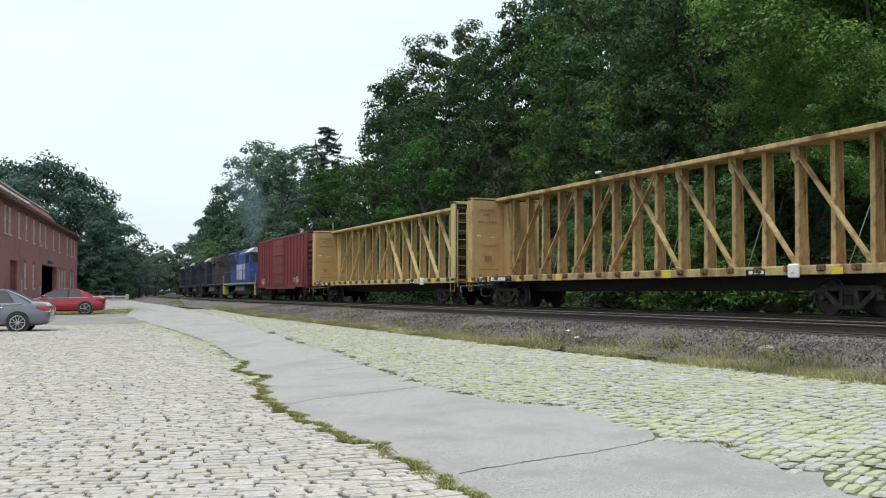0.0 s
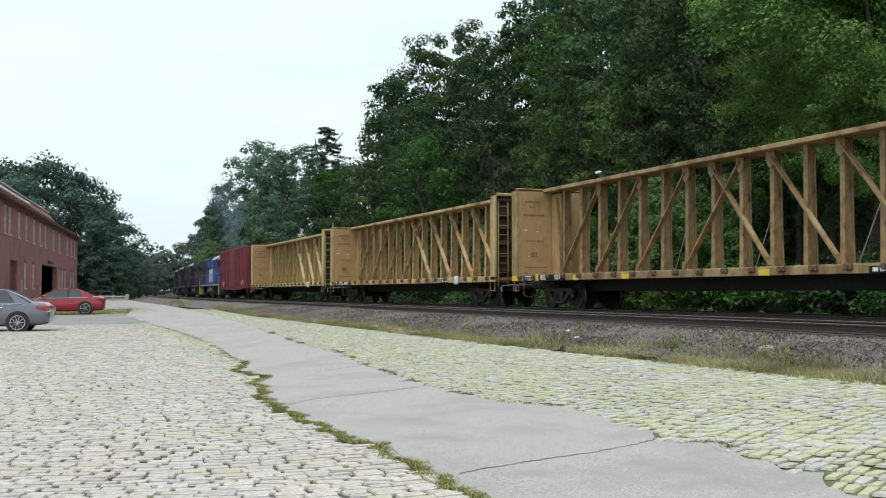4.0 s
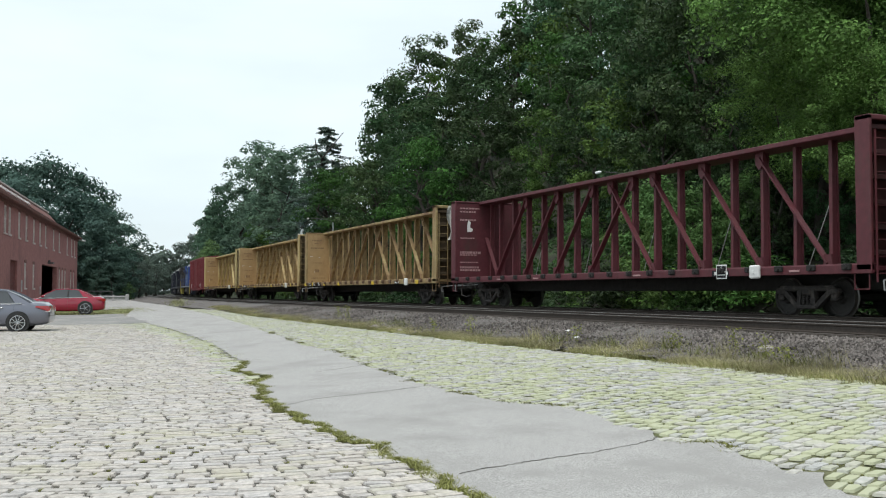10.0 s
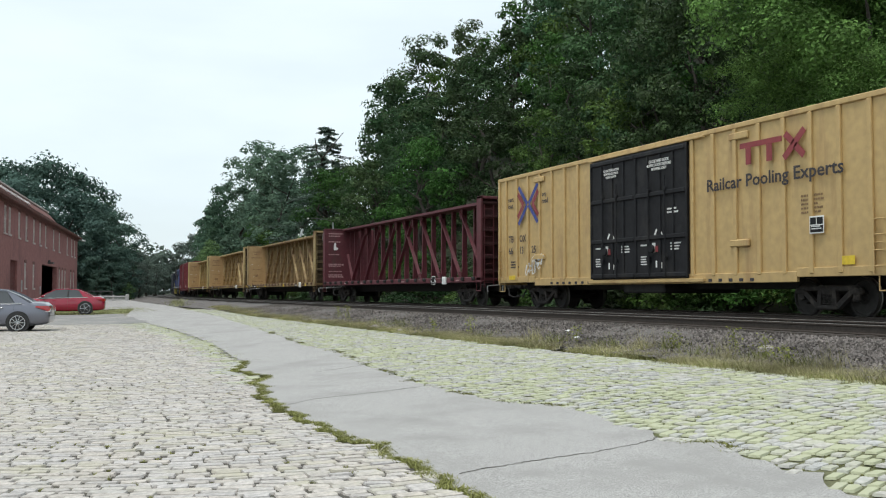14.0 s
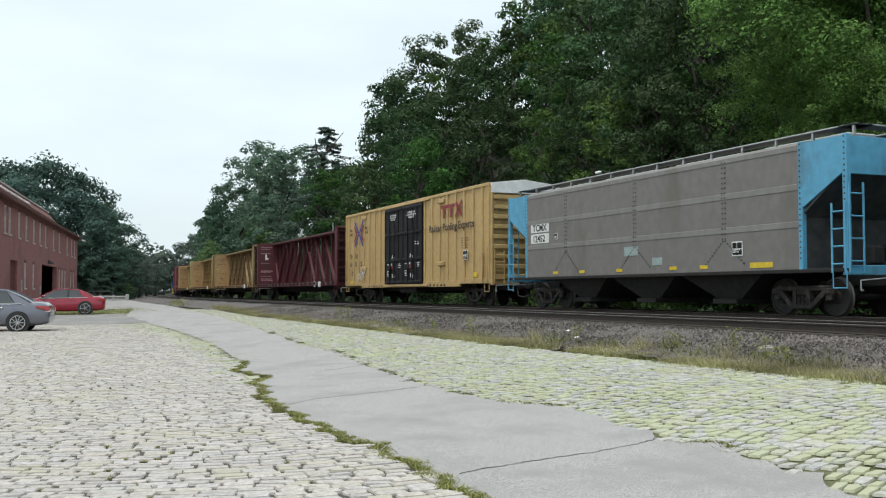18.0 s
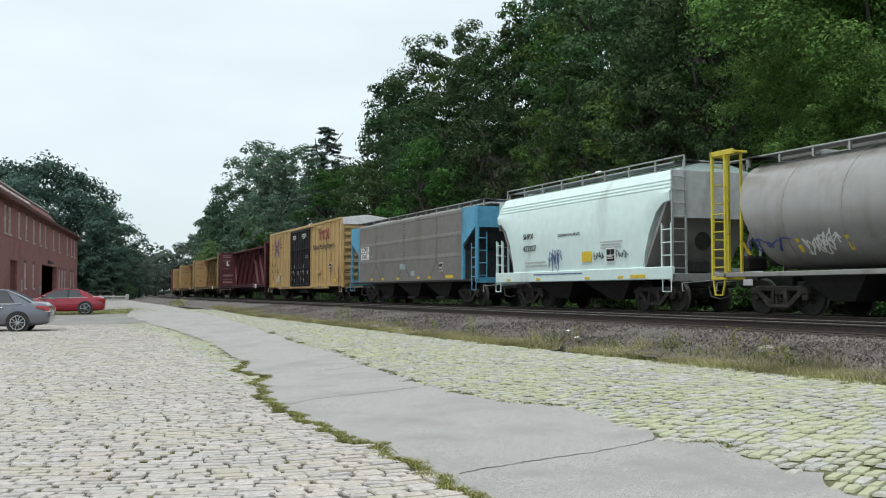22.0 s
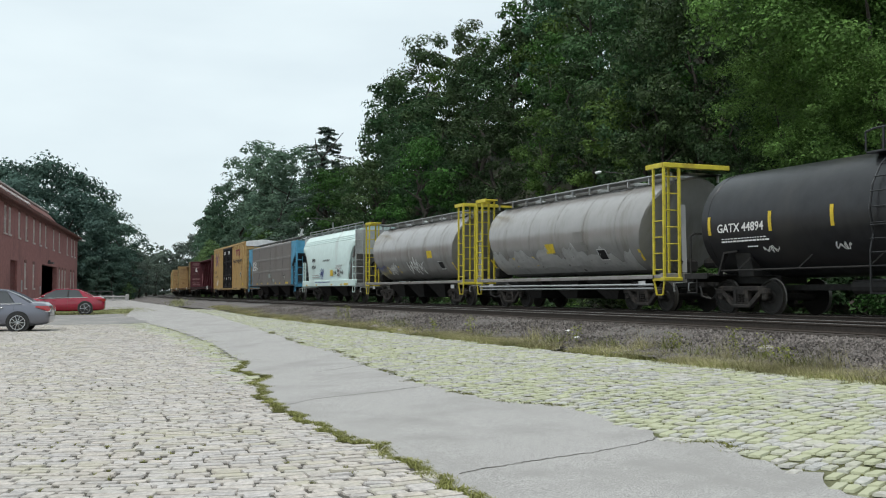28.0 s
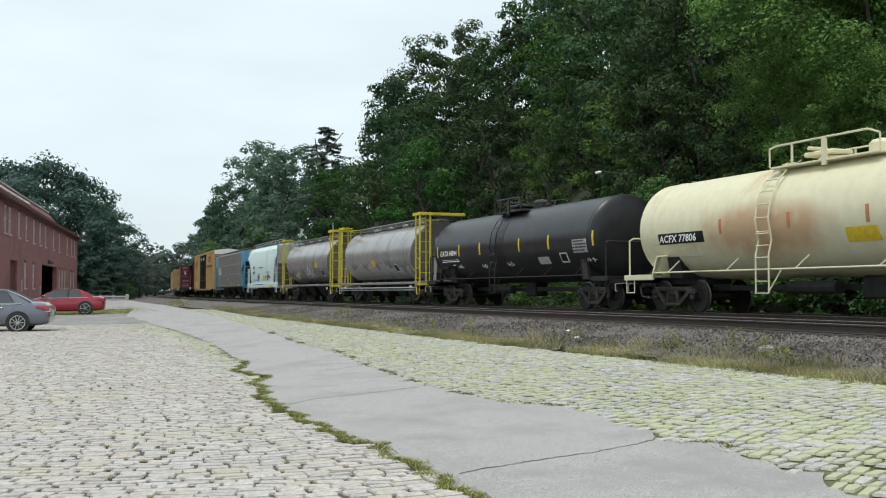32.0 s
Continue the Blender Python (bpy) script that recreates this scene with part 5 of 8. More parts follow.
YC = "faded yellow centre-beam flatcar with truss posts, empty"
cb1, _ = centre_beam(-13.93, -9.35, YELLOW, TAN_PANEL, YC, PALE_YELLOW, POST_YELLOW)
main2, post2, pale2 = weathered(0.95, 0.62)
cb2, _ = centre_beam(-9.09, -4.52, main2, TAN_PANEL, YC, pale2, post2)
main3, post3, pale3 = weathered(0.70, 0.72)
cb3, L3 = centre_beam(-4.23, 0.316, main3, TAN_PANEL, "grimy yellow-brown centre-beam flatcar, torn plastic hanging from its end", pale3, post3)
cbr, LR = centre_beam(0.66, 5.29, MAROON, MAROON, "maroon centre-beam flatcar with white stencils, empty")


def bulkhead_stencil(c, L, material, rows, seed, label):
    """Small writing on the inner face of the leading bulkhead."""
    m, r = Mesh(), random.Random(seed)
    for z, x, w, h in rows:
        end = x + w
        while x < end:
            d = r.uniform(0.04, 0.11)
            m.box(x, x + d, L - 0.427, L - 0.421, z - h, z)
            x += d + 0.03
    part("stencil", m, material, c, label)


for c, k in ((cb1, 1), (cb2, 2), (cb3, 3)):
    bulkhead_stencil(c, L3, FAINT_BROWN, ((4.05, -1.2, 0.6, 0.08), (3.86, -1.05, 0.3, 0.08), (3.55, -1.3, 0.85, 0.08), (2.55, -1.15, 0.7, 0.05), (2.1, -1.0, 0.25, 0.2), (1.55, -1.25, 0.9, 0.05), (1.35, -1.25, 0.12, 0.3), (1.35, -0.5, 0.12, 0.3)), k, "faint stencilled notices")
    bulkhead_stencil(c, L3, WHITE, ((2.95, -1.35, 0.12, 0.03), (2.9, -0.75, 0.08, 0.03), (1.95, -1.1, 0.05, 0.04)), k + 7, "small chips of white paint")
for c, L in ((cb1, L3), (cb2, L3), (cb3, L3)):
    plate("name_plate", c, BLACK, -1.607, L - 1.0, 1.0, 3.1, 0.2, "black panel behind the reporting marks")
    lettering("lettering", "TTZX", 0.24, WHITE, c, -1.616, L - 1.12, 1.015, "white reporting marks", 1.1)
    if c is cb3:
        lettering("lettering", "855", 0.24, WHITE, c, -1.616, L - 2.3, 1.03, "white car number", 1.2)
        lettering("lettering", "029", 0.24, WHITE, c, -1.616, L - 3.35, 1.03, "white car number", 1.2)
    else:
        bars("lettering", c, WHITE, -1.616, L - 2.3, 1.17, 1.4, 0.28, 1, 21)
    plate("reflector", c, YELLOW_INK, -1.614, L - 1.95, 1.0, 0.22, 0.2, "yellow reflector")
    plate("reflector", c, YELLOW_INK, -1.614, L - 0.06, 1.0, 0.55, 0.2, "yellow reflector")
# torn plastic on the end of the third car
for x, w, z1, seed in ((-0.85, 0.5, 2.95, 1), (-0.2, 0.32, 3.6, 2)):
    m = Mesh()
    r = random.Random(seed)
    rows = []
    for k in range(9):
        z = 4.50 - (4.50 - z1) * k / 8
        rows.append([(x + w * (j / 6 - 0.5) * (0.7 + 0.5 * math.sin(k * 0.8)) + r.uniform(-0.03, 0.03), -L3 - 0.10 - 0.05 * math.sin(j * 2.1 + k * 0.7) - r.uniform(0, 0.03), z) for j in range(7)])
    m.loft(rows, caps=False, closed=False)
    o = part("plastic_sheet", m, PLASTIC, cb3, "torn translucent plastic sheet")
    sol = o.modifiers.new("thickness", "SOLIDIFY")
    sol.thickness = 0.004
# stencils inside the maroon bulkhead, facing back along the car
st = Mesh()
r0 = random.Random(5)
for k, (z, w, h) in enumerate(((4.25, 0.7, 0.06), (4.1, 0.5, 0.06), (3.75, 0.5, 0.07), (2.95, 0.5, 0.05), (2.35, 0.65, 0.10), (2.22, 0.55, 0.05), (1.9, 0.6, 0.05), (1.7, 0.65, 0.08), (1.58, 0.7, 0.08))):
    x = -1.35
    while x < -1.35 + w * 1.3:
        d = r0.uniform(0.05, 0.13)
        st.box(x, x + d, LR - 0.427, LR - 0.421, z - h, z)
        x += d + 0.03
part("stencil", st, FADED_PINK, cbr, "faded pale stencilled notices")
emblem = Mesh().loft([[(-1.0 + a, y, 3.2 + b) for a, b in ((-0.02, 0), (0.2, 0.0), (0.26, 0.12), (0.12, 0.2), (0.14, 0.42), (0.04, 0.5), (-0.02, 0.3))] for y in (LR - 0.428, LR - 0.421)])
part("emblem", emblem, WHITE, cbr, "white emblem on the bulkhead")
boxed_panel(cbr, -1.61, -LR + 5.3, 0.93, 0.42, 3)

# ---- boxcars


def boxcar(tau0, tau1, main, top, label, doors, bottom=0.86, width=1.55, name="boxcar", ribs=12, end_top=None, roof=None):
    e, L = car(name, tau0, tau1, label, "boxcar", 2.6, "boxcars")
    body = Mesh().box(-width, width, -L, L, bottom + 0.12, top - 0.12, 0.02)
    part("body", body, main, e)
    for s in (-1, 1):
        sill = Mesh().box(s * (width - 0.06), s * (width + 0.045), -L, -L + 3.0, bottom + 0.08, bottom + 0.3, 0.01).box(s * (width - 0.06), s * (width + 0.045), L - 3.0, L, bottom + 0.08, bottom + 0.3, 0.01)
        sill.box(s * (width - 0.06), s * (width + 0.05), -L + 3.0, L - 3.0, bottom - 0.04, bottom + 0.22, 0.012)
        part("side_sill", sill, main, e)
        part("eave", Mesh().box(s * (width - 0.10), s * (width + 0.06), -L - 0.02, L + 0.02, top - 0.14, top, 0.02), main, e)
    rf = Mesh().loft([[(-width - 0.02, y, top - 0.02), (0, y, top + 0.16), (width + 0.02, y, top - 0.02), (0, y, top - 0.06)] for y in (-L, L)])
    for k in range(int(2 * L / 1.25)):
        y = -L + 0.6 + k * 1.25
        rf.beam((-width * 0.8, y, top + 0.02), (0, y, top + 0.17), 0.05, 0.04, (0, 1, 0)).beam((width * 0.8, y, top + 0.02), (0, y, top + 0.17), 0.05, 0.04, (0, 1, 0))
    part("roof", rf, roof or ROOF_WHITE, e)
    rib = Mesh().box(-0.07, 0.0, -0.065, 0.065, bottom + 0.16, top - 0.14, 0.012).data("rib", main)
    d0, d1 = doors
    spots = [L - 0.08, -L + 0.08]
    for a, b in ((L - 0.66, L - d0 + 0.10), (L - d1 - 0.12, -L + 0.68)):
        k = max(2, round(abs(a - b) / 0.9))
        spots += [a + (b - a) * i / k for i in range(k + 1)]
    for y in spots:
        part("rib", rib, None, e, at=(-width, y, 0))
    # corrugated ends
    for s in (-1, 1):
        o = part("end_wall", Mesh().box(-width + 0.05, width - 0.05, s * (L - 0.03), s * (L + 0.012), bottom, top - 0.1, 0.01), main, e, "corrugated end wall")
        fold = Mesh().box(-width + 0.11, width - 0.11, 0, s * 0.10, -0.10, 0.12, 0.045).data("corrugation", main)
        for k in range(9):
            part("corrugation", fold, None, o, at=(0, s * (L + 0.008), bottom + 0.35 + k * (top - bottom - 0.95) / 8))
        for sx in (-1, 1):
            part("corner_post", Mesh().box(sx * (width + 0.002), sx * (width - 0.10), s * (L - 0.02), s * (L + 0.115), bottom + 0.01, top - 0.1, 0.02), main, o)
        if end_top:
            part("end_cap", Mesh().loft([[(-width, y, top - 0.42), (width, y, top - 0.42), (width, y, top - 0.03), (0, y, top + 0.13), (-width, y, top - 0.03)] for y in (s * (L - 0.03), s * (L + 0.125))]), end_top, o, "white painted top of the end wall")
        ladder(e, (-width + 0.12, s * (L + 0.16), 0), (1, 0, 0), 0.42, 0.95, 2.3, 4, main)
        ladder(e, (-width - 0.09, s * (L - 0.14), 0), (0, -s, 0), 0.45, 0.98, 2.35, 4, main, stiles=False)
        ladder(e, (-width - 0.09, s * (L - 0.14), 0), (0, -s, 0), 0.45, 0.98, 2.35, 1, main, r=0.01, name="grab_iron")
        stirrup(e, -width - 0.02, L - 0.08 if s > 0 else -L + 0.5, main, bottom + 0.15, 0.40)
    part("underframe", Mesh().box(-0.5, 0.5, -L + 0.3, L - 0.3, 0.66, bottom + 0.15, 0.02).box(-1.4, 1.4, -1.0, 1.2, 0.55, bottom + 0.1, 0.05), UNDER, e)
    return e, L


rbx, RL = boxcar(-17.40, -14.28, RED_CAR_PAINT, 4.62, "dull red ribbed boxcar behind the locomotives", (6.2, 9.4), roof=RED_CAR_PAINT, name="boxcar")
dr = part("door", Mesh().box(-1.64, -1.58, RL - 9.35, RL - 6.25, 1.05, 4.40, 0.02), RED_CAR_PAINT, rbx, "ribbed sliding door")
for k in range(5):
    part("door_rib", Mesh().box(-1.68, -1.62, RL - 9.3, RL - 6.3, 1.25 + k * 0.68, 1.33 + k * 0.68, 0.015), RED_CAR_PAINT, dr)
for s in (1, -1):
    scrawl(rbx, WHITE, -1.61, s * 5.5 + 0.8, 1.05, 1.3, 0.7, 11 + s, 0.05)

ybx, YL = boxcar(5.615, 9.447, BOX_YELLOW, 5.0, "yellow high-cube boxcar with black plug doors", (7.06, 12.2), end_top=ROOF_WHITE)
for k in range(2):
    a, b = YL - 7.08 - k * 2.56, YL - 7.08 - (k + 1) * 2.56 + 0.04
    d = part("door", Mesh().box(-1.66, -1.56, a, b, 0.98, 4.80, 0.02), BLACK, ybx, "black steel plug door")
    for z in (1.02, 2.12, 3.40, 4.62):
        part("door_rib", Mesh().box(-1.72, -1.65, a - 0.03, b + 0.03, z, z + 0.13, 0.02), BLACK, d)
    for t in range(5):
        y = a + (b - a) * t / 4
        part("door_rib", Mesh().box(-1.70, -1.65, y - 0.04, y + 0.04, 1.0, 4.78, 0.015), BLACK, d)
    for t in (0.3, 0.62):
        y = a + (b - a) * t
        part("lock_bar", Mesh().rod((-1.73, y, 1.02), (-1.73, y, 3.95), 0.022, 6).box(-1.76, -1.68, y - 0.05, y + 0.05, 1.5, 1.62, 0.01).box(-1.76, -1.68, y - 0.05, y + 0.05, 3.5, 3.62, 0.01), BLACK, d)
    part("handle", Mesh().turned([(-1.78, 0.11), (-1.74, 0.13), (-1.70, 0.11)], "x", 12, (0, a + (b - a) * 0.36, 1.85)), BLACK, d, "locking wheel")
    ar = Mesh()
    for q, (u0, v0, u1, v1) in enumerate(((0.95, 2.22, 1.08, 2.42), (1.22, 2.42, 1.35, 2.22), (1.05, 1.30, 1.05, 1.50), (1.30, 1.28, 1.30, 1.44))):
        ar.beam((-1.668, a - u0, v0), (-1.668, a - u1 - 0.001, v1), 0.006, 0.07, (0, 1, 0))
    part("arrows", ar, WHITE, d, "white painted arrows")
    lettering("lettering", ("CLOSE THIS DOOR\nBEFORE CLOSING\nMAIN DOOR", "CLOSE AND LOCK\nBOTH DOORS BEFORE\nMOVING CAR")[k], (0.105, 0.118)[k], WHITE, d, -1.724, a - 1.28, 4.38, "white warning words", align="CENTER")
    bars("notice", d, WHITE, -1.667, a - 0.25, 2.0, 0.42, 0.10, 1, 20 + k)
    bars("notice", d, WHITE, -1.667, a - 0.25, 1.65, 0.35, 0.30, 4, 25 + k)
    bars("notice", d, WHITE, -1.667, a - 1.75, 2.0, 0.5, 0.25, 3, 30 + k)
    if k:
        bars("notice", d, WHITE, -1.667, a - 1.6, 3.0, 0.5, 0.2, 2, 40 + k)
    plate("sticker", d, WHITE, -1.668, a - 0.85, 1.75, 0.16, 0.28, "red and white placard")
    plate("sticker", d, RED_INK, -1.672, a - 1.0, 1.75, 0.14, 0.18)
part("door_track", Mesh().box(-1.70, -1.55, YL - 12.9, YL - 6.9, 0.86, 0.96, 0.01), BOX_YELLOW, ybx)
part("door_track", Mesh().box(-1.67, -1.55, YL - 12.9, YL - 6.9, 4.82, 4.88, 0.01), BOX_YELLOW, ybx)
for k in range(26):
    part("sill_slot", Mesh().box(-1.615, -1.60, YL - 4.2 - k * 0.42, YL - 4.34 - k * 0.42, 0.86, 0.94), DARK_INK, ybx)
FX = -1.556
FR = -1.634
lettering("lettering", "next\nload", 0.25, DARK_INK, ybx, FR, YL - 0.92, 4.02, "black painted words")
lettering("lettering", "any\nroad", 0.25, DARK_INK, ybx, FR, YL - 3.62, 4.02, "black painted words")
for body, off, z in (("TB", 0.97, 2.46), ("OX", 1.86, 2.46), ("66", 0.97, 2.02), ("13", 1.86, 2.02), ("25", 2.82, 2.02)):
    lettering("lettering", body, 0.36, DARK_INK, ybx, FR, YL - off, z, "black reporting marks", 0.95)
lettering("lettering", "Railcar Pooling Experts", 0.46, DARK_INK, ybx, FR, YL - 13.0, 3.3, "black painted words", 1.15)
ey, ez = YL - 2.55, 3.82
for k, (dy, dz) in enumerate(((1, 1), (1, -1), (-1, 1), (-1, -1))):
    lift = FX - 0.074 - 0.0015 * k
    part("emblem", Mesh().beam((lift, ey + dy * 0.06, ez + dz * 0.02), (lift, ey + dy * 0.76, ez + dz * 0.70), 0.001, 0.16, (0, 1, 0)), BLUE_INK, ybx, "blue arm of a crossed emblem")
    part("emblem", Mesh().beam((lift - 0.006, ey + dy * 0.36, ez), (lift - 0.006, ey + dy * 0.80, ez + dz * 0.44), 0.001, 0.17, (0, 1, 0)), RED_INK, ybx, "red chevron of a crossed emblem")
y0 = YL - 14.4
for ya, yb, za, zb in ((0.0, 1.55, 4.28, 4.42), (0.22, 0.42, 3.85, 4.278), (1.0, 1.2, 3.85, 4.278)):
    part("emblem", Mesh().box(FR - 0.004, FR + 0.004, y0 - yb, y0 - ya, za, zb), RED_INK, ybx, "dark red stroke of a painted emblem")
for k, (u, w) in enumerate((((1.62, 3.85), (2.32, 4.48)), ((2.30, 3.85), (2.0, 4.13)), ((1.94, 4.2), (1.66, 4.45)))):
    part("emblem", Mesh().beam((FR, y0 - u[0], u[1]), (FR, y0 - w[0], w[1]), 0.006, 0.17, (0, 1, 0)), RED_INK, ybx, "dark red stroke of a painted emblem")
boxed_panel(ybx, FR, YL - 16.85, 1.95, 0.46, 8)
plate("label_plate", ybx, YELLOW_INK, FX - 0.05, YL - 17.7, 1.2, 0.5, 0.2, "small yellow plate")
plate("label_plate", ybx, YELLOW_INK, FX - 0.05, YL - 0.95, 1.05, 0.5, 0.16, "small yellow plate")
bars("notice", ybx, DARK_INK, FX - 0.003, YL - 1.0, 1.75, 0.7, 0.3, 3, 50)
bars("notice", ybx, FAINT_BROWN, FX - 0.003, YL - 16.5, 2.9, 0.7, 0.5, 5, 51)
for y in (YL - 3.35, YL - 14.3):
    for z in (1.75, 4.55):
        part("bracket", Mesh().box(-1.64, -1.55, y - 0.38, y + 0.38, z, z + 0.2, 0.03), BOX_YELLOW, ybx)
for k in range(3):
    scrawl(ybx, WHITE, FX - 0.075, YL - 2.35 - 0.25 * k, 1.15 + 0.18 * k, 0.85, 0.5, 3 + 4 * k, 0.03, "white spray-painted scrawl")

SLOPE_DARK = mat("grimy_shaded_slope_sheet", (0.055, 0.058, 0.062), 0.75, vary=0.3, scale=4, second=(0.10, 0.09, 0.08), second_amount=0.4, second_scale=1.5, bump=0.1)
# ---- grey hopper with blue ends
gh, GL = car("covered_hopper", 9.79, 13.18, "grey covered hopper with light blue ends", "hopper car", 2.1, "covered hoppers")
W, Z0, Z1 = 1.6, 1.07, 4.20
body = Mesh()
prof = [(-W, Z0 + 0.06), (-W, Z1 - 0.10), (-W + 0.12, Z1), (-0.5, Z1 + 0.16), (0.5, Z1 + 0.16), (W - 0.12, Z1), (W, Z1 - 0.10), (W, Z0 + 0.06)]
CE = GL - 1.55
body.loft([[(x, y, z) for x, z in prof] for y in (-CE, CE)])
part("body", body, GREY_PAINT, gh)
for z in (Z0 + 1.05, Z0 + 1.95):
    part("band", Mesh().box(-W - 0.012, -W + 0.02, -CE, CE, z, z + 0.16, 0.01), LIGHT_BAND, gh, "paler horizontal band")
part("band", Mesh().box(-W - 0.015, -W + 0.02, -CE, CE, Z1 - 0.22, Z1 - 0.08, 0.01), LIGHT_BAND, gh, "paler top band")
for s in (-1, 1):
    part("side_sill", Mesh().box(s * (W - 0.1), s * (W + 0.02), -GL, GL, Z0 - 0.04, Z0 + 0.06, 0.015), UNDER, gh)
    en = Mesh()
    # side sheets of the blue end, cut off on the slope, and the end wall
    for sx in (-1,):
        x0, x1 = sx * W, sx * (W - 0.05)
        en.loft([[(x, s * CE, Z0 + 1.45), (x, s * CE, Z1 - 0.05), (x, s * (GL - 0.03), Z1 - 0.05), (x, s * (GL - 0.03), Z0 + 2.3)] for x in (x0, x1)])
    o = part("end", en, BLUE_PAINT, gh, "light blue side sheet of the open end")
    part("far_side_sheet", Mesh().loft([[(x, s * CE, Z0 + 1.45), (x, s * CE, Z1 - 0.05), (x, s * (GL - 0.03), Z1 - 0.05), (x, s * (GL - 0.03), Z0 + 2.3)] for x in (W, W - 0.05)]), BLUE_PAINT, o)
    for sx in (-1, 1):
        for y0, z0 in ((CE, Z0), (GL - 0.14, Z0 - 0.05)):
            part("corner_post", Mesh().box(sx * (W + 0.014), sx * (W - 0.12), s * (y0 + 0.002), s * (y0 + 0.138), z0, Z1 - 0.02, 0.01), BLUE_PAINT, o)
    part("end_plate", Mesh().box(-W + 0.06, W - 0.06, s * (GL - 0.10), s * (GL - 0.03), Z0 + 2.2, Z1 - 0.06, 0.01), BLUE_PAINT, o)
    part("end_sill", Mesh().box(-W + 0.02, W - 0.02, s * (GL - 0.2), s * (GL - 0.004), Z0 - 0.1, Z0 + 0.12, 0.01), BLUE_PAINT, o)
    en = Mesh()
    en.loft([[(-W + 0.04, s * (CE - 0.1), Z0 + 1.2), (W - 0.04, s * (CE - 0.1), Z0 + 1.2), (W - 0.04, s * (GL - 0.08), Z0 + 2.35), (-W + 0.04, s * (GL - 0.08), Z0 + 2.35)] for k in (0, 1)][:1] + [[(-W + 0.04, s * (CE - 0.1), Z0 + 1.26), (W - 0.04, s * (CE - 0.1), Z0 + 1.26), (W - 0.04, s * (GL - 0.08), Z0 + 2.41), (-W + 0.04, s * (GL - 0.08), Z0 + 2.41)]])
    en.box(-W + 0.05, W - 0.05, s * CE, s * (CE + 0.05), Z0, Z0 + 1.3, 0.01)
    # Dirt and the open end's inner shadow are both in this dark colour.
    part("slope_sheet", en, SLOPE_DARK, o, "grimy slope sheet, darkened by painted-in shade")
    ladder(o, (-W + 0.02, s * (GL + 0.03), 0), (1, 0, 0), 0.42, Z0 - 0.05, Z0 + 2.0, 4, BLUE_PAINT, 0.02)
    ladder(o, (-W - 0.03, s * (GL - 0.06), 0), (0, -s, 0), 0.4, Z0 - 0.05, Z0 + 1.55, 4, BLUE_PAINT, 0.02)
    ladder(o, (-0.2, s * (GL + 0.03), 0), (1, 0, 0), 0.5, Z0 + 0.6, Z0 + 1.9, 2, BLUE_PAINT, 0.015, "grab_iron")
    rv = Mesh()
    for k in range(22):
        z = Z0 + 0.3 + k * 0.13
        for yy in (s * (CE + 0.07), s * (GL - 0.07)):
            rv.box(-W - 0.026, -W - 0.010, yy - 0.02, yy + 0.02, z, z + 0.04)
    tagged(part("rivets", rv, SLOPE_DARK, o), kind="stuff")
    stirrup(gh, -W - 0.02, s * GL if s > 0 else -GL + 0.45, BLUE_PAINT, Z0, 0.4)
    part("brake_valve", Mesh().box(-0.5, -0.1, s * (GL - 0.7), s * (GL - 0.35), Z0 + 0.15, Z0 + 0.6, 0.05).turned([(s * (GL - 1.0), 0.22), (s * (GL - 0.4), 0.22)], "y", 12, (0.5, 0, Z0 + 0.45)), UNDER, o)
rivet = Mesh().box(-0.012, 0.004, -0.025, 0.025, -0.02, 0.02, 0.004).data("rivet", SLOPE_DARK)
for k in range(3):
    y = GL - 4.4 - k * 4.2
    for d in (-1, 1):
        for j in range(9):
            part("rivet", rivet, None, gh, at=(-W - 0.004, y + d * (0.05 + 0.09 * j), Z0 + 0.86 - 0.075 * j))
        for j in range(16):
            part("rivet", rivet, None, gh, at=(-W - 0.018 if 0.98 < 0.92 + j * 0.135 < 1.25 or 1.9 < 0.92 + j * 0.135 < 2.15 else -W - 0.004, y + d * 0.06, Z0 + 0.92 + j * 0.135))
for k in range(3):
    hp = Mesh()
    y = (k - 1) * 3.7
    hp.loft([[(-1.35, y - 1.75, Z0), (1.35, y - 1.75, Z0), (1.35, y + 1.75, Z0), (-1.35, y + 1.75, Z0)], [(-1.0, y - 0.45, 0.38), (1.0, y - 0.45, 0.38), (1.0, y + 0.45, 0.38), (-1.0, y + 0.45, 0.38)]])
    hp.box(-1.2, 1.2, y - 0.5, y + 0.5, 0.26, 0.40, 0.02)
    part("discharge_bay", hp, UNDER, gh, "dark discharge hopper under the body")


def running_board(parent, L, z, material, x0=-0.75, x1=0.75, rail=0.0, posts=10):
    m = Mesh()
    for x in (x0, x1):
        m.box(x - 0.28, x + 0.28, -L, L, z, z + 0.04, 0.008)
    for e in (-1, 1):
        m.box(x0 - 0.28, x1 + 0.28, e * L, e * (L - 0.55), z, z + 0.04, 0.008)
    o = part("running_board", m, material, parent, "steel grating roof walk")
    b = Mesh().box(-0.03, 0.03, -0.03, 0.03, -0.22, 0.0).data("bracket", material)
    for k in range(posts):
        y = -L + 0.1 + (2 * L - 0.2) * k / (posts - 1)
        for x in (x0 - 0.22, x1 + 0.22):
            part("bracket", b, None, o, at=(x, y, z))
    if rail:
        h = Mesh()
        for x in (x0 - 0.28, x1 + 0.28):
            h.pipe([(x, -L, z + rail), (x, L, z + rail)], 0.022, 6)
            for k in range(posts):
                y = -L + 2 * L * k / (posts - 1)
                h.beam((x, y, z - 0.18), (x, y, z + rail), 0.05, 0.03)
        part("handrail", h, material, o)
    return o


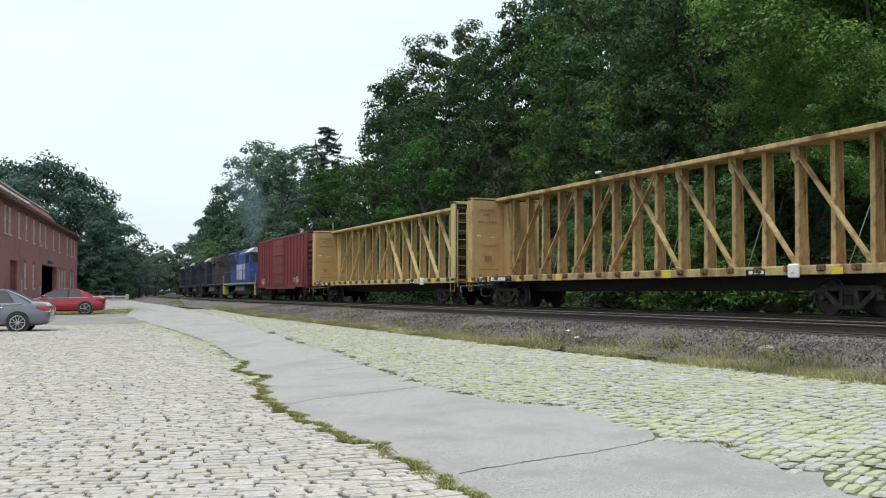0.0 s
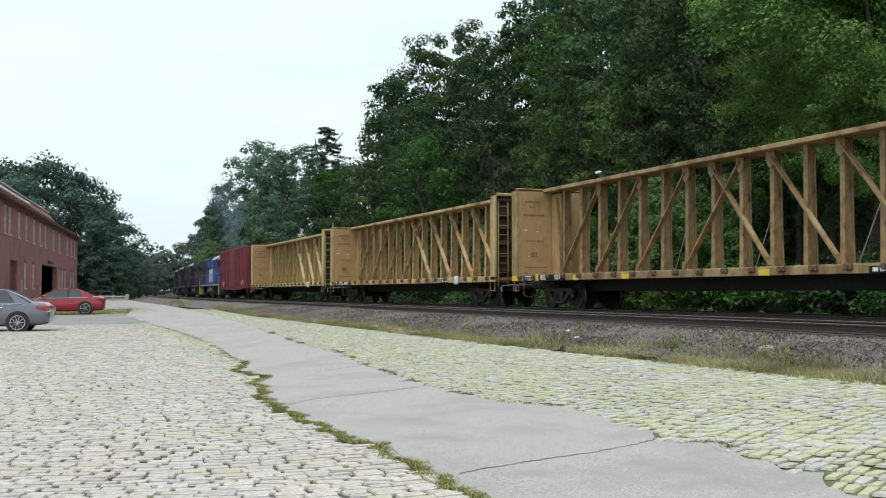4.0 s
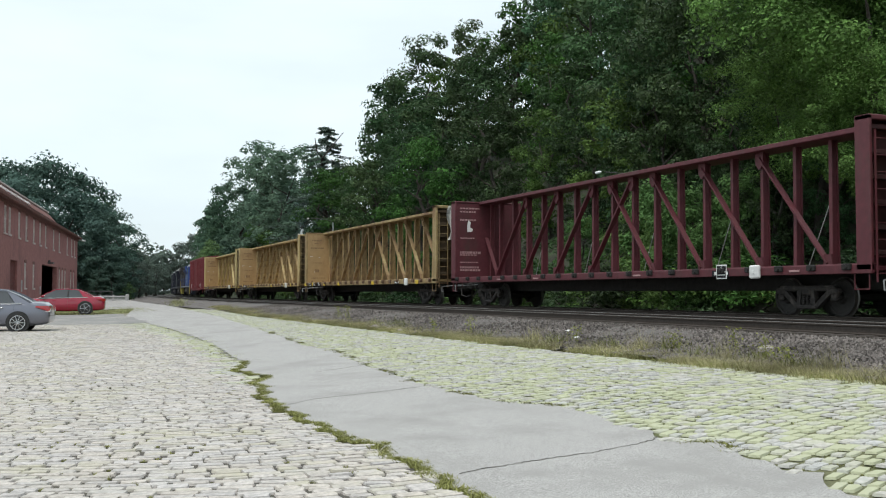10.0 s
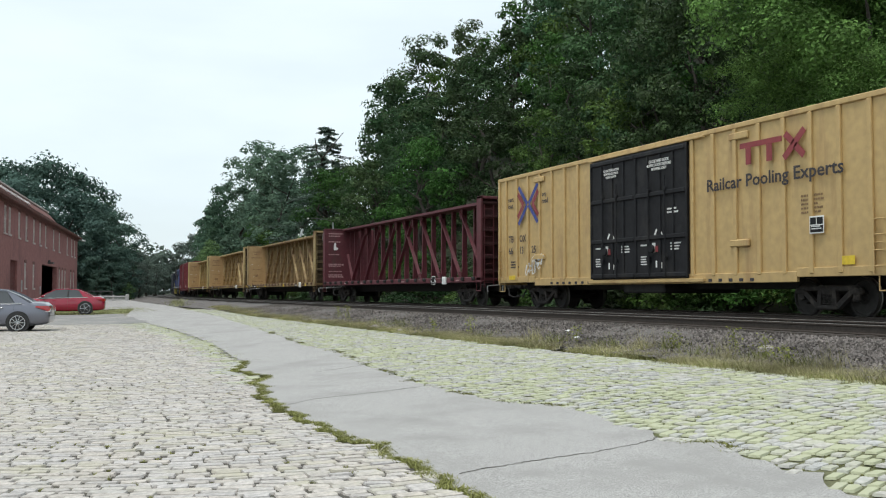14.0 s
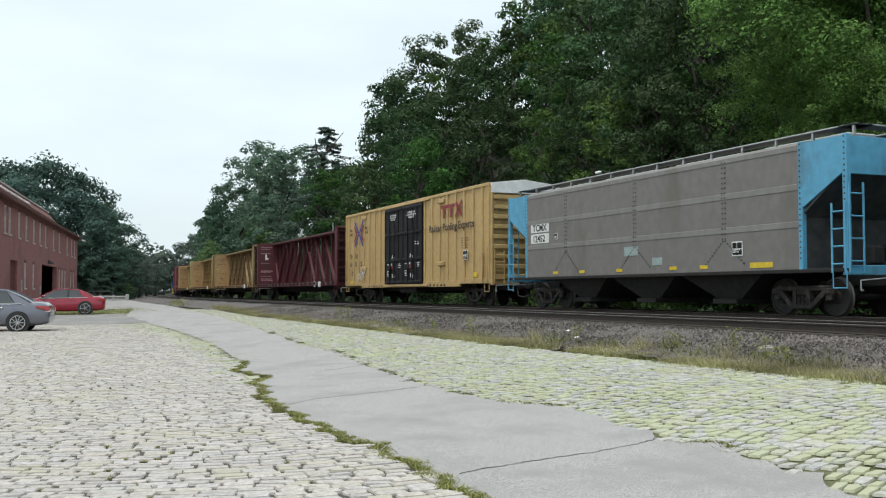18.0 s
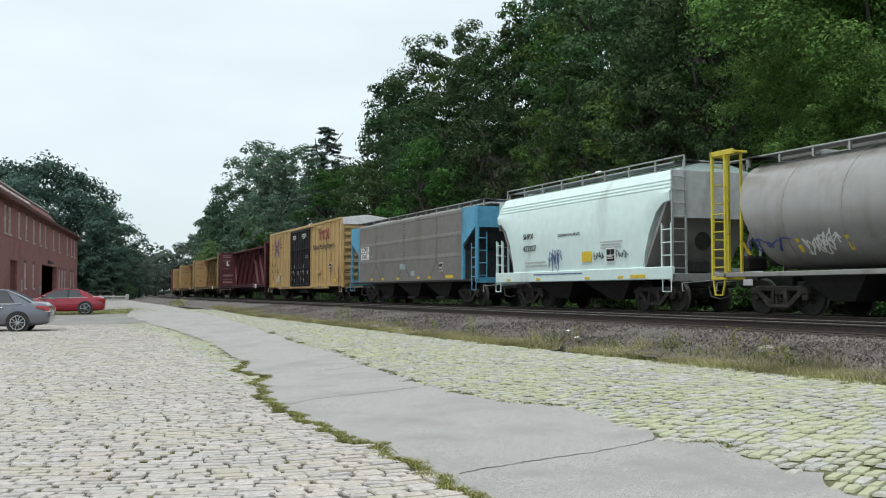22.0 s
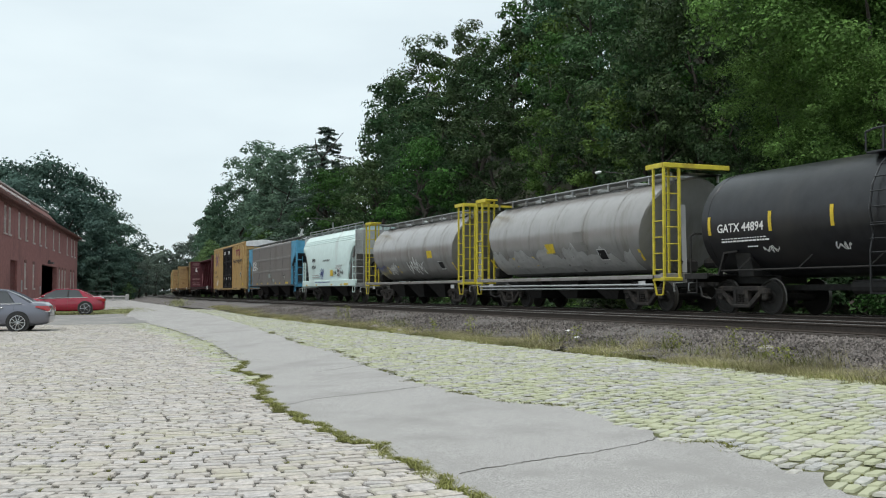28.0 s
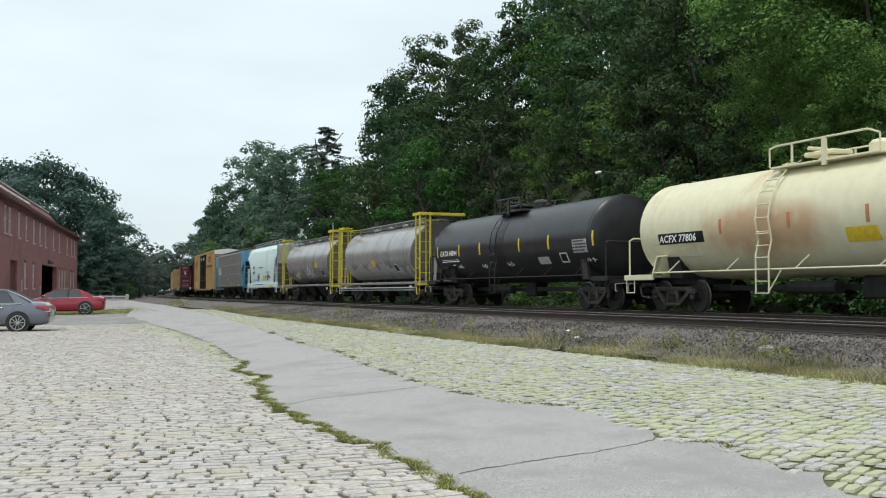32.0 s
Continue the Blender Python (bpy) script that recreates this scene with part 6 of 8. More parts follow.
running_board(gh, GL - 0.1, Z1 + 0.22, GALV, -0.95, 0.95, 0, 14)
for k in range(4):
    y = -GL + 2.6 + k * (2 * GL - 5.2) / 3
    part("hatch", Mesh().box(-0.45, 0.45, y - 1.5, y + 1.5, Z1 + 0.14, Z1 + 0.24, 0.03), GALV, gh)
for words, z in (("TCMX", Z0 + 1.66), ("12452", Z0 + 1.27)):
    plate("name_plate", gh, WHITE, -W - 0.004, GL - 1.85, z, 1.35, 0.34, "white plate with the reporting marks")
    lettering("lettering", words, 0.34, DARK_INK, gh, -W - 0.014, GL - 2.0, z + 0.05, "dark reporting marks", 1.1)
boxed_panel(gh, -W - 0.008, -GL + 4.0, Z0 + 0.45, 0.42, 9)
plate("label_plate", gh, YELLOW_INK, -W - 0.008, -GL + 3.3, Z0 + 0.12, 0.85, 0.14, "yellow reflective strip")
plate("label_plate", gh, PALE_PATCH, -W - 0.006, 0.55, Z0 + 0.62, 0.75, 0.28, "pale turquoise paint patch")
plate("label_plate", gh, PALE_PATCH, -W - 0.006, -0.95, Z0 + 0.30, 0.5, 0.22, "pale turquoise paint patch")
boxed_panel(gh, -W - 0.006, GL - 3.6, Z0 + 1.36, 0.24, 19)
for y in (GL - 3.5, GL - 5.3, -1.8, -3.2, 1.0):
    plate("reflector", gh, YELLOW_INK, -W - 0.008, y, Z0 + 0.14, 0.35, 0.1)

# ---- white hopper
LIGHT_WALL = mat("weathered_pale_grey_paint", (0.40, 0.42, 0.42), 0.6, vary=0.12, scale=4, second=(0.25, 0.24, 0.23), second_amount=0.4, second_scale=1.2, streak=0.3, bump=0.05)
wh, WL = car("covered_hopper", 13.55, 15.84, "pale green-white covered hopper with grey ends", "hopper car", 1.75, "covered hoppers")
W, Z0, Z1 = 1.60, 0.98, 4.25


def white_section(y, cut=0.0):
    return [(-W, y, Z0 + 0.25 + cut), (-W - 0.03, y, Z0 + 1.3 + cut * 0.6), (-W + 0.02, y, Z0 + 2.55), (-W + 0.14, y, Z1 - 0.40), (-W + 0.36, y, Z1 - 0.08), (-0.5, y, Z1 + 0.12), (0.5, y, Z1 + 0.12), (W - 0.36, y, Z1 - 0.08), (W - 0.14, y, Z1 - 0.40), (W - 0.02, y, Z0 + 2.55), (W + 0.03, y, Z0 + 1.3 + cut * 0.6), (W, y, Z0 + 0.25 + cut)]


cutaway = [(WL - 0.12, 2.0), (WL - 0.45, 1.95), (WL - 0.8, 1.70), (WL - 1.15, 1.15), (WL - 1.4, 0.5), (WL - 1.5, 0.0)]
rings = [white_section(-y, c) for y, c in cutaway] + [white_section(y, c) for y, c in reversed(cutaway)]
part("body", Mesh().loft(rings), WHITE_PAINT, wh, smooth=True)
for k in range(3):
    z = Z1 - 0.40 - 0.11 * k
    xs = -W + 0.14 - (0.11 * k) * 0.12 / 0.33
    part("roof_seam", Mesh().box(xs - 0.025, xs + 0.05, -WL + 0.13, WL - 0.13, z - 0.02, z + 0.02, 0.008), WHITE_PAINT, wh)
for s in (-1, 1):
    part("side_sill", Mesh().box(s * (W - 0.08), s * (W + 0.05), -WL, WL, Z0 - 0.03, Z0 + 0.34, 0.02), WHITE_PAINT, wh)
    en = Mesh().loft([[(-W + 0.06, s * (WL - 1.55), Z0 + 0.15), (W - 0.06, s * (WL - 1.55), Z0 + 0.15), (W - 0.06, s * (WL - 0.3), Z0 + 2.25), (-W + 0.06, s * (WL - 0.3), Z0 + 2.25)], [(-W + 0.06, s * (WL - 1.65), Z0 + 0.2), (W - 0.06, s * (WL - 1.65), Z0 + 0.2), (W - 0.06, s * (WL - 0.4), Z0 + 2.3), (-W + 0.06, s * (WL - 0.4), Z0 + 2.3)]])
    part("end_wall", Mesh().box(-W + 0.08, W - 0.08, s * (WL - 0.11), s * (WL - 0.07), Z0 + (1.75 if s < 0 else 2.0), Z1 - 0.12, 0.01), LIGHT_WALL, wh, "pale grey end wall")
    o = part("end", en, CYL_GREY, wh, "grey slope sheet")
    high = Z0 + 1.55 if s > 0 else Z1 - 0.15
    for x, y, z in ((-W + 0.03, WL - 0.04, high), (-W + 0.50, WL - 0.04, high), (W - 0.03, WL - 0.04, high), (-W + 0.03, WL - 0.5, Z0 + 1.55)):
        part("end_post", Mesh().beam((x, s * y, Z0 - 0.1), (x, s * y, z), 0.055, 0.055), WHITE_PAINT if s > 0 else GALV, o)
    part("end_sill", Mesh().box(-W, W, s * (WL - 0.22), s * WL, Z0 - 0.08, Z0 + 0.14, 0.01), WHITE_PAINT if s > 0 else GALV, o)
    ladder(o, (-W + 0.03, s * (WL - 0.02), 0), (1, 0, 0), 0.47, Z0 + 0.1, high, 4 if s > 0 else 8, GALV, 0.016, stiles=False)
    ladder(o, (-W - 0.02, s * (WL - 0.04), 0), (0, -s, 0), 0.46, Z0 + 0.1, Z0 + 1.6, 4, WHITE_PAINT, 0.018)
    stirrup(wh, -W - 0.03, s * WL if s > 0 else -WL + 0.45, WHITE_PAINT, Z0, 0.38)
    part("brake_gear", Mesh().turned([(s * (WL - 0.35), 0.02), (s * (WL - 0.33), 0.28), (s * (WL - 0.30), 0.28), (s * (WL - 0.28), 0.02)], "y", 14, (-0.3, 0, Z0 + 1.1)).box(-0.6, 0.0, s * (WL - 0.8), s * (WL - 0.35), Z0 + 0.15, Z0 + 0.55, 0.05), UNDER, o)
for y in (-1.75, 1.75):
    hp = Mesh()
    hp.loft([[(-1.35, y - 1.5, Z0), (1.35, y - 1.5, Z0), (1.35, y + 1.5, Z0), (-1.35, y + 1.5, Z0)], [(-0.9, y - 0.4, 0.36), (0.9, y - 0.4, 0.36), (0.9, y + 0.4, 0.36), (-0.9, y + 0.4, 0.36)]])
    part("discharge_bay", hp, UNDER, wh, "dark discharge hopper under the body")
running_board(wh, WL - 0.05, Z1 + 0.14, GALV, -0.85, 0.85, 0.16, 9)
lettering("lettering", "SHPX", 0.29, DARK_INK, wh, -W - 0.040, WL - 2.35, Z0 + 1.54, "black reporting marks", 1.15)
lettering("lettering", "432927", 0.29, DARK_INK, wh, -W - 0.045, WL - 2.35, Z0 + 1.10, "black reporting marks", 1.15)
bars("notice", wh, GREY_INK, -W - 0.045, WL - 2.5, Z0 + 0.70, 1.75, 0.24, 2, 60)
for k in range(2):
    scrawl(wh, BLUE_INK, -W - 0.045, WL - 4.25 - 0.25 * k, Z0 + 0.30 + 0.1 * k, 0.75, 0.9, 15 + 6 * k, 0.022, "dark blue scrawl")
bars("notice", wh, BLUE_INK, -W - 0.056, WL - 3.2, Z0 + 0.25, 4.2, 0.09, 1, 61, "faded blue painted line of words")
lettering("lettering", "SODIUM CHLORATE", 0.13, DARK_INK, wh, -W - 0.040, WL - 4.95, Z0 + 1.52, "small black words", 1.25)
bars("notice", wh, GREY_INK, -W - 0.045, WL - 7.75, Z0 + 1.22, 1.3, 0.27, 3, 63)
plate("label_plate", wh, YELLOW_INK, -W - 0.045, WL - 6.60, Z0 + 0.60, 0.6, 0.34, "orange placard")
boxed_panel(wh, -W - 0.045, WL - 8.1, Z0 + 0.55, 0.5, 64)
scrawl(wh, DARK_INK, -W - 0.045, WL - 7.35, Z0 + 0.62, 0.6, 0.3, 16, 0.025)
scrawl(wh, DARK_INK, -W - 0.045, WL - 8.7, Z0 + 0.62, 0.6, 0.3, 17, 0.025)
for y in (WL - 1.0, WL - 3.4, -1.0, -3.0):
    plate("reflector", wh, YELLOW_INK, -W - 0.056, y, Z0 + 0.02, 0.3, 0.08)
plate("reflector", wh, YELLOW_INK, -W - 0.056, -WL + 2.1, Z0 + 0.02, 0.8, 0.11, "long yellow reflector")

# ---- round-sided grey hoppers with yellow end frames


def round_hopper(tau0, tau1, label, seed):
    e, L = car("covered_hopper", tau0, tau1, label, "hopper car", 1.95, "covered hoppers")
    R, ZC, Z0 = 1.60, 2.57, 1.05
    ring_xz = []
    for k in range(28):
        a = -math.pi / 2 + (k + 0.5) * math.tau / 28
        x, z = R * math.cos(a), ZC + 1.50 * math.sin(a)
        ring_xz.append((x, max(z, Z0 + 0.12)))
    B = L - 0.75
    def sloped(side, y, k):
        """A section near an end; the end leans in towards the bottom."""
        return [(x * k, side * (y - 1.15 * (1 - (z - Z0) / 3.0)), ZC + (z - ZC) * k) for x, z in ring_xz]
    rings = [sloped(-1, B + 0.10, 0.96), sloped(-1, B + 0.06, 1.0), sloped(1, B + 0.06, 1.0), sloped(1, B + 0.10, 0.96)]
    part("body", Mesh().loft(rings), CYL_GREY, e, "round-sided dusty grey body", True)

    def skin(z):
        return -R * math.sqrt(max(0.0, 1 - ((z - ZC) / 1.50) ** 2)) - 0.004
    for k in range(1, 6):
        seam = Mesh()
        y = -B + 2 * B * k / 6
        for a0 in range(6, 26):
            a = math.pi / 2 + 0.25 + (a0 - 6) * 0.105
            b = a + 0.105
            p, q = (R + 0.003, 1.503)
            seam.loft([[(p * math.cos(t), yy, ZC + q * math.sin(t)) for yy in (y - 0.025, y + 0.025)] + [(0.985 * p * math.cos(t), yy, ZC + 0.985 * q * math.sin(t)) for yy in (y + 0.025, y - 0.025)] for t in (a, b)], caps=False)
        part("weld_seam", seam, CYL_GREY, e)
    for s in (-1, 1):
        part("side_sill", Mesh().box(s * (R - 0.14), s * (R + 0.01), -L + 0.15, L - 0.15, Z0 - 0.08, Z0 + 0.04, 0.015), CYL_GREY, e)
        # yellow end frame: two corner posts, ladders, top platform
        fr = Mesh()
        for x in (-R + 0.02, -R + 0.55):
            fr.beam((x, s * (L - 0.03), Z0 - 0.1), (x, s * (L - 0.03), 4.30), 0.07, 0.07)
        for x in (-R + 0.02, -R + 0.55):
            fr.beam((x, s * (L - 0.55), Z0 - 0.1), (x, s * (L - 0.55), 4.30), 0.06, 0.06)
        far = 0.75 if s < 0 else -R + 0.62
        fr.box(-R - 0.02, far, s * (L + 0.03), s * (L - 0.05), 4.22, 4.36, 0.01).box(-R - 0.02, -R + 0.06, s * L, s * (L - 0.9), 4.22, 4.36, 0.01)
        fr.box(-R, far, s * (L - 0.1), s * (L - 0.75), 4.30, 4.35, 0.01)
        fr.box(-R - 0.01, -R + 0.62, s * (L + 0.03), s * (L - 0.6), Z0 - 0.14, Z0 - 0.04, 0.01)
        o = part("end_frame", fr, SAFETY_YELLOW, e, "bright yellow end frame")
        ladder(o, (-R + 0.02, s * (L - 0.03), 0), (1, 0, 0), 0.53, Z0 + 0.2, 4.2, 6, SAFETY_YELLOW, 0.018, stiles=False)
        ladder(o, (-R + 0.02, s * (L - 0.03), 0), (0, -s, 0), 0.52, Z0 - 0.05, 2.9, 4, SAFETY_YELLOW, 0.018, stiles=False)
        part("step", Mesh().beam((-R + 0.02, s * (L - 0.03), Z0 - 0.1), (-R + 0.02, s * (L - 0.12), Z0 - 0.55), 0.05, 0.03).beam((-R + 0.02, s * (L - 0.55), Z0 - 0.1), (-R + 0.02, s * (L - 0.42), Z0 - 0.55), 0.05, 0.03).beam((-R + 0.02, s * (L - 0.12), Z0 - 0.55), (-R + 0.02, s * (L - 0.42), Z0 - 0.55), 0.05, 0.03), SAFETY_YELLOW, o)
        for bx in (-0.75, 0.75):
            part("end_brace", Mesh().beam((bx * 0.6, s * (B + 0.08), 3.2), (bx, s * (L - 0.2), Z0 + 0.1), 0.14, 0.10), CYL_GREY, e)
        part("end_sill", Mesh().box(-R, R, s * (L - 0.25), s * (L - 0.05), Z0 - 0.16, Z0 + 0.08, 0.015), CYL_GREY, e)
        part("brake_valve", Mesh().box(-0.9, -0.2, s * (L - 0.6), s * (L - 0.25), Z0 + 0.1, Z0 + 0.5, 0.06), UNDER, e)
        part("air_reservoir", Mesh().turned([(s * (L - 0.6), 0.16), (s * (L - 0.1), 0.16)], "y", 10, (0.4, 0, Z0 + 0.4)), UNDER, e)
        plate("sill_plate", e, GREY_INK, -R - 0.025, s * (L - 1.3), Z0 - 0.30, 0.36, 0.16, "pale jacking pad")
    for k in range(3):
        hp = Mesh()
        y = (k - 1) * 2.6
        hp.loft([[(-1.3, y - 1.15, Z0), (1.3, y - 1.15, Z0), (1.3, y + 1.15, Z0), (-1.3, y + 1.15, Z0)], [(-0.9, y - 0.35, 0.36), (0.9, y - 0.35, 0.36), (0.9, y + 0.35, 0.36), (-0.9, y + 0.35, 0.36)]])
        # The dark colour paints in the shade below; the bay itself is grey.
        part("discharge_bay", hp, UNDER, e, "discharge hopper under the body, coloured dark for shade")
    running_board(e, L - 0.55, 4.14, GALV, -0.62, 0.62, 0, 11)
    for k in range(5):
        y = -B + 1.2 + k * (2 * B - 2.4) / 4
        part("hatch", Mesh().box(-0.3, 0.3, y - 0.75, y + 0.75, 4.04, 4.18, 0.03), GALV, e)

    def on_skin(name, y, z, w, h, m, lab=""):
        mm = Mesh().loft([[(skin(z) - d, y, z), (skin(z) - d, y - w, z), (skin(z + h) - d, y - w, z + h), (skin(z + h) - d, y, z + h)] for d in (0.008, 0.0)])
        return part(name, mm, m, e, lab)
    on_skin("placard", -2.3 if seed == 1 else 0.75, 2.15 if seed == 1 else 1.95, 0.6, 0.33, YELLOW_INK, "yellow placard")
    p = on_skin("data_panel", -3.4 if seed == 1 else -2.6, 1.62, 0.5, 0.36, WHITE, "white-framed data panel")
    mm = Mesh().loft([[(skin(z) - d, (-3.4 if seed == 1 else -2.6) - a, z) for a, z in ((0.035, 1.65), (0.465, 1.65), (0.465, 1.95), (0.035, 1.95))] for d in (0.014, 0.004)])
    part("panel_field", mm, BLACK, p)
    for y in (B - 0.25, B - 2.2, B - 3.8, -B + 0.9):
        on_skin("reflector", y, 1.55, 0.12, 0.34, YELLOW_INK)
    if seed == 1:
        for k in range(3):
            scrawl(e, WHITE, 0, B - 2.4 - 0.25 * k, 1.42 + 0.1 * k, 0.8, 0.5, 31 + 7 * k, 0.03, "white graffiti tag", skin)
            scrawl(e, WHITE, 0, 0.6 - 0.5 * k, 1.42 + 0.12 * (k % 2), 1.1, 0.75, 32 + 5 * k, 0.04, "white graffiti tag", skin)
        scrawl(e, BLUE_INK, 0, B - 0.5, 1.6, 1.4, 0.4, 33, 0.04, "faded blue graffiti", skin)
    else:
        on_skin("label_plate", -1.3, 2.25, 0.6, 0.35, LIGHT_BAND, "pale sticker")
        on_skin("label_plate", -1.35, 1.95, 0.7, 0.2, LIGHT_BAND, "pale sticker")
        rr = random.Random(44)
        band, cols = [], 60
        for k in range(cols):
            y = B - 0.6 - (2 * B - 1.9) * k / (cols - 1)
            top = 2.0 + 0.16 * math.sin(k * 0.55) + 0.10 * math.sin(k * 1.7) + rr.uniform(-0.07, 0.07) - (0.2 if k > 44 else 0)
            zs = [1.28 + (top - 1.28) * j / 4 for j in range(5)]
            band.append([(skin(z) - 0.003, y, z) for z in zs] + [(skin(z) + 0.01, y, z) for z in reversed(zs)])
        part("paint_patch", Mesh().loft(band), PATCH_GREY, e, "patch of lighter paint over graffiti")
        pp = Mesh().rod((-R - 0.06, -L + 0.5, Z0 - 0.25), (-R - 0.06, L - 0.5, Z0 - 0.25), 0.035, 8).rod((-R - 0.06, -L + 0.5, Z0 - 0.36), (-R - 0.06, L - 0.5, Z0 - 0.36), 0.025, 8)
        part("pipe", pp, GALV, e, "pale pipe along the sill")
    return e


round_hopper(16.19, 18.79, "dusty grey round-sided hopper with yellow ladders and graffiti", 1)
round_hopper(19.05, 21.64, "dusty grey round-sided hopper with yellow ladders", 2)

# ---- tank cars


def tank_car(tau0, tau1, label, paint, cream, tank_in):
    e, L = car("tank_car", tau0, tau1, label, "tank car", 1.75, "tank cars")
    R, ZC = 1.47, 2.42
    T = L - tank_in
    B = L - tank_in - (0.0 if cream else 0.62)
    head = [(0, 0.05), (0.02, 0.5), (0.055, 0.9), (0.11, 1.22), (0.18, 1.39), (0.27, R)]
    prof = [(-B + a, b) for a, b in head] + [(T + (0.35 if cream else 0.0) - a, b) for a, b in reversed(head)]
    part("tank", Mesh().turned(prof, "y", 48, (0, 0, ZC)), stained(CREAM.copy(), L - 6.2, 2.15, 3.0, 0.95, (0.42, 0.20, 0.085)) if cream else paint, e, "rust-stained tank" if cream else "", True)
    for y in (-B + 0.45, 0.1, T - 0.5) if not cream else (-T + 0.5, T - 0.5):
        part("weld_seam", Mesh().turned([(y - 0.05, R + 0.004), (y - 0.04, R + 0.012), (y + 0.04, R + 0.012), (y + 0.05, R + 0.004)], "y", 48, (0, 0, ZC), False), paint, e, "", True)

    def skin(z):
        return -math.sqrt(max(0.0, R * R - (z - ZC) ** 2)) - 0.006
    for s in (-1, 1):
        m = Mesh().box(-0.45, 0.45, s * (L - 2.6), s * (L - 0.05), 0.80, 1.08, 0.02).box(-1.5, 1.5, s * (L - 0.3), s * L, 0.86, 1.02, 0.02)
        m.loft([[(-1.1, s * (L - 2.35), 1.0), (1.1, s * (L - 2.35), 1.0), (1.25, s * (L - 2.35), 1.75), (-1.25, s * (L - 2.35), 1.75)], [(-1.1, s * (L - 1.75), 1.0), (1.1, s * (L - 1.75), 1.0), (1.25, s * (L - 1.75), 1.75), (-1.25, s * (L - 1.75), 1.75)]])
        part("stub_sill", m, UNDER, e)
        pf = Mesh().box(-1.55, 1.55, s * (L - 0.95), s * L, 1.02, 1.08, 0.01).box(-1.58, -1.50, s * (L - 1.5 if cream else L - 1.0), s * L, 0.94, 1.10, 0.01)
        part("end_platform", pf, paint if cream else UNDER, e)
        hr = Mesh().pipe([(-1.5, s * (L - 0.2), 1.08), (-1.5, s * (L - 0.2), 2.15), (-1.42, s * (L - 0.28), 2.22), (-0.2, s * (L - 0.28), 2.22), (0.2, s * (L - 0.28), 2.22), (1.42, s * (L - 0.28), 2.22), (1.5, s * (L - 0.2), 2.15), (1.5, s * (L - 0.2), 1.08)], 0.028, 8)
        part("end_handrail", hr, paint if cream else UNDER, e)
        part("end_brace", Mesh().beam((-1.5, s * (L - 1.45), 1.02), (-1.45, s * (L - 1.65), 1.62), 0.16, 0.05).beam((-1.5, s * (L - 1.65), 1.62), (-1.3, s * (L - 1.95), 1.66), 0.16, 0.05), paint if cream else UNDER, e)
        stirrup(e, -1.56, s * (L - 0.12) if s > 0 else -L + 0.55, paint if cream else UNDER, 0.98, 0.42)
    sr = Mesh().pipe([(-1.52, -L + 1.5, 1.15), (-1.52, L - 1.5, 1.15)], 0.024, 8)
    for k in range(6):
        y = -L + 2.2 + k * (2 * L - 4.4) / 5
        sr.beam((-1.52, y, 1.15), (-1.30, y - 0.25, 1.48), 0.05, 0.03)
    part("side_rail", sr, paint if cream else UNDER, e)
    part("underframe", Mesh().box(-0.2, 0.2, -L + 2.5, L - 2.5, 0.62, 0.78, 0.02).turned([(-0.8, 0.17), (0.8, 0.17)], "y", 12, (-0.6, 1.6, 0.7)).box(-0.3, 0.3, -0.4, 0.4, 0.42, 0.98, 0.05), UNDER, e)
    # ladder up the side to the top platform
    yl = (L - 6.3) if cream else 0.75
    way = []
    for side in (-0.24, 0.24):
        pts = [(-1.60, yl + side, 0.55), (-1.60, yl + side, 1.5)] + [(-(R + 0.13) * math.cos(a), yl + side, ZC + (R + 0.13) * math.sin(a)) for a in (-0.35, 0.0, 0.35, 0.7, 1.0, 1.25)]
        way.append([[(p[0] + 0.026 * math.cos(q * math.tau / 6), p[1] + 0.026 * math.sin(q * math.tau / 6), p[2] + 0.012 * math.cos(q * math.tau / 6)) for q in range(6)] for p in pts])
    ld = part("ladder", Mesh().loft(way[0]), paint, e, "side ladder up to the top platform")
    part("stile", Mesh().loft(way[1]), paint, ld)
    rung = Mesh().rod((0, -0.24, 0), (0, 0.24, 0), 0.016, 6).data("rung", paint)
    for k in range(6):
        part("rung", rung, None, ld, at=(-1.60, yl, 0.55 + k * 0.3))
    for k in range(7):
        a = -0.2 + k * 0.22
        part("rung", rung, None, ld, at=(-(R + 0.13) * math.cos(a), yl, ZC + (R + 0.13) * math.sin(a)))
    part("ladder_brace", Mesh().beam((-1.60, yl - 0.24, 0.58), (-1.52, yl - 0.62, 1.15), 0.04, 0.03), paint, ld)
    # top platform with railing and valves
    yt = yl - 1.5 if cream else yl - 0.3
    span = 1.8 if cream else 1.15
    tp = Mesh().box(-1.05, -0.45, yt - span, yt + span, ZC + R - 0.16, ZC + R - 0.11, 0.01).box(0.45, 1.05, yt - span, yt + span, ZC + R - 0.16, ZC + R - 0.11, 0.01)
    part("top_platform", tp, paint, e)
    rl = Mesh()
    zt = ZC + R - 0.11
    hgt = 0.52 if cream else 0.5
    for x in (-1.05, 1.05):
        rl.pipe([(x, yt + span, zt), (x, yt + span, zt + hgt * 0.9), (x, yt + span - 0.25, zt + hgt), (x, yt - 0.2, zt + hgt), (x, yt - span + 0.35, zt + hgt), (x, yt - span, zt + hgt * 0.75), (x, yt - span, zt)], 0.025, 6)
        rl.beam((x, yt - 0.1, zt - 0.15), (x, yt - 0.1, zt + hgt), 0.14, 0.06)
        rl.beam((x, yt + span * 0.55, zt), (x, yt + span * 0.55, zt + hgt), 0.05, 0.04)
    part("top_railing", rl, paint, e)
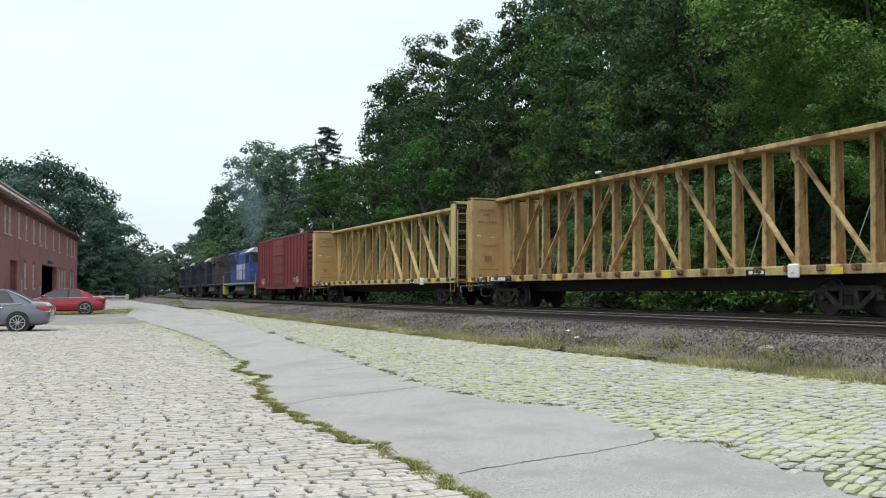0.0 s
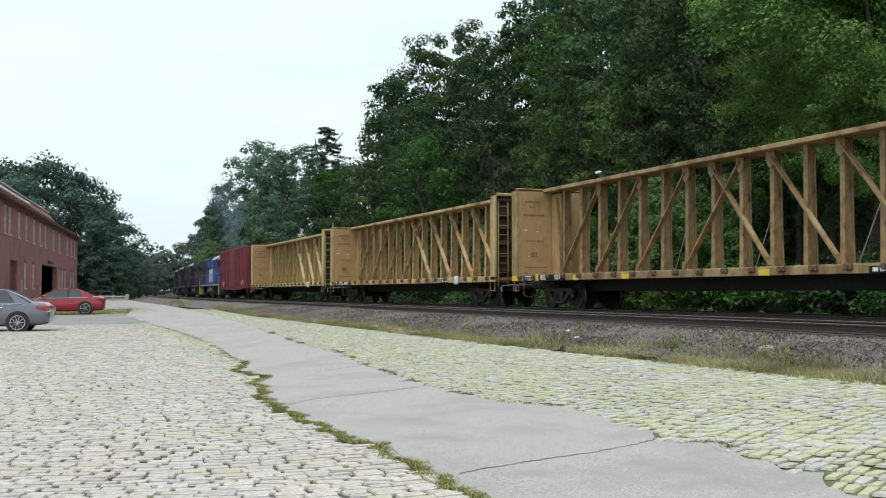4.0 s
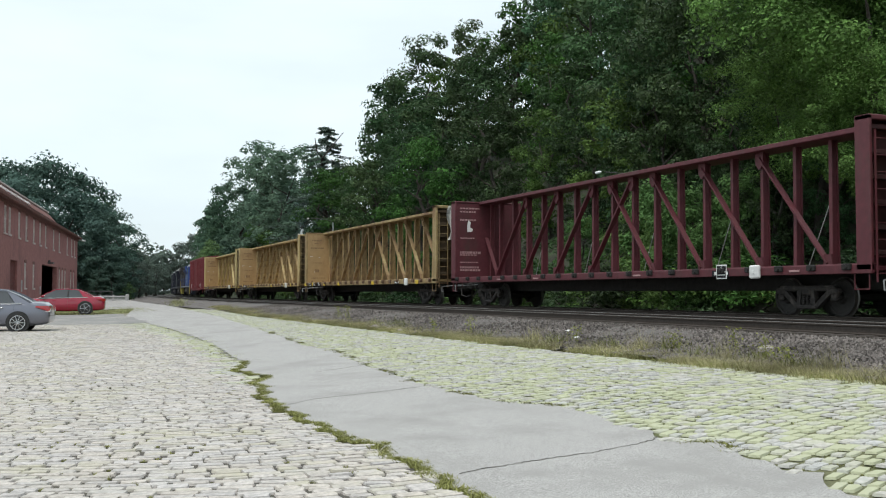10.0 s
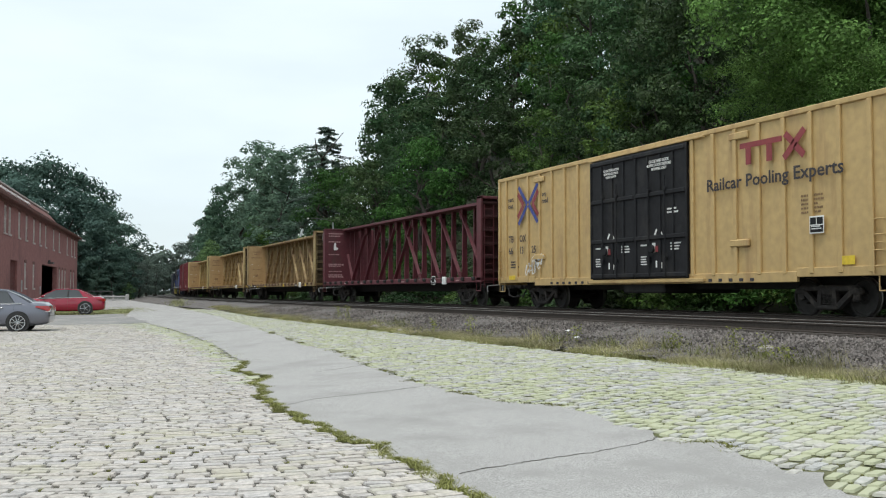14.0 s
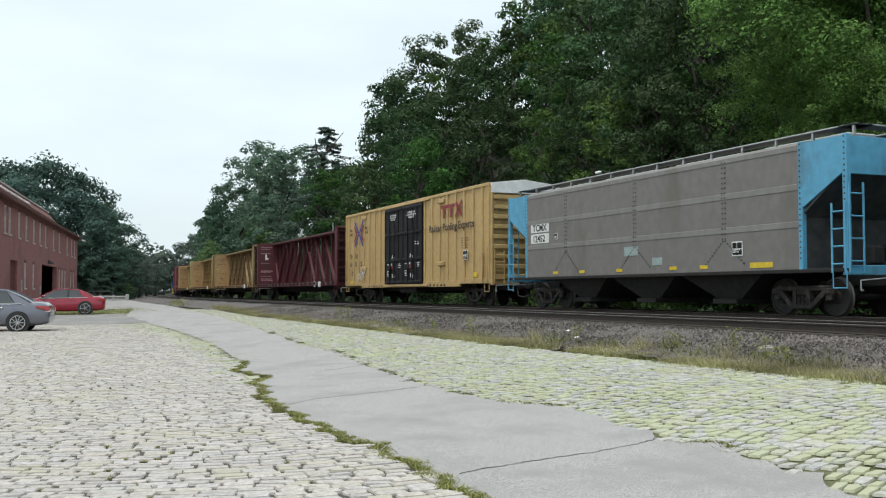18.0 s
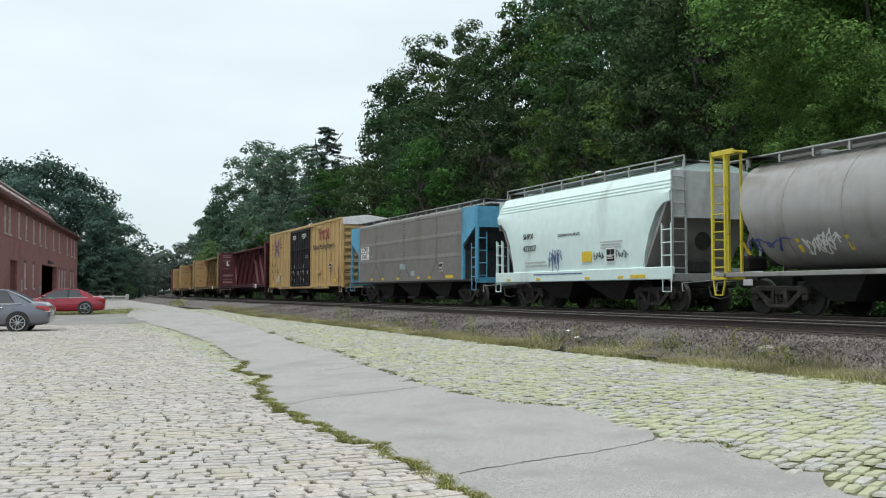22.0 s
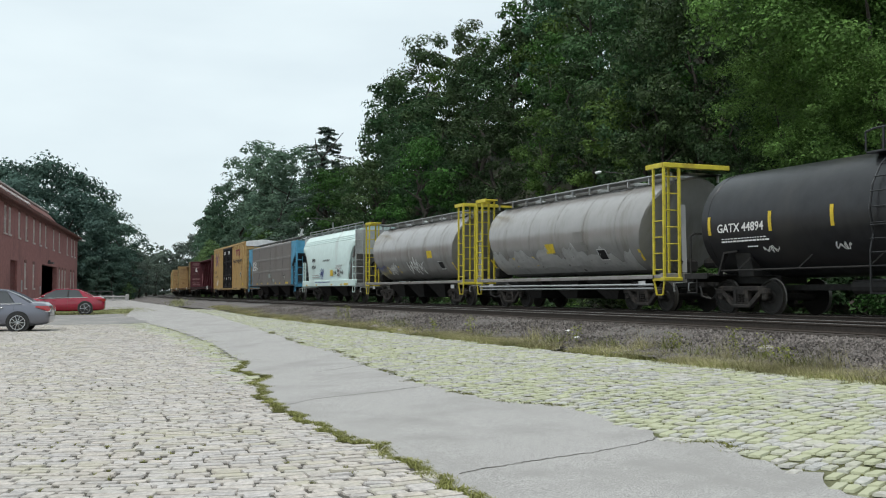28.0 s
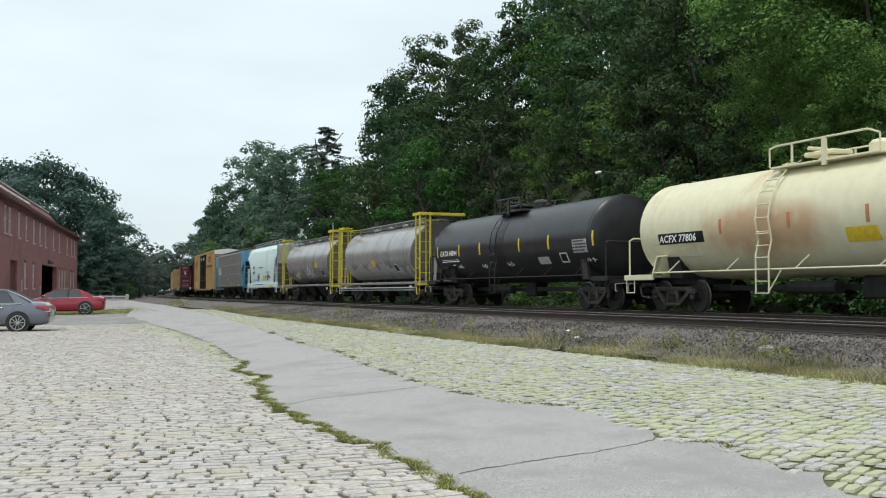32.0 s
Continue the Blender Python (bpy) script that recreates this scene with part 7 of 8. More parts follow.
    part("valve_dome", Mesh().turned([(0, 0.32), (0.28, 0.32), (0.36, 0.24), (0.40, 0.05)], "z", 16, (0, yt - 0.9, ZC + R - 0.06)), paint, e, "domed valve cover", True)
    vv = Mesh().turned([(0, 0.42), (0.12, 0.42), (0.16, 0.1)], "z", 16, (0, yt + 0.6, ZC + R - 0.05))
    vv.box(-0.5, 0.2, yt + 0.2, yt + 1.2, ZC + R + 0.1, ZC + R + 0.22, 0.03).turned([(-0.3, 0.05), (0.3, 0.05)], "x", 8, (-0.3, yt + 0.9, ZC + R + 0.3))
    part("manway", vv, paint, e, "bolted manway with its cover", True)
    part("relief_valve", Mesh().turned([(0, 0.13), (0.1, 0.14), (0.16, 0.08), (0.4, 0.06), (0.44, 0.02)], "z", 12, (-0.25, yt - 1.9, ZC + R - 0.06)), BLUE_INK if cream else UNDER, e, "blue safety valve" if cream else "")

    def on_skin(name, y, z, w, h, m, lab="", parent=e):
        rows = [z + h * k / 4 for k in range(5)]
        mm = Mesh().loft([[(skin(q) - 0.004, y, q), (skin(q) - 0.004, y - w, q), (skin(q) + 0.004, y - w, q), (skin(q) + 0.004, y, q)] for q in rows])
        return part(name, mm, m, parent, lab)
    if cream:
        on_skin("name_plate", T - 0.85, 1.97, 2.1, 0.31, BLACK, "black panel behind the reporting marks")
        lettering("lettering", "ACFX 77806", 0.29, WHITE, e, -R - 0.016, T - 0.95, 2.02, "white reporting marks", 1.12)
        bars("notice", e, GREY_INK, skin(1.65) - 0.004, T - 1.7, 1.72, 1.3, 0.16, 2, 71)
        for y in (T - 3.65, T - 6.25, T - 8.75):
            on_skin("reflector", y, 2.14, 0.10, 0.40, ORANGE_INK, "faded orange marking strip")
        on_skin("placard", T - 8.1, 1.72, 0.95, 0.34, YELLOW_INK, "yellow warning patch")
    else:
        lettering("lettering", "GATX 44894", 0.32, WHITE, e, -R - 0.008, T - 0.95, 2.17, "white reporting marks", 1.04)
        bars("notice", e, WHITE, skin(1.95) - 0.006, T - 1.05, 2.02, 2.2, 0.16, 2, 72)
        bars("notice", e, WHITE, skin(1.75) - 0.004, T - 2.0, 1.84, 0.5, 0.12, 2, 73)
        for y in (T - 0.55, T - 2.95, T - 5.05, T - 8.6, T - 10.9, -T + 0.75):
            on_skin("reflector", y, 2.12, 0.11, 0.5, YELLOW_INK, "yellow marking strip")
        on_skin("placard", -T + 2.05, 1.92, 0.95, 0.45, GREY_INK, "pale notice board")
        bars("notice", e, DARK_INK, skin(2.2) - 0.02, -T + 1.98, 2.34, 0.85, 0.42, 4, 74)
        on_skin("label_plate", T - 10.0, 1.60, 0.8, 0.26, GREY_INK, "pale sticker")
        on_skin("label_plate", T - 7.6, 1.62, 0.7, 0.2, LOCO_DARK, "dull dark sticker")
        p = on_skin("data_panel", T - 11.65, 1.62, 0.5, 0.34, WHITE, "white-framed data panel")
        on_skin("panel_field", T - 11.70, 1.66, 0.40, 0.26, BLACK, "", p).location.x = -0.006
        for y, sd in ((T - 2.6, 1), (T - 5.0, 2), (T - 7.4, 3), (-T + 1.3, 4)):
            scrawl(e, WHITE, 0, y, 1.55, 0.5, 0.22, 80 + sd, 0.025, "white chalk face", skin)
    return e


tank_car(21.82, 24.88, "black tank car with white and yellow markings", TANK_BLACK, False, 0.38)
tank_car(25.07, 28.5, "cream tank car stained with rust", CREAM, True, 0.80)

# ---- locomotives


def locomotive(tau0, tau1, hood, cab, roof, label, backward=False, marks=None):
    """A six-axle road diesel; the cab leads, or trails where it runs backward."""
    e, L = car("locomotive", tau0, tau1, label, "locomotive", 3.0, "locomotives")
    f = -1 if backward else 1
    part("frame", Mesh().box(-1.52, 1.52, -L, L, 1.20, 1.46, 0.03), LOCO_DARK, e)
    part("walkway_edge", Mesh().box(-1.545, -1.51, -L + 0.3, L - 0.3, 1.30, 1.42, 0.01), LOCO_GREY if marks else LOCO_DARK, e)
    part("long_hood", Mesh().loft([[(x, y, z) for x, z in ((-0.95, 1.46), (-0.95, 4.05), (-0.78, 4.32), (0.78, 4.32), (0.95, 4.05), (0.95, 1.46))] for y in (f * (-L + 0.9), f * (L - 5.3))]), hood, e)
    c = part("cab", Mesh().box(-1.52, 1.52, f * (L - 5.3), f * (L - 3.1), 1.46, 4.05, 0.05), cab, e)
    part("cab_roof", Mesh().loft([[(x, y, z) for x, z in ((-1.58, 4.02), (-1.05, 4.42), (1.05, 4.42), (1.58, 4.02))] for y in (f * (L - 5.45), f * (L - 2.9))]), roof, c, "pale sloping cab roof")
    for y0, y1 in ((4.95, 4.25), (4.1, 3.4)):
        part("cab_window", Mesh().box(-1.54, -1.50, f * (L - y0), f * (L - y1), 3.1, 3.85, 0.02), CAR_GLASS, c)
    part("end_window", Mesh().box(-1.25, 1.25, f * (L - 3.12), f * (L - 3.07), 3.2, 3.85, 0.02), CAR_GLASS, c)
    part("short_hood", Mesh().box(-0.95, 0.95, f * (L - 3.1), f * (L - 1.2), 1.46, 2.95, 0.12), cab, e)
    part("fuel_tank", Mesh().loft([[(x, y, z) for x, z in ((-1.35, 1.2), (-1.45, 0.75), (-1.1, 0.38), (1.1, 0.38), (1.45, 0.75), (1.35, 1.2))] for y in (-2.6, 2.2)]), FUEL_GREY, e, "dusty grey fuel tank")
    for k in range(3):
        part("radiator_fan", Mesh().turned([(4.30, 0.62), (4.48, 0.62), (4.50, 0.55), (4.46, 0.1)], "z", 16, (0, f * (-L + 2.2 + k * 1.5), 0)), LOCO_DARK, e)
    part("exhaust_stack", Mesh().box(-0.35, 0.35, f * (L - 9.2), f * (L - 8.4), 4.30, 4.66, 0.04), LOCO_DARK, e)
    part("dynamic_brake_blister", Mesh().box(-1.15, 1.15, f * (L - 8.2), f * (L - 6.0), 3.55, 4.40, 0.10), hood, e)
    part("radiator_flare", Mesh().loft([[(x, y, z) for x, z in ((-0.97, 3.2), (-1.3, 3.75), (-1.3, 4.25), (-0.9, 4.38), (0.9, 4.38), (1.3, 4.25), (1.3, 3.75), (0.97, 3.2))] for y in (f * (-L + 1.1), f * (-L + 5.4))]), hood, e)
    for k in range(9):
        part("radiator_slat", Mesh().box(-1.325, -1.29, f * (-L + 1.4 + k * 0.42), f * (-L + 1.7 + k * 0.42), 3.78, 4.2, 0.01), LOCO_DARK, e)
    hr = Mesh().pipe([(-1.5, -L + 0.3, 1.46), (-1.5, -L + 0.3, 2.5), (-1.5, L - 0.4, 2.5), (-1.5, L - 0.4, 1.46)], 0.022, 6)
    for k in range(9):
        y = -L + 0.5 + k * (2 * L - 1.0) / 8
        hr.rod((-1.5, y, 1.46), (-1.5, y, 2.5), 0.018, 6)
    part("handrail", hr, hood if marks else LOCO_DARK, e)
    for k in range(10):
        y = f * (-L + 5.6 + k * 0.62)
        part("hood_door", Mesh().box(-0.985, -0.94, y, y + f * 0.54, 1.6, 3.15, 0.015), hood, e)
    for k, (y, w, z, h) in enumerate(marks or ()):
        part("painted_mark", Mesh().box(-1.03, -0.98, f * y, f * (y + w), z, z + h, 0.005), LOCO_WHITE, e, "large faded white painted shape")
    for q in (-1, 1):
        part("pilot", Mesh().box(-1.5, 1.5, q * (L - 0.1), q * (L + 0.05), 0.3, 1.46, 0.03), LOCO_DARK, e)
        part("step_well", Mesh().box(-1.53, -1.1, q * (L - 0.75), q * (L - 0.12), 0.35, 1.2, 0.02), STEP_YELLOW if marks else LOCO_DARK, e)
        part("step_rail", Mesh().pipe([(-1.54, q * (L - 0.1), 0.5), (-1.54, q * (L - 0.1), 2.2)], 0.025, 6), STEP_YELLOW if marks else LOCO_DARK, e)
        for k in range(3):
            y = q * (L - 3.0) + (k - 1) * 1.0
            part("axle_box", Mesh().box(-1.2, -1.04, y - 0.2, y + 0.2, 0.32, 0.62, 0.04), LOCO_DARK, e)
    return e


LOCO_WHITE = mat("faded_white_lettering", (0.50, 0.55, 0.62), 0.6, vary=0.2, scale=4, bump=0)
STEP_YELLOW = mat("handrail_yellow", (0.50, 0.42, 0.10), 0.6, vary=0.2, scale=5, bump=0)
FUEL_GREY = mat("dusty_fuel_tank", (0.12, 0.115, 0.11), 0.8, vary=0.3, scale=3, bump=0.1)
LOCO_TAN = mat("sun_faded_brown_paint", (0.05, 0.04, 0.04), 0.7, vary=0.3, scale=2, second=(0.03, 0.03, 0.045), second_amount=0.5, second_scale=0.6, bump=0.05)
locomotive(-21.1, -17.62, LOCO_BLUE, LOCO_BLUE, GALV_RAIL, "faded blue diesel locomotive with large white letters, running backward", True, ((-3.9, 0.8, 1.75, 1.4), (-2.8, 0.8, 1.75, 1.4), (-1.7, 0.8, 1.75, 1.4), (-0.2, 0.3, 1.75, 1.4), (0.3, 0.7, 2.65, 0.5), (0.3, 0.7, 1.75, 0.45)))
for k in range(3):
    locomotive(-24.8 - 3.7 * k, -21.35 - 3.7 * k, LOCO_TAN if k == 0 else LOCO_DARK, LOCO_DARK, GALV_RAIL, "dark blue diesel locomotive with a pale cab roof")

# ---- exhaust of the last locomotive: a thin plume in soft pieces
SMOKE = bpy.data.materials.new("thin_blue_smoke")
SMOKE.use_nodes = True
_n, _l = SMOKE.node_tree.nodes, SMOKE.node_tree.links
_n.remove(_n["Principled BSDF"])
_co, _ball, _noise, _amount, _thin, _clear, _veil, _mix = (_n.new("ShaderNode" + k) for k in ("TexCoord", "TexGradient", "TexNoise", "Math", "Math", "BsdfTransparent", "BsdfDiffuse", "MixShader"))
_ball.gradient_type, _amount.operation, _thin.operation = "SPHERICAL", "MULTIPLY", "MULTIPLY"
_noise.inputs["Scale"].default_value, _noise.inputs["Detail"].default_value = 1.6, 4.0
_thin.inputs[1].default_value = 0.5
_veil.inputs["Color"].default_value = (0.30, 0.38, 0.48, 1)
_l.new(_co.outputs["Object"], _ball.inputs["Vector"])
_l.new(_co.outputs["Object"], _noise.inputs["Vector"])
_l.new(_ball.outputs["Fac"], _amount.inputs[0])
_l.new(_noise.outputs["Fac"], _amount.inputs[1])
_l.new(_amount.outputs["Value"], _thin.inputs[0])
_l.new(_thin.outputs["Value"], _mix.inputs["Fac"])
_l.new(_clear.outputs["BSDF"], _mix.inputs[1])
_l.new(_veil.outputs["BSDF"], _mix.inputs[2])
_l.new(_mix.outputs["Shader"], _n["Material Output"].inputs["Surface"])
plume = thing("smoke_plume", (20.0, 90.0, 6.0), "thin bluish exhaust smoke rising from the locomotives", "smoke")
puff = Mesh().turned([(-0.35 * k * k, 0.001 + k) for k in (0.0, 0.2, 0.4, 0.6, 0.8, 1.0)], "y", 20, caps=False).data("puff", SMOKE, True)
for x, z, w, h in ((0.0, 0.3, 0.9, 1.3), (-0.2, 1.6, 1.1, 1.6), (-0.1, 3.0, 1.5, 1.9), (-0.6, 4.6, 1.8, 2.2), (-1.3, 6.2, 2.4, 2.4), (0.4, 4.0, 1.4, 2.0)):
    o = part("puff", puff, None, plume, at=(x, 0.3 * x, z))
    o.scale = (w, 0.8, h)

# ---------------------------------------------------------------- brick building
works = thing("brick_building", (-1.67, 74.2, 0.08), "long two-storey red brick works with narrow windows", "building", turn=-radians(7.63))
S0, S1, EAVE = -16.0, 56.7, 8.0
UPPER = [-13.5, -11.0, -7.0, -3.0, 2.3, 4.3, 8.9, 12.8, 17.2, 21.3, 25.3, 31.6, 36.7, 44.6, 49.7, 53.1]
LOWER = [-9.0, -3.0, 12.5, 17.4, 37.2, 39.9, 42.8, 49.0, 52.4]
HALF = 0.55
holes = [(s - HALF, s + HALF, 5.55, 7.5) for s in UPPER] + [(s - HALF, s + HALF, 1.7, 3.7) for s in LOWER] + [(4.9, 8.3, 0.05, 3.75), (22.8, 34.8, 0.05, 3.9)]


def pierced(m, s0, s1, z0, z1, x0, x1, gaps):
    cuts = sorted({s0, s1, *[g[0] for g in gaps], *[g[1] for g in gaps]})
    for a, b in zip(cuts, cuts[1:]):
        z = z0
        for g in sorted((g for g in gaps if g[0] < (a + b) / 2 < g[1]), key=lambda g: g[2]):
            if g[2] > z:
                m.box(x0, x1, a, b, z, g[2])
            z = g[3]
        if z < z1:
            m.box(x0, x1, a, b, z, z1)
    return m


part("wall", pierced(Mesh(), S0, S1, -0.3, EAVE, -0.42, 0.0, holes).weld(), BRICK, works, "red brick front wall")
part("wall", Mesh().box(-14, -0.42, S1 - 0.42, S1, -0.3, EAVE), BRICK, works)
part("wall", Mesh().box(-14, -0.42, S0, S0 + 0.42, -0.3, EAVE), BRICK, works)
part("wall", Mesh().box(-14.4, -14, S0, S1, -0.3, EAVE), BRICK, works)
part("floor", Mesh().box(-13.9, -0.45, S0 + 0.5, S1 - 0.5, 0.0, 0.06), DARK_ASPHALT, works)
part("upper_floor", Mesh().box(-13.9, -0.45, S0 + 0.5, S1 - 0.5, 4.4, 4.7), HOLE, works)
part("cornice", Mesh().box(0.0, 0.16, S0, S1 + 0.1, EAVE - 0.35, EAVE - 0.12, 0.02).box(-0.3, 0.5, S0, S1 + 0.3, EAVE - 0.12, EAVE + 0.06, 0.02), ROOF_BRICK, works, "dark overhanging eaves")
roof = Mesh().loft([[(0.52, s, EAVE + 0.06), (-7.2, s, 10.3), (-14.8, s, EAVE + 0.06)] for s in (S0, S1 + 0.3)])
part("roof", roof, SLATE, works, "grey slate roof")
part("raised_roof", Mesh().loft([[(0.50, s, EAVE + 0.07), (-0.35, s, 9.0), (-6, s, 10.4), (-6, s, EAVE + 0.4)] for s in (S0, 29.2)]), ROOF_BRICK, works, "steep brown-red tiled roof edge")
part("coping", Mesh().box(-0.42, -0.22, S0, 29.3, 8.98, 9.12, 0.02), SILL, works, "pale coping strip")
fl = Mesh()
for k in range(26):
    s = -6 + k * 0.7
    z = EAVE + 0.28 + 0.05 * math.sin(k * 2.1)
    fl.loft([[(0.42, s, z), (0.42, s + 0.55, z - 0.03), (0.20, s + 0.5, z + 0.2), (0.20, s + 0.05, z + 0.24)], [(0.45, s, z + 0.02), (0.45, s + 0.55, z - 0.01), (0.23, s + 0.5, z + 0.22), (0.23, s + 0.05, z + 0.26)]])
part("flashing", fl, ROOF_WHITE, works, "torn pale flashing along the roof edge")
for s, z0, z1 in [(s, 5.55, 7.5) for s in UPPER] + [(s, 1.7, 3.7) for s in LOWER]:
    w = part("window", Mesh().box(-0.16, -0.02, -HALF, -HALF + 0.13, z0, z1, 0.01).box(-0.16, -0.02, HALF - 0.13, HALF, z0, z1, 0.01).box(-0.16, -0.02, -HALF, HALF, z1 - 0.14, z1, 0.01).box(-0.14, -0.04, -HALF, HALF, (z0 + z1) / 2 - 0.05, (z0 + z1) / 2 + 0.05, 0.01).box(-0.14, -0.05, -0.04, 0.04, z0, z1, 0.005), SILL, works, "pale painted window frame", at=(0, s, 0))
    part("pane", Mesh().box(-0.12, -0.10, -HALF + 0.1, HALF - 0.1, z0, z1), WINDOW, w)
    part("sill", Mesh().box(-0.2, 0.08, -HALF - 0.08, HALF + 0.08, z0 - 0.12, z0, 0.015), SILL, w)
    part("lintel", Mesh().loft([[(x, s2, z) for s2, z in ((-HALF - 0.1, z1), (HALF + 0.1, z1), (HALF + 0.14, z1 + 0.22), (0, z1 + 0.30), (-HALF - 0.14, z1 + 0.22))] for x in (0.0, 0.03)]), ROOF_BRICK, w)
d = part("door", Mesh().box(-0.3, -0.2, 4.9, 8.3, 0.05, 3.75, 0.01), DOOR_RED, works, "tall dull red loading door")
pl = Mesh()
for k in range(8):
    pl.box(-0.2, -0.17, 4.95 + k * 0.42, 5.30 + k * 0.42, 0.1, 3.7, 0.01)
part("planks", pl, DOOR_RED, d)
part("canopy", Mesh().box(0, 0.5, 27.0, 28.0, 4.05, 4.2, 0.02).box(0.0, 0.2, 27.4, 27.55, 4.2, 4.4, 0.03), SLATE, works, "small bracket lamp over the open bay")
part("wall_lamp", Mesh().box(0.0, 0.7, S1 - 0.3, S1 - 0.1, EAVE - 0.3, EAVE - 0.15, 0.03).box(0.5, 0.95, S1 - 0.4, S1, EAVE - 0.42, EAVE - 0.22, 0.05), GALV, works, "pale lamp on the building's corner")
for s, z, w, h in ((10.2, 1.4, 0.7, 0.9), (21.5, 1.2, 0.6, 0.7)):
    part("wall_sign", Mesh().box(0, 0.03, s, s + w, z, z + h, 0.01), GALV, works, "small pale notice on the wall")

# ---------------------------------------------------------------- parked cars


def sedan(name, at, turn, paint, label, length, width, height, wheel_r, base, front, notch):
    """y points forward. base: wheelbase; front: front overhang; notch: how far the rear deck rises."""
    e = thing(name, at, label, "car", "parked cars", turn)
    hw, top, rear = width / 2, height, length - front - base
    y_f, y_r = base / 2 + front, -base / 2 - rear
    belt, deck, hood = height * 0.64, height * 0.68 + notch, height * 0.62
    st = [(y_f, 0.68, 0.30, 0.52), (y_f - 0.12, 0.86, 0.20, 0.62), (y_f - 0.45, 0.95, 0.18, hood * 0.88), (base / 2 - 0.1, 0.985, 0.17, hood), (base / 2 - 0.65, 1.0, 0.17, belt), (0, 1.0, 0.17, belt + 0.02), (-base / 2 + 0.3, 1.0, 0.17, belt + 0.05), (-base / 2 - 0.2, 0.99, 0.18, deck), (y_r + 0.45, 0.96, 0.20, deck + 0.01), (y_r + 0.16, 0.92, 0.24, deck - 0.01), (y_r + 0.03, 0.88, 0.30, deck - 0.16), (y_r, 0.84, 0.38, deck - 0.34)]
    rings = []
    for y, k, zb, zt in st:
        w = hw * k
        rings.append([(-w * 0.86, y, zb), (-w * 0.97, y, zb + 0.10), (-w, y, zb + (zt - zb) * 0.45), (-w * 0.985, y, zb + (zt - zb) * 0.72), (-w * 0.93, y, zt - 0.05), (-w * 0.84, y, zt), (-w * 0.4, y, zt + 0.035), (w * 0.4, y, zt + 0.035), (w * 0.84, y, zt), (w * 0.93, y, zt - 0.05), (w * 0.985, y, zb + (zt - zb) * 0.72), (w, y, zb + (zt - zb) * 0.45), (w * 0.97, y, zb + 0.10), (w * 0.86, y, zb)])
    body = part("body", Mesh().loft(rings), paint, e, "", True)
    sub = body.modifiers.new("rounding", "SUBSURF")
    sub.levels = sub.render_levels = 1
    # glasshouse and roof
    a0, a1, b1, b0 = base / 2 - 0.50, base / 2 - 1.40, -base / 2 + 0.40, -base / 2 - 0.42
    ze = belt + 0.02

    def house(inset, lift):
        out = []
        for y, w, z in ((a0, 0.80, ze), (a0 * 0.6 + a1 * 0.4, 0.80, ze + (top - ze) * 0.45), (a1, 0.74, top - 0.04), ((a1 + b1) / 2, 0.73, top), (b1, 0.72, top - 0.05), ((b1 + b0) / 2, 0.75, ze + (top - ze) * 0.55 + notch * 0.5), (b0, 0.78, deck + 0.0)):
            out.append((y, hw * w - inset, z + lift))
        return out
    hs = house(0, 0)
    rings = [[(-hw * 0.90, y, ze - 0.06), (-w * 1.05 - 0.02 * (z - ze), y, (z + ze) / 2), (-w, y, z - 0.03), (-w * 0.9, y, z + 0.005), (w * 0.9, y, z + 0.005), (w, y, z - 0.03), (w * 1.05 + 0.02 * (z - ze), y, (z + ze) / 2), (hw * 0.90, y, ze - 0.06)] for y, w, z in hs]
    part("glasshouse", Mesh().loft(rings), CAR_GLASS, e, "dark glass of the windows", True)
    part("roof", Mesh().loft([[(-w * 0.97, y, z - 0.02), (-w * 0.8, y, z + 0.018), (w * 0.8, y, z + 0.018), (w * 0.97, y, z - 0.02)] for y, w, z in hs[2:5]]), paint, e, "", True)
    ym = (a1 + b1) / 2 - 0.05
    for sx in (-1, 1):
        part("roof_rail", Mesh().loft([[(sx * (w * 0.97 + du), y, z + dz) for du, dz in ((0.03, -0.03), (0.03, 0.02), (-0.04, 0.028), (-0.04, -0.02))] for y, w, z in hs]), paint, e, "", True)
        part("door_pillar", Mesh().beam((sx * hw * 0.93, ym, ze - 0.03), (sx * hw * 0.745, ym - 0.03, top - 0.05), 0.07, 0.03), PLASTIC_BLACK, e)
        part("rear_pillar", Mesh().loft([[(sx * (hw * 0.91), b0 - 0.05, ze - 0.03), (sx * (hw * 0.91), b0 + 0.48, ze - 0.03), (sx * hw * 0.78, b1 - 0.04, top - 0.1), (sx * hw * 0.76, b1 - 0.25, top - 0.16)], [(sx * (hw * 0.88), b0 - 0.05, ze - 0.03), (sx * (hw * 0.88), b0 + 0.48, ze - 0.03), (sx * hw * 0.75, b1 - 0.04, top - 0.1), (sx * hw * 0.73, b1 - 0.25, top - 0.16)]]), paint, e)
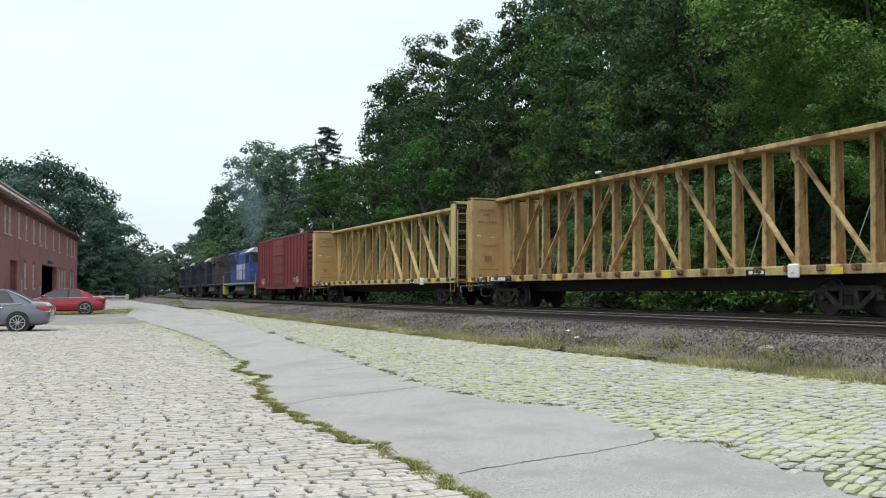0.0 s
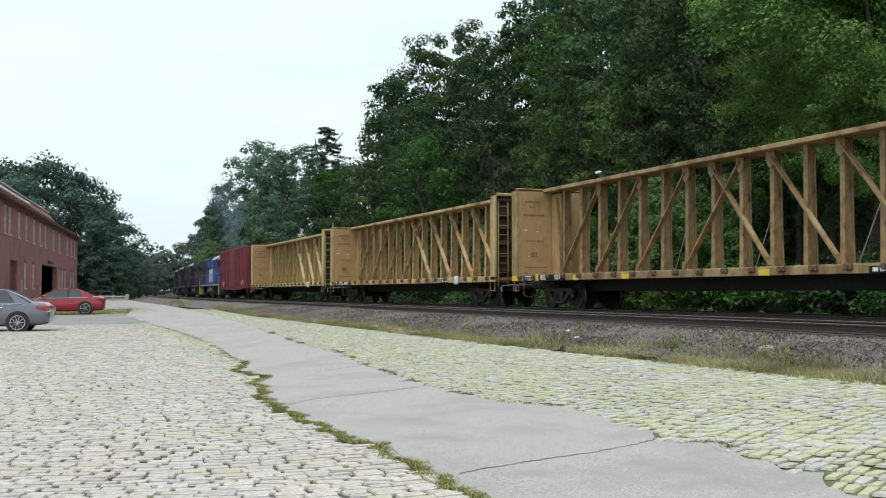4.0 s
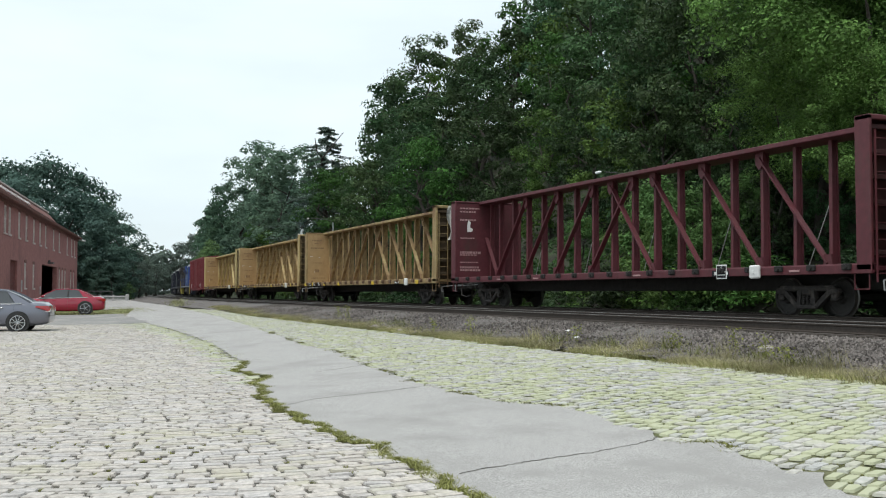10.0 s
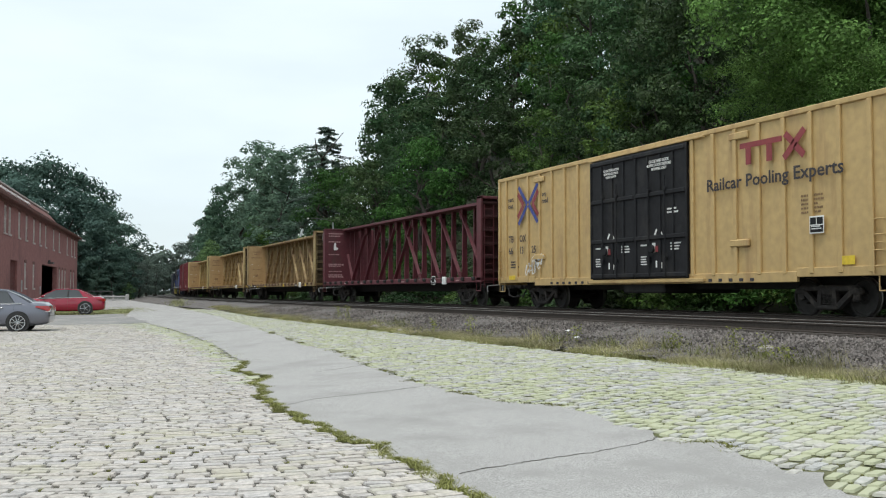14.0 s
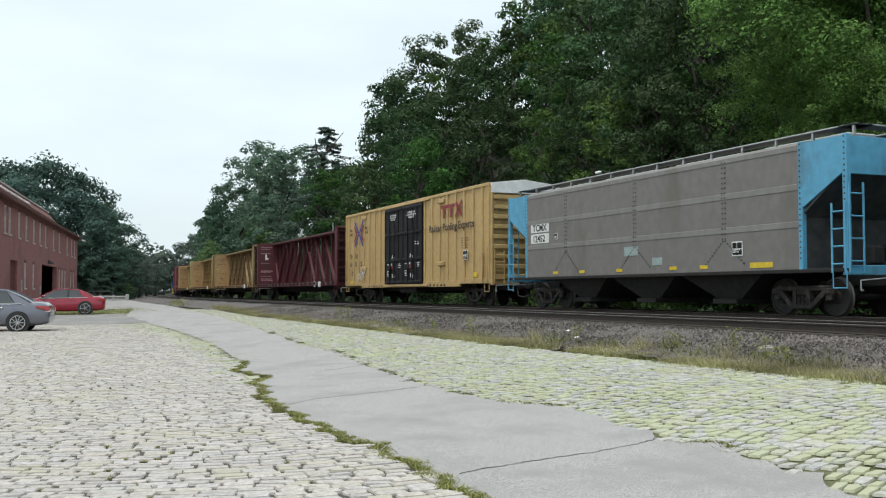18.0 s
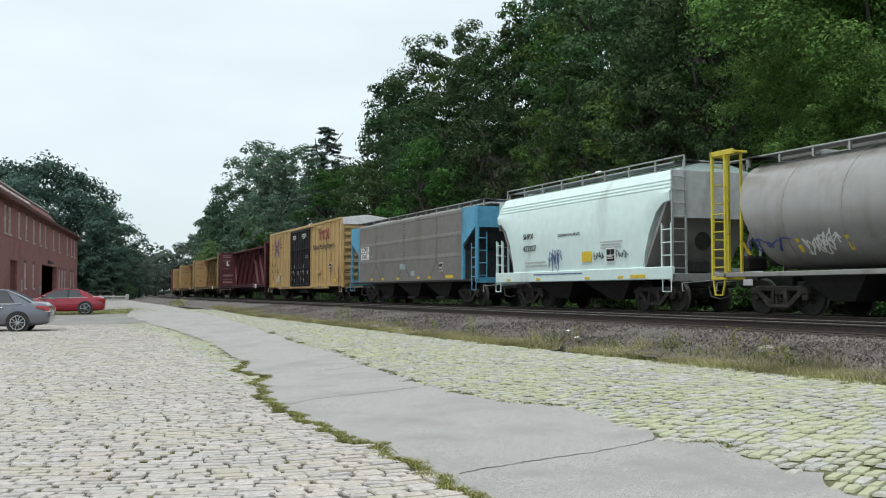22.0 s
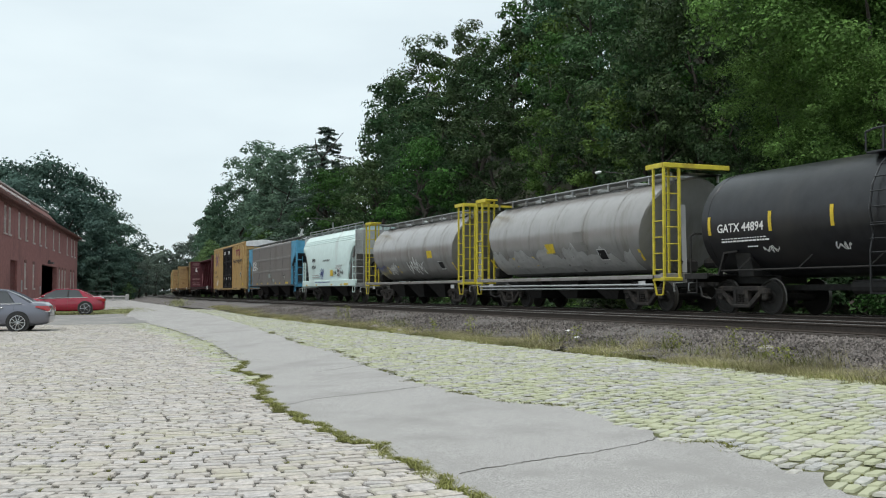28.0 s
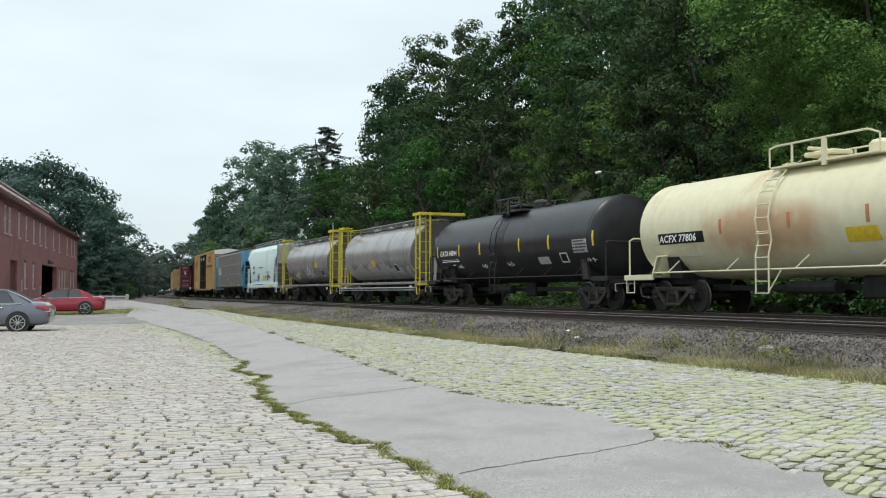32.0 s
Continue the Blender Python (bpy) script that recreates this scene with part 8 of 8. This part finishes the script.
    # wheels in dark arches
    for y in (base / 2, -base / 2):
        for sx in (-1, 1):
            part("wheel_arch", Mesh().turned([(sx * (hw - 0.26), wheel_r + 0.06), (sx * (hw + 0.004), wheel_r + 0.06)], "x", 24, (0, y, wheel_r + 0.015)), PLASTIC_BLACK, e)
            wh_ = part("wheel", Mesh().turned([(sx * (hw - 0.2), wheel_r - 0.05), (sx * (hw - 0.18), wheel_r), (sx * (hw - 0.01), wheel_r), (sx * (hw + 0.015), wheel_r - 0.04), (sx * (hw + 0.015), wheel_r - 0.10), (sx * (hw - 0.02), wheel_r - 0.115)], "x", 28, (0, y, wheel_r)), RUBBER, e, "", True)
            rim = Mesh()
            for k in range(5 if notch > 0.02 else 10):
                a = k * math.tau / (5 if notch > 0.02 else 10)
                rim.beam((sx * (hw + 0.012), y + 0.03 * math.cos(a), wheel_r + 0.03 * math.sin(a)), (sx * (hw + 0.006), y + (wheel_r - 0.09) * math.cos(a), wheel_r + (wheel_r - 0.09) * math.sin(a)), 0.02, 0.085 if notch > 0.02 else 0.045, (1, 0, 0))
            for k in range(24):
                a, b = k * math.tau / 24, (k + 1) * math.tau / 24
                rim.beam((sx * (hw + 0.006), y + (wheel_r - 0.085) * math.cos(a), wheel_r + (wheel_r - 0.085) * math.sin(a)), (sx * (hw + 0.006), y + (wheel_r - 0.085) * math.cos(b), wheel_r + (wheel_r - 0.085) * math.sin(b)), 0.025, 0.04, (1, 0, 0))
            rim.turned([(sx * (hw - 0.01), 0.05), (sx * (hw + 0.02), 0.045)], "x", 10, (0, y, wheel_r))
            part("rim", rim, CHROME, wh_, "alloy rim")
            part("brake_disc", Mesh().turned([(sx * (hw - 0.06), wheel_r - 0.13), (sx * (hw - 0.03), wheel_r - 0.13)], "x", 16, (0, y, wheel_r)), TRUCK, wh_)
    for sx in (-1, 1):
        part("tail_lamp", Mesh().loft([[(sx * hw * a, y_r + b, deck + c) for a, b, c in ((0.90, 0.0, -0.28), (0.975, 0.10, -0.28), (0.985, 0.42, -0.17), (0.965, 0.42, -0.12), (0.90, 0.02, -0.12))] + [(sx * hw * 0.55, y_r - 0.005, deck - 0.14), (sx * hw * 0.55, y_r - 0.005, deck - 0.27)] for k in (0,)] + [[(sx * hw * a * 0.96, y_r + b + 0.05, deck + c) for a, b, c in ((0.90, 0.0, -0.28), (0.975, 0.10, -0.28), (0.985, 0.42, -0.17), (0.965, 0.42, -0.12), (0.90, 0.02, -0.12))] + [(sx * hw * 0.55, y_r + 0.05, deck - 0.14), (sx * hw * 0.55, y_r + 0.05, deck - 0.27)]]), LAMP_RED, e, "red tail lamp")
        if notch <= 0.02:
            part("reversing_lamp", Mesh().box(sx * hw * 0.95, sx * hw * 0.7, y_r - 0.004, y_r + 0.16, deck - 0.335, deck - 0.285, 0.02), LAMP_WHITE, e)
        part("head_lamp", Mesh().box(sx * hw * 0.86, sx * hw * 0.5, y_f - 0.30, y_f - 0.05, 0.56, 0.70, 0.04), LAMP_WHITE, e)
        part("mirror", Mesh().box(sx * (hw * 0.92), sx * (hw + 0.14), a0 - 0.32, a0 - 0.14, ze + 0.02, ze + 0.16, 0.05), paint, e)
        for y in (ym - 0.28, ym + 0.75):
            part("door_handle", Mesh().box(sx * (hw * 0.985), sx * (hw + 0.02), y - 0.10, y + 0.10, belt - 0.13, belt - 0.09, 0.012), CHROME if notch <= 0.02 else paint, e)
        sm = Mesh()
        for y in (ym, a0 - 0.35, b0 + 0.55):
            sm.beam((sx * (hw * 0.985), y, belt - 0.06), (sx * (hw * 1.001), y, 0.32), 0.006, 0.012, (1, 0, 0))
        part("door_gap", sm, PLASTIC_BLACK, e)
        part("window_trim", Mesh().beam((sx * hw * 0.935, a0 - 0.2, ze - 0.02), (sx * hw * 0.935, b0 + 0.3, ze + 0.03), 0.03, 0.03), CHROME, e, "bright strip below the windows")
    part("bumper_gap", Mesh().box(-hw * 0.9, hw * 0.9, y_r - 0.012, y_r + 0.05, deck - 0.47, deck - 0.455), PLASTIC_BLACK, e)
    part("number_plate", Mesh().box(-0.26, 0.26, y_r - 0.012, y_r + 0.02, deck - 0.40, deck - 0.27, 0.01), GREY_INK, e, "blank pale plate")
    return e


sedan("sedan", (-1.48, 38.47, 0.055), radians(82), SILVER, "grey saloon car with alloy wheels parked on setts", 4.80, 1.85, 1.475, 0.325, 2.80, 0.97, 0.015)
sedan("sedan", (1.84, 63.1, 0.13), radians(84), CAR_RED, "bright red saloon car parked by the grass", 5.08, 1.9, 1.50, 0.365, 3.05, 0.93, 0.03)

# ---------------------------------------------------------------- guard rail, lamps, snag
gr = thing("guard_rail", (8.3, 127.0, 0.14), "short galvanised guard rail at the end of the yard", "guard rail", turn=-radians(24))
for k in range(3):
    part("post", Mesh().box(0.05 + k * 1.55, 0.2 + k * 1.55, -0.08, 0.08, -0.1, 1.0, 0.02), GALV_RAIL, gr)
for z in (0.45, 0.78):
    part("rail", Mesh().loft([[(x, -0.12, z - 0.1), (x, -0.15, z), (x, -0.12, z + 0.1), (x, -0.09, z + 0.1), (x, -0.12, z), (x, -0.09, z - 0.1)] for x in (0.0, 3.3)]), GALV_RAIL, gr)
part("end_post", Mesh().box(3.2, 3.55, -0.15, 0.15, -0.1, 1.05, 0.04), GALV_RAIL, gr, "thick end post")


def street_lamp(x, y, z, reach=2.4):
    """The head hangs at x, y, z; its post stands behind it among the trees."""
    px, py = x + 0.92 * reach, y - 0.40 * reach
    g0 = float(land_z(np.array(px), np.array(py)))
    e = thing("street_lamp", (px, py, g0), "grey street lamp with a pale head among the trees", "street lamp", "street lamps")
    h = z - g0
    part("pole", Mesh().turned([(-0.2, 0.09), (h * 0.5, 0.075), (h - 0.3, 0.055)], "z", 10), GALV, e)
    part("arm", Mesh().pipe([(0, 0, h - 0.35), (-0.25 * reach, 0.11 * reach, h - 0.05), (-0.8 * reach, 0.35 * reach, h + 0.06)], 0.022, 8), SLATE, e)
    part("head", Mesh().turned([(-0.30, 0.02), (-0.25, 0.05), (-0.05, 0.085), (0.15, 0.075), (0.25, 0.03)], "y", 12, (-0.92 * reach, 0.40 * reach, h + 0.03)), ROOF_WHITE, e, "pale lamp head", True)


street_lamp(25.0, 93.3, 8.5)
street_lamp(26.2, 42.6, 7.35)
sg = thing("dead_tree", (26.6, 105.4, 1.0), "bare white snag among the trees", "tree")
part("trunk", Mesh().beam((0, 0, -1), (0.3, -0.4, 5.2), 0.3, 0.3).beam((0.3, -0.4, 5.2), (0.8, -1.0, 7.2), 0.2, 0.2), ROOF_WHITE, sg)
part("limb", Mesh().beam((0.5, -0.7, 6.0), (0.1, -1.9, 6.6), 0.14, 0.14).beam((0.65, -0.9, 6.8), (1.0, -1.9, 6.2), 0.12, 0.12), ROOF_WHITE, sg)

fence = thing("fence", (7.2, 128.6, 0.14), "low dark metal rail fence at the end of the yard", "fence", turn=-radians(24))
for k in range(3):
    part("post", Mesh().box(k * 1.4, 0.08 + k * 1.4, -0.04, 0.04, -0.1, 1.45, 0.01), SLATE, fence)
for z in (0.9, 1.38):
    part("rail", Mesh().box(0.0, 2.88, 0.045, 0.085, z, z + 0.08, 0.01), SLATE, fence)

# ---------------------------------------------------------------- granite setts
def west_turn(x):
    """The rows fan out: square to the lane beside it, swinging round towards the building."""
    return np.radians(np.interp(x, [-4.5, 0.4, 2.1, 3.2, 5.0], [-23, -17, 2, 11, 13]))


def east_turn(x):
    return np.radians(np.interp(x, [4.8, 6.2, 7.6, 10.0], [31, 27, 18, 11]))


def sett_shape(n, lx, ly, rng, worn=True):
    """n setts round the origin: eight-cornered, with a shoulder and a worn top."""
    lx, ly = np.broadcast_to(lx, n) / 2, np.broadcast_to(ly, n) / 2
    sx = np.array([-1, 1, 1, 1, 1, -1, -1, -1.0])
    sy = np.array([-1, -1, -1, 1, 1, 1, 1, -1.0])
    cx = np.array([1, 1, 0, 0, 1, 1, 0, 0.0])
    cut = rng.uniform(0.005, 0.028, (n, 8))
    P = np.stack([sx * lx[:, None] - sx * cx * cut, sy * ly[:, None] - sy * (1 - cx) * cut * 0.8], 2) + rng.normal(0, 0.0055, (n, 8, 2))
    h = rng.normal(0.013, 0.0022, n)[:, None]
    tilt = (P / 0.1 * rng.normal(0, 0.0022, (n, 1, 2))).sum(2)
    shoulder = np.concatenate([P, (h + tilt - 0.006)[..., None]], 2)
    top = np.concatenate([P - np.stack([sx, sy], 1)[None] * np.array([0.007, 0.006]), (h + tilt)[..., None]], 2)
    rings = [shoulder, top]
    rings[0] = rings[0] - np.array([0, 0, 0.014]) * (not worn)
    V = np.concatenate(rings, 1)
    F = [(r + a, r + (a + 1) % 8, r + (a + 1) % 8 + 8, r + a + 8) for r in range(0, 8 * len(rings) - 8, 8) for a in range(8)]
    t = 8 * len(rings) - 8
    F += [(t, t + 1, t + 2, t + 3), (t, t + 3, t + 4, t + 7), (t + 4, t + 5, t + 6, t + 7)]
    return V, np.array(F)


def setts(name, inside, x0, x1, y0, y1, turn, long, deep, material, label, near_y, gap, course, mossy=None):
    """Curved rows of setts over a patch; the nearest ones are parts of their own. gap: the widest joint in a row; course: the joints between rows."""
    r = np.random.default_rng(11)
    C, LX, LY, A = [], [], [], []
    fx = np.linspace(x0, x1, 200)
    bend = np.concatenate([[0], np.cumsum(np.tan(turn((fx[1:] + fx[:-1]) / 2)) * np.diff(fx))])
    y = y0 - bend.max()
    while y < y1 - bend.min():
        d = r.uniform(*deep)
        u = x0 + r.uniform(0, 0.25)
        while u < x1:
            l = r.uniform(*long)
            a = float(turn(u))
            c = u + l / 2 * math.cos(a)
            p = (c, y + d / 2 + float(np.interp(c, fx, bend)) + r.normal(0, 0.007))
            if y0 < p[1] < y1:
                C.append(p)
                LX.append(l)
                LY.append(d * math.cos(a) * r.uniform(0.88, 1.06))
                A.append(a)
            u += (l + 0.006 + gap * r.random() ** 1.3) * math.cos(a)
        y += d + r.uniform(*course)
    C, LX, LY, A = np.array(C), np.array(LX), np.array(LY), np.array(A)
    ok = inside(C[:, 0], C[:, 1]) & (r.random(len(C)) > 0.0003)
    C, LX, LY, A = C[ok], LX[ok], LY[ok], A[ok]
    order = np.argsort(C[:, 1])
    single = order[(C[order, 1] > 6.3) & (C[order, 1] < near_y)][:300]
    rest = np.setdiff1d(order, single)
    n = len(rest)
    V, F = sett_shape(n, LX[rest], LY[rest], r, False)
    a = A[rest] + r.normal(0, 0.028, n)
    ca, sa = np.cos(a)[:, None], np.sin(a)[:, None]
    X = C[rest, 0][:, None] + V[..., 0] * ca - V[..., 1] * sa
    Y = C[rest, 1][:, None] + V[..., 0] * sa + V[..., 1] * ca
    Z = V[..., 2] + base_z(C[rest, 0], C[rest, 1])[:, None] + (0.003 * np.sin(C[rest, 0] * 2.3 + C[rest, 1] * 0.9) + 0.001 * np.sin(C[rest, 1] * 3.1))[:, None]
    verts = np.stack([X, Y, Z], -1).reshape(-1, 3)
    faces = (np.arange(n)[:, None, None] * 16 + F[None]).reshape(-1, 4)
    e = tagged(new(name, raw(name, verts, faces, material)), label, "pavement", kind="structure")
    if mossy:
        e.data.materials.append(MOSSY_SETT)
        e.data.polygons.foreach_set("material_index", np.repeat(mossy(C[rest, 0], C[rest, 1]), len(F)).astype(np.int32))
    shapes = []
    for k in range(12):
        v, q = sett_shape(1, long[0] + (long[1] - long[0]) * (k + 0.3) / 12, deep[0] + (deep[1] - deep[0]) * ((k * 7) % 12) / 12, r, False)
        shapes.append(raw("sett", v[0], q, material))
    for k in single:
        o = new("sett", shapes[min(11, max(0, int((LX[k] - long[0]) / (long[1] - long[0]) * 12)))])
        o.parent = e
        o.location = (C[k, 0], C[k, 1], float(base_z(C[k, 0], C[k, 1])) + 0.003 * math.sin(C[k, 0] * 2.3 + C[k, 1] * 0.9) + 0.001 * math.sin(C[k, 1] * 3.1))
        o.rotation_euler = (r.normal(0, 0.006), r.normal(0, 0.006), A[k] + r.normal(0, 0.028))
    return e, C


def near_lane(x, y):
    """Moss has crept over the setts along the lane's far stretch."""
    return (y > 15.5) & (edge_at(LANE_LEFT, y) - x < 0.25 + 0.03 * (y - 14) + 0.35 * np.sin(y * 1.9) * np.sin(x * 5.3 + y * 4.1))


west, WC = setts("pavement_west", lambda x, y: x < edge_at(LANE_LEFT, y) - 0.05, -4.5, 5.0, -4.0, 44.0, west_turn, (0.16, 0.28), (0.100, 0.132), SETT, "pale grey granite setts, worn, weeds in the joints", 12.0, 0.043, (0.005, 0.024), near_lane)
east, EC = setts("pavement_east", lambda x, y: (x > edge_at(LANE_RIGHT, y, 0.03, 5.0) + 0.02) & (x < edge_at([(10.4, 3), (9.9, 9.5), (9.45, 14), (9.2, 20), (9.2, 45), (10.4, 62)], y, 0.03)), 4.8, 10.6, -4.0, 60.0, east_turn, (0.18, 0.29), (0.088, 0.124), MOSSY_SETT, "granite setts yellowed by moss beside the tracks", 12.0, 0.05, (0.008, 0.030))
# small weeds in the joints
k = rng.permutation(len(WC))[:3400]
J = np.concatenate([WC[k] + np.array([0.12, 0.01]), np.zeros((len(k), 1))], 1)
keep = np.sin(J[:, 0] * 2.1 + 1) + np.sin(J[:, 1] * 0.9) + rng.normal(0, 0.8, len(J)) > 0.5
grass("joint_weeds_west", J[keep], 0.017, MOSS, "tiny weeds in the joints between setts", 1.6, 0.006, 0.02, 30, -0.002, True)
k = rng.permutation(len(EC))[:1500]
grass("joint_weeds_east", np.concatenate([EC[k] + np.array([0.14, 0.02]), np.zeros((len(k), 1))], 1), 0.016, GRASS, "tiny weeds in the joints between setts", 1.5, 0.006, 0.03, 24, -0.004, True)


# ---------------------------------------------------------------- movement


def clock(t):
    """The train slows very slightly: its own time at t seconds."""
    w = (t - 16) / 16
    return t - 0.2034 * w * w - 0.096 * w ** 3


def motions():
    for e, mid in CARS:
        rows = []
        for k in range(33):
            x, y, a = on_track(SPEED * (clock(k) - mid) - EYE_S)
            rows.append((float(k), pose(x, y, RAIL_Z, 0, 0, -math.degrees(a))))
        walk(e, rows)
    walk(plume, [(t, pose(x, y, z)) for t, x, y, z in ((0.0, 19.4, 92.0, 5.6), (1.0, 19.8, 98.5, 5.7), (2.0, 20.1, 104.0, 5.8), (3.0, 20.5, 108.5, 5.9), (6.0, 24.0, 117.0, 6.2), (8.0, 28.0, 120.0, 6.6), (10.0, 32.0, 123.0, 6.8), (14.0, 37.0, 127.0, 7.0), (32.0, 39.0, 129.0, 7.0))])
    turns = []
    steps = 240
    for k in range(steps + 1):
        t = 32.0 * k / steps
        turns.append((t, -math.degrees(SPEED * (clock(t) - clock(0)) / WHEEL_R)))
    for w in AXLES:
        at = w.location.copy()
        walk(w, [(t, pose(at.x, at.y, at.z, a % 360, 0, 0)) for t, a in turns])


motions()
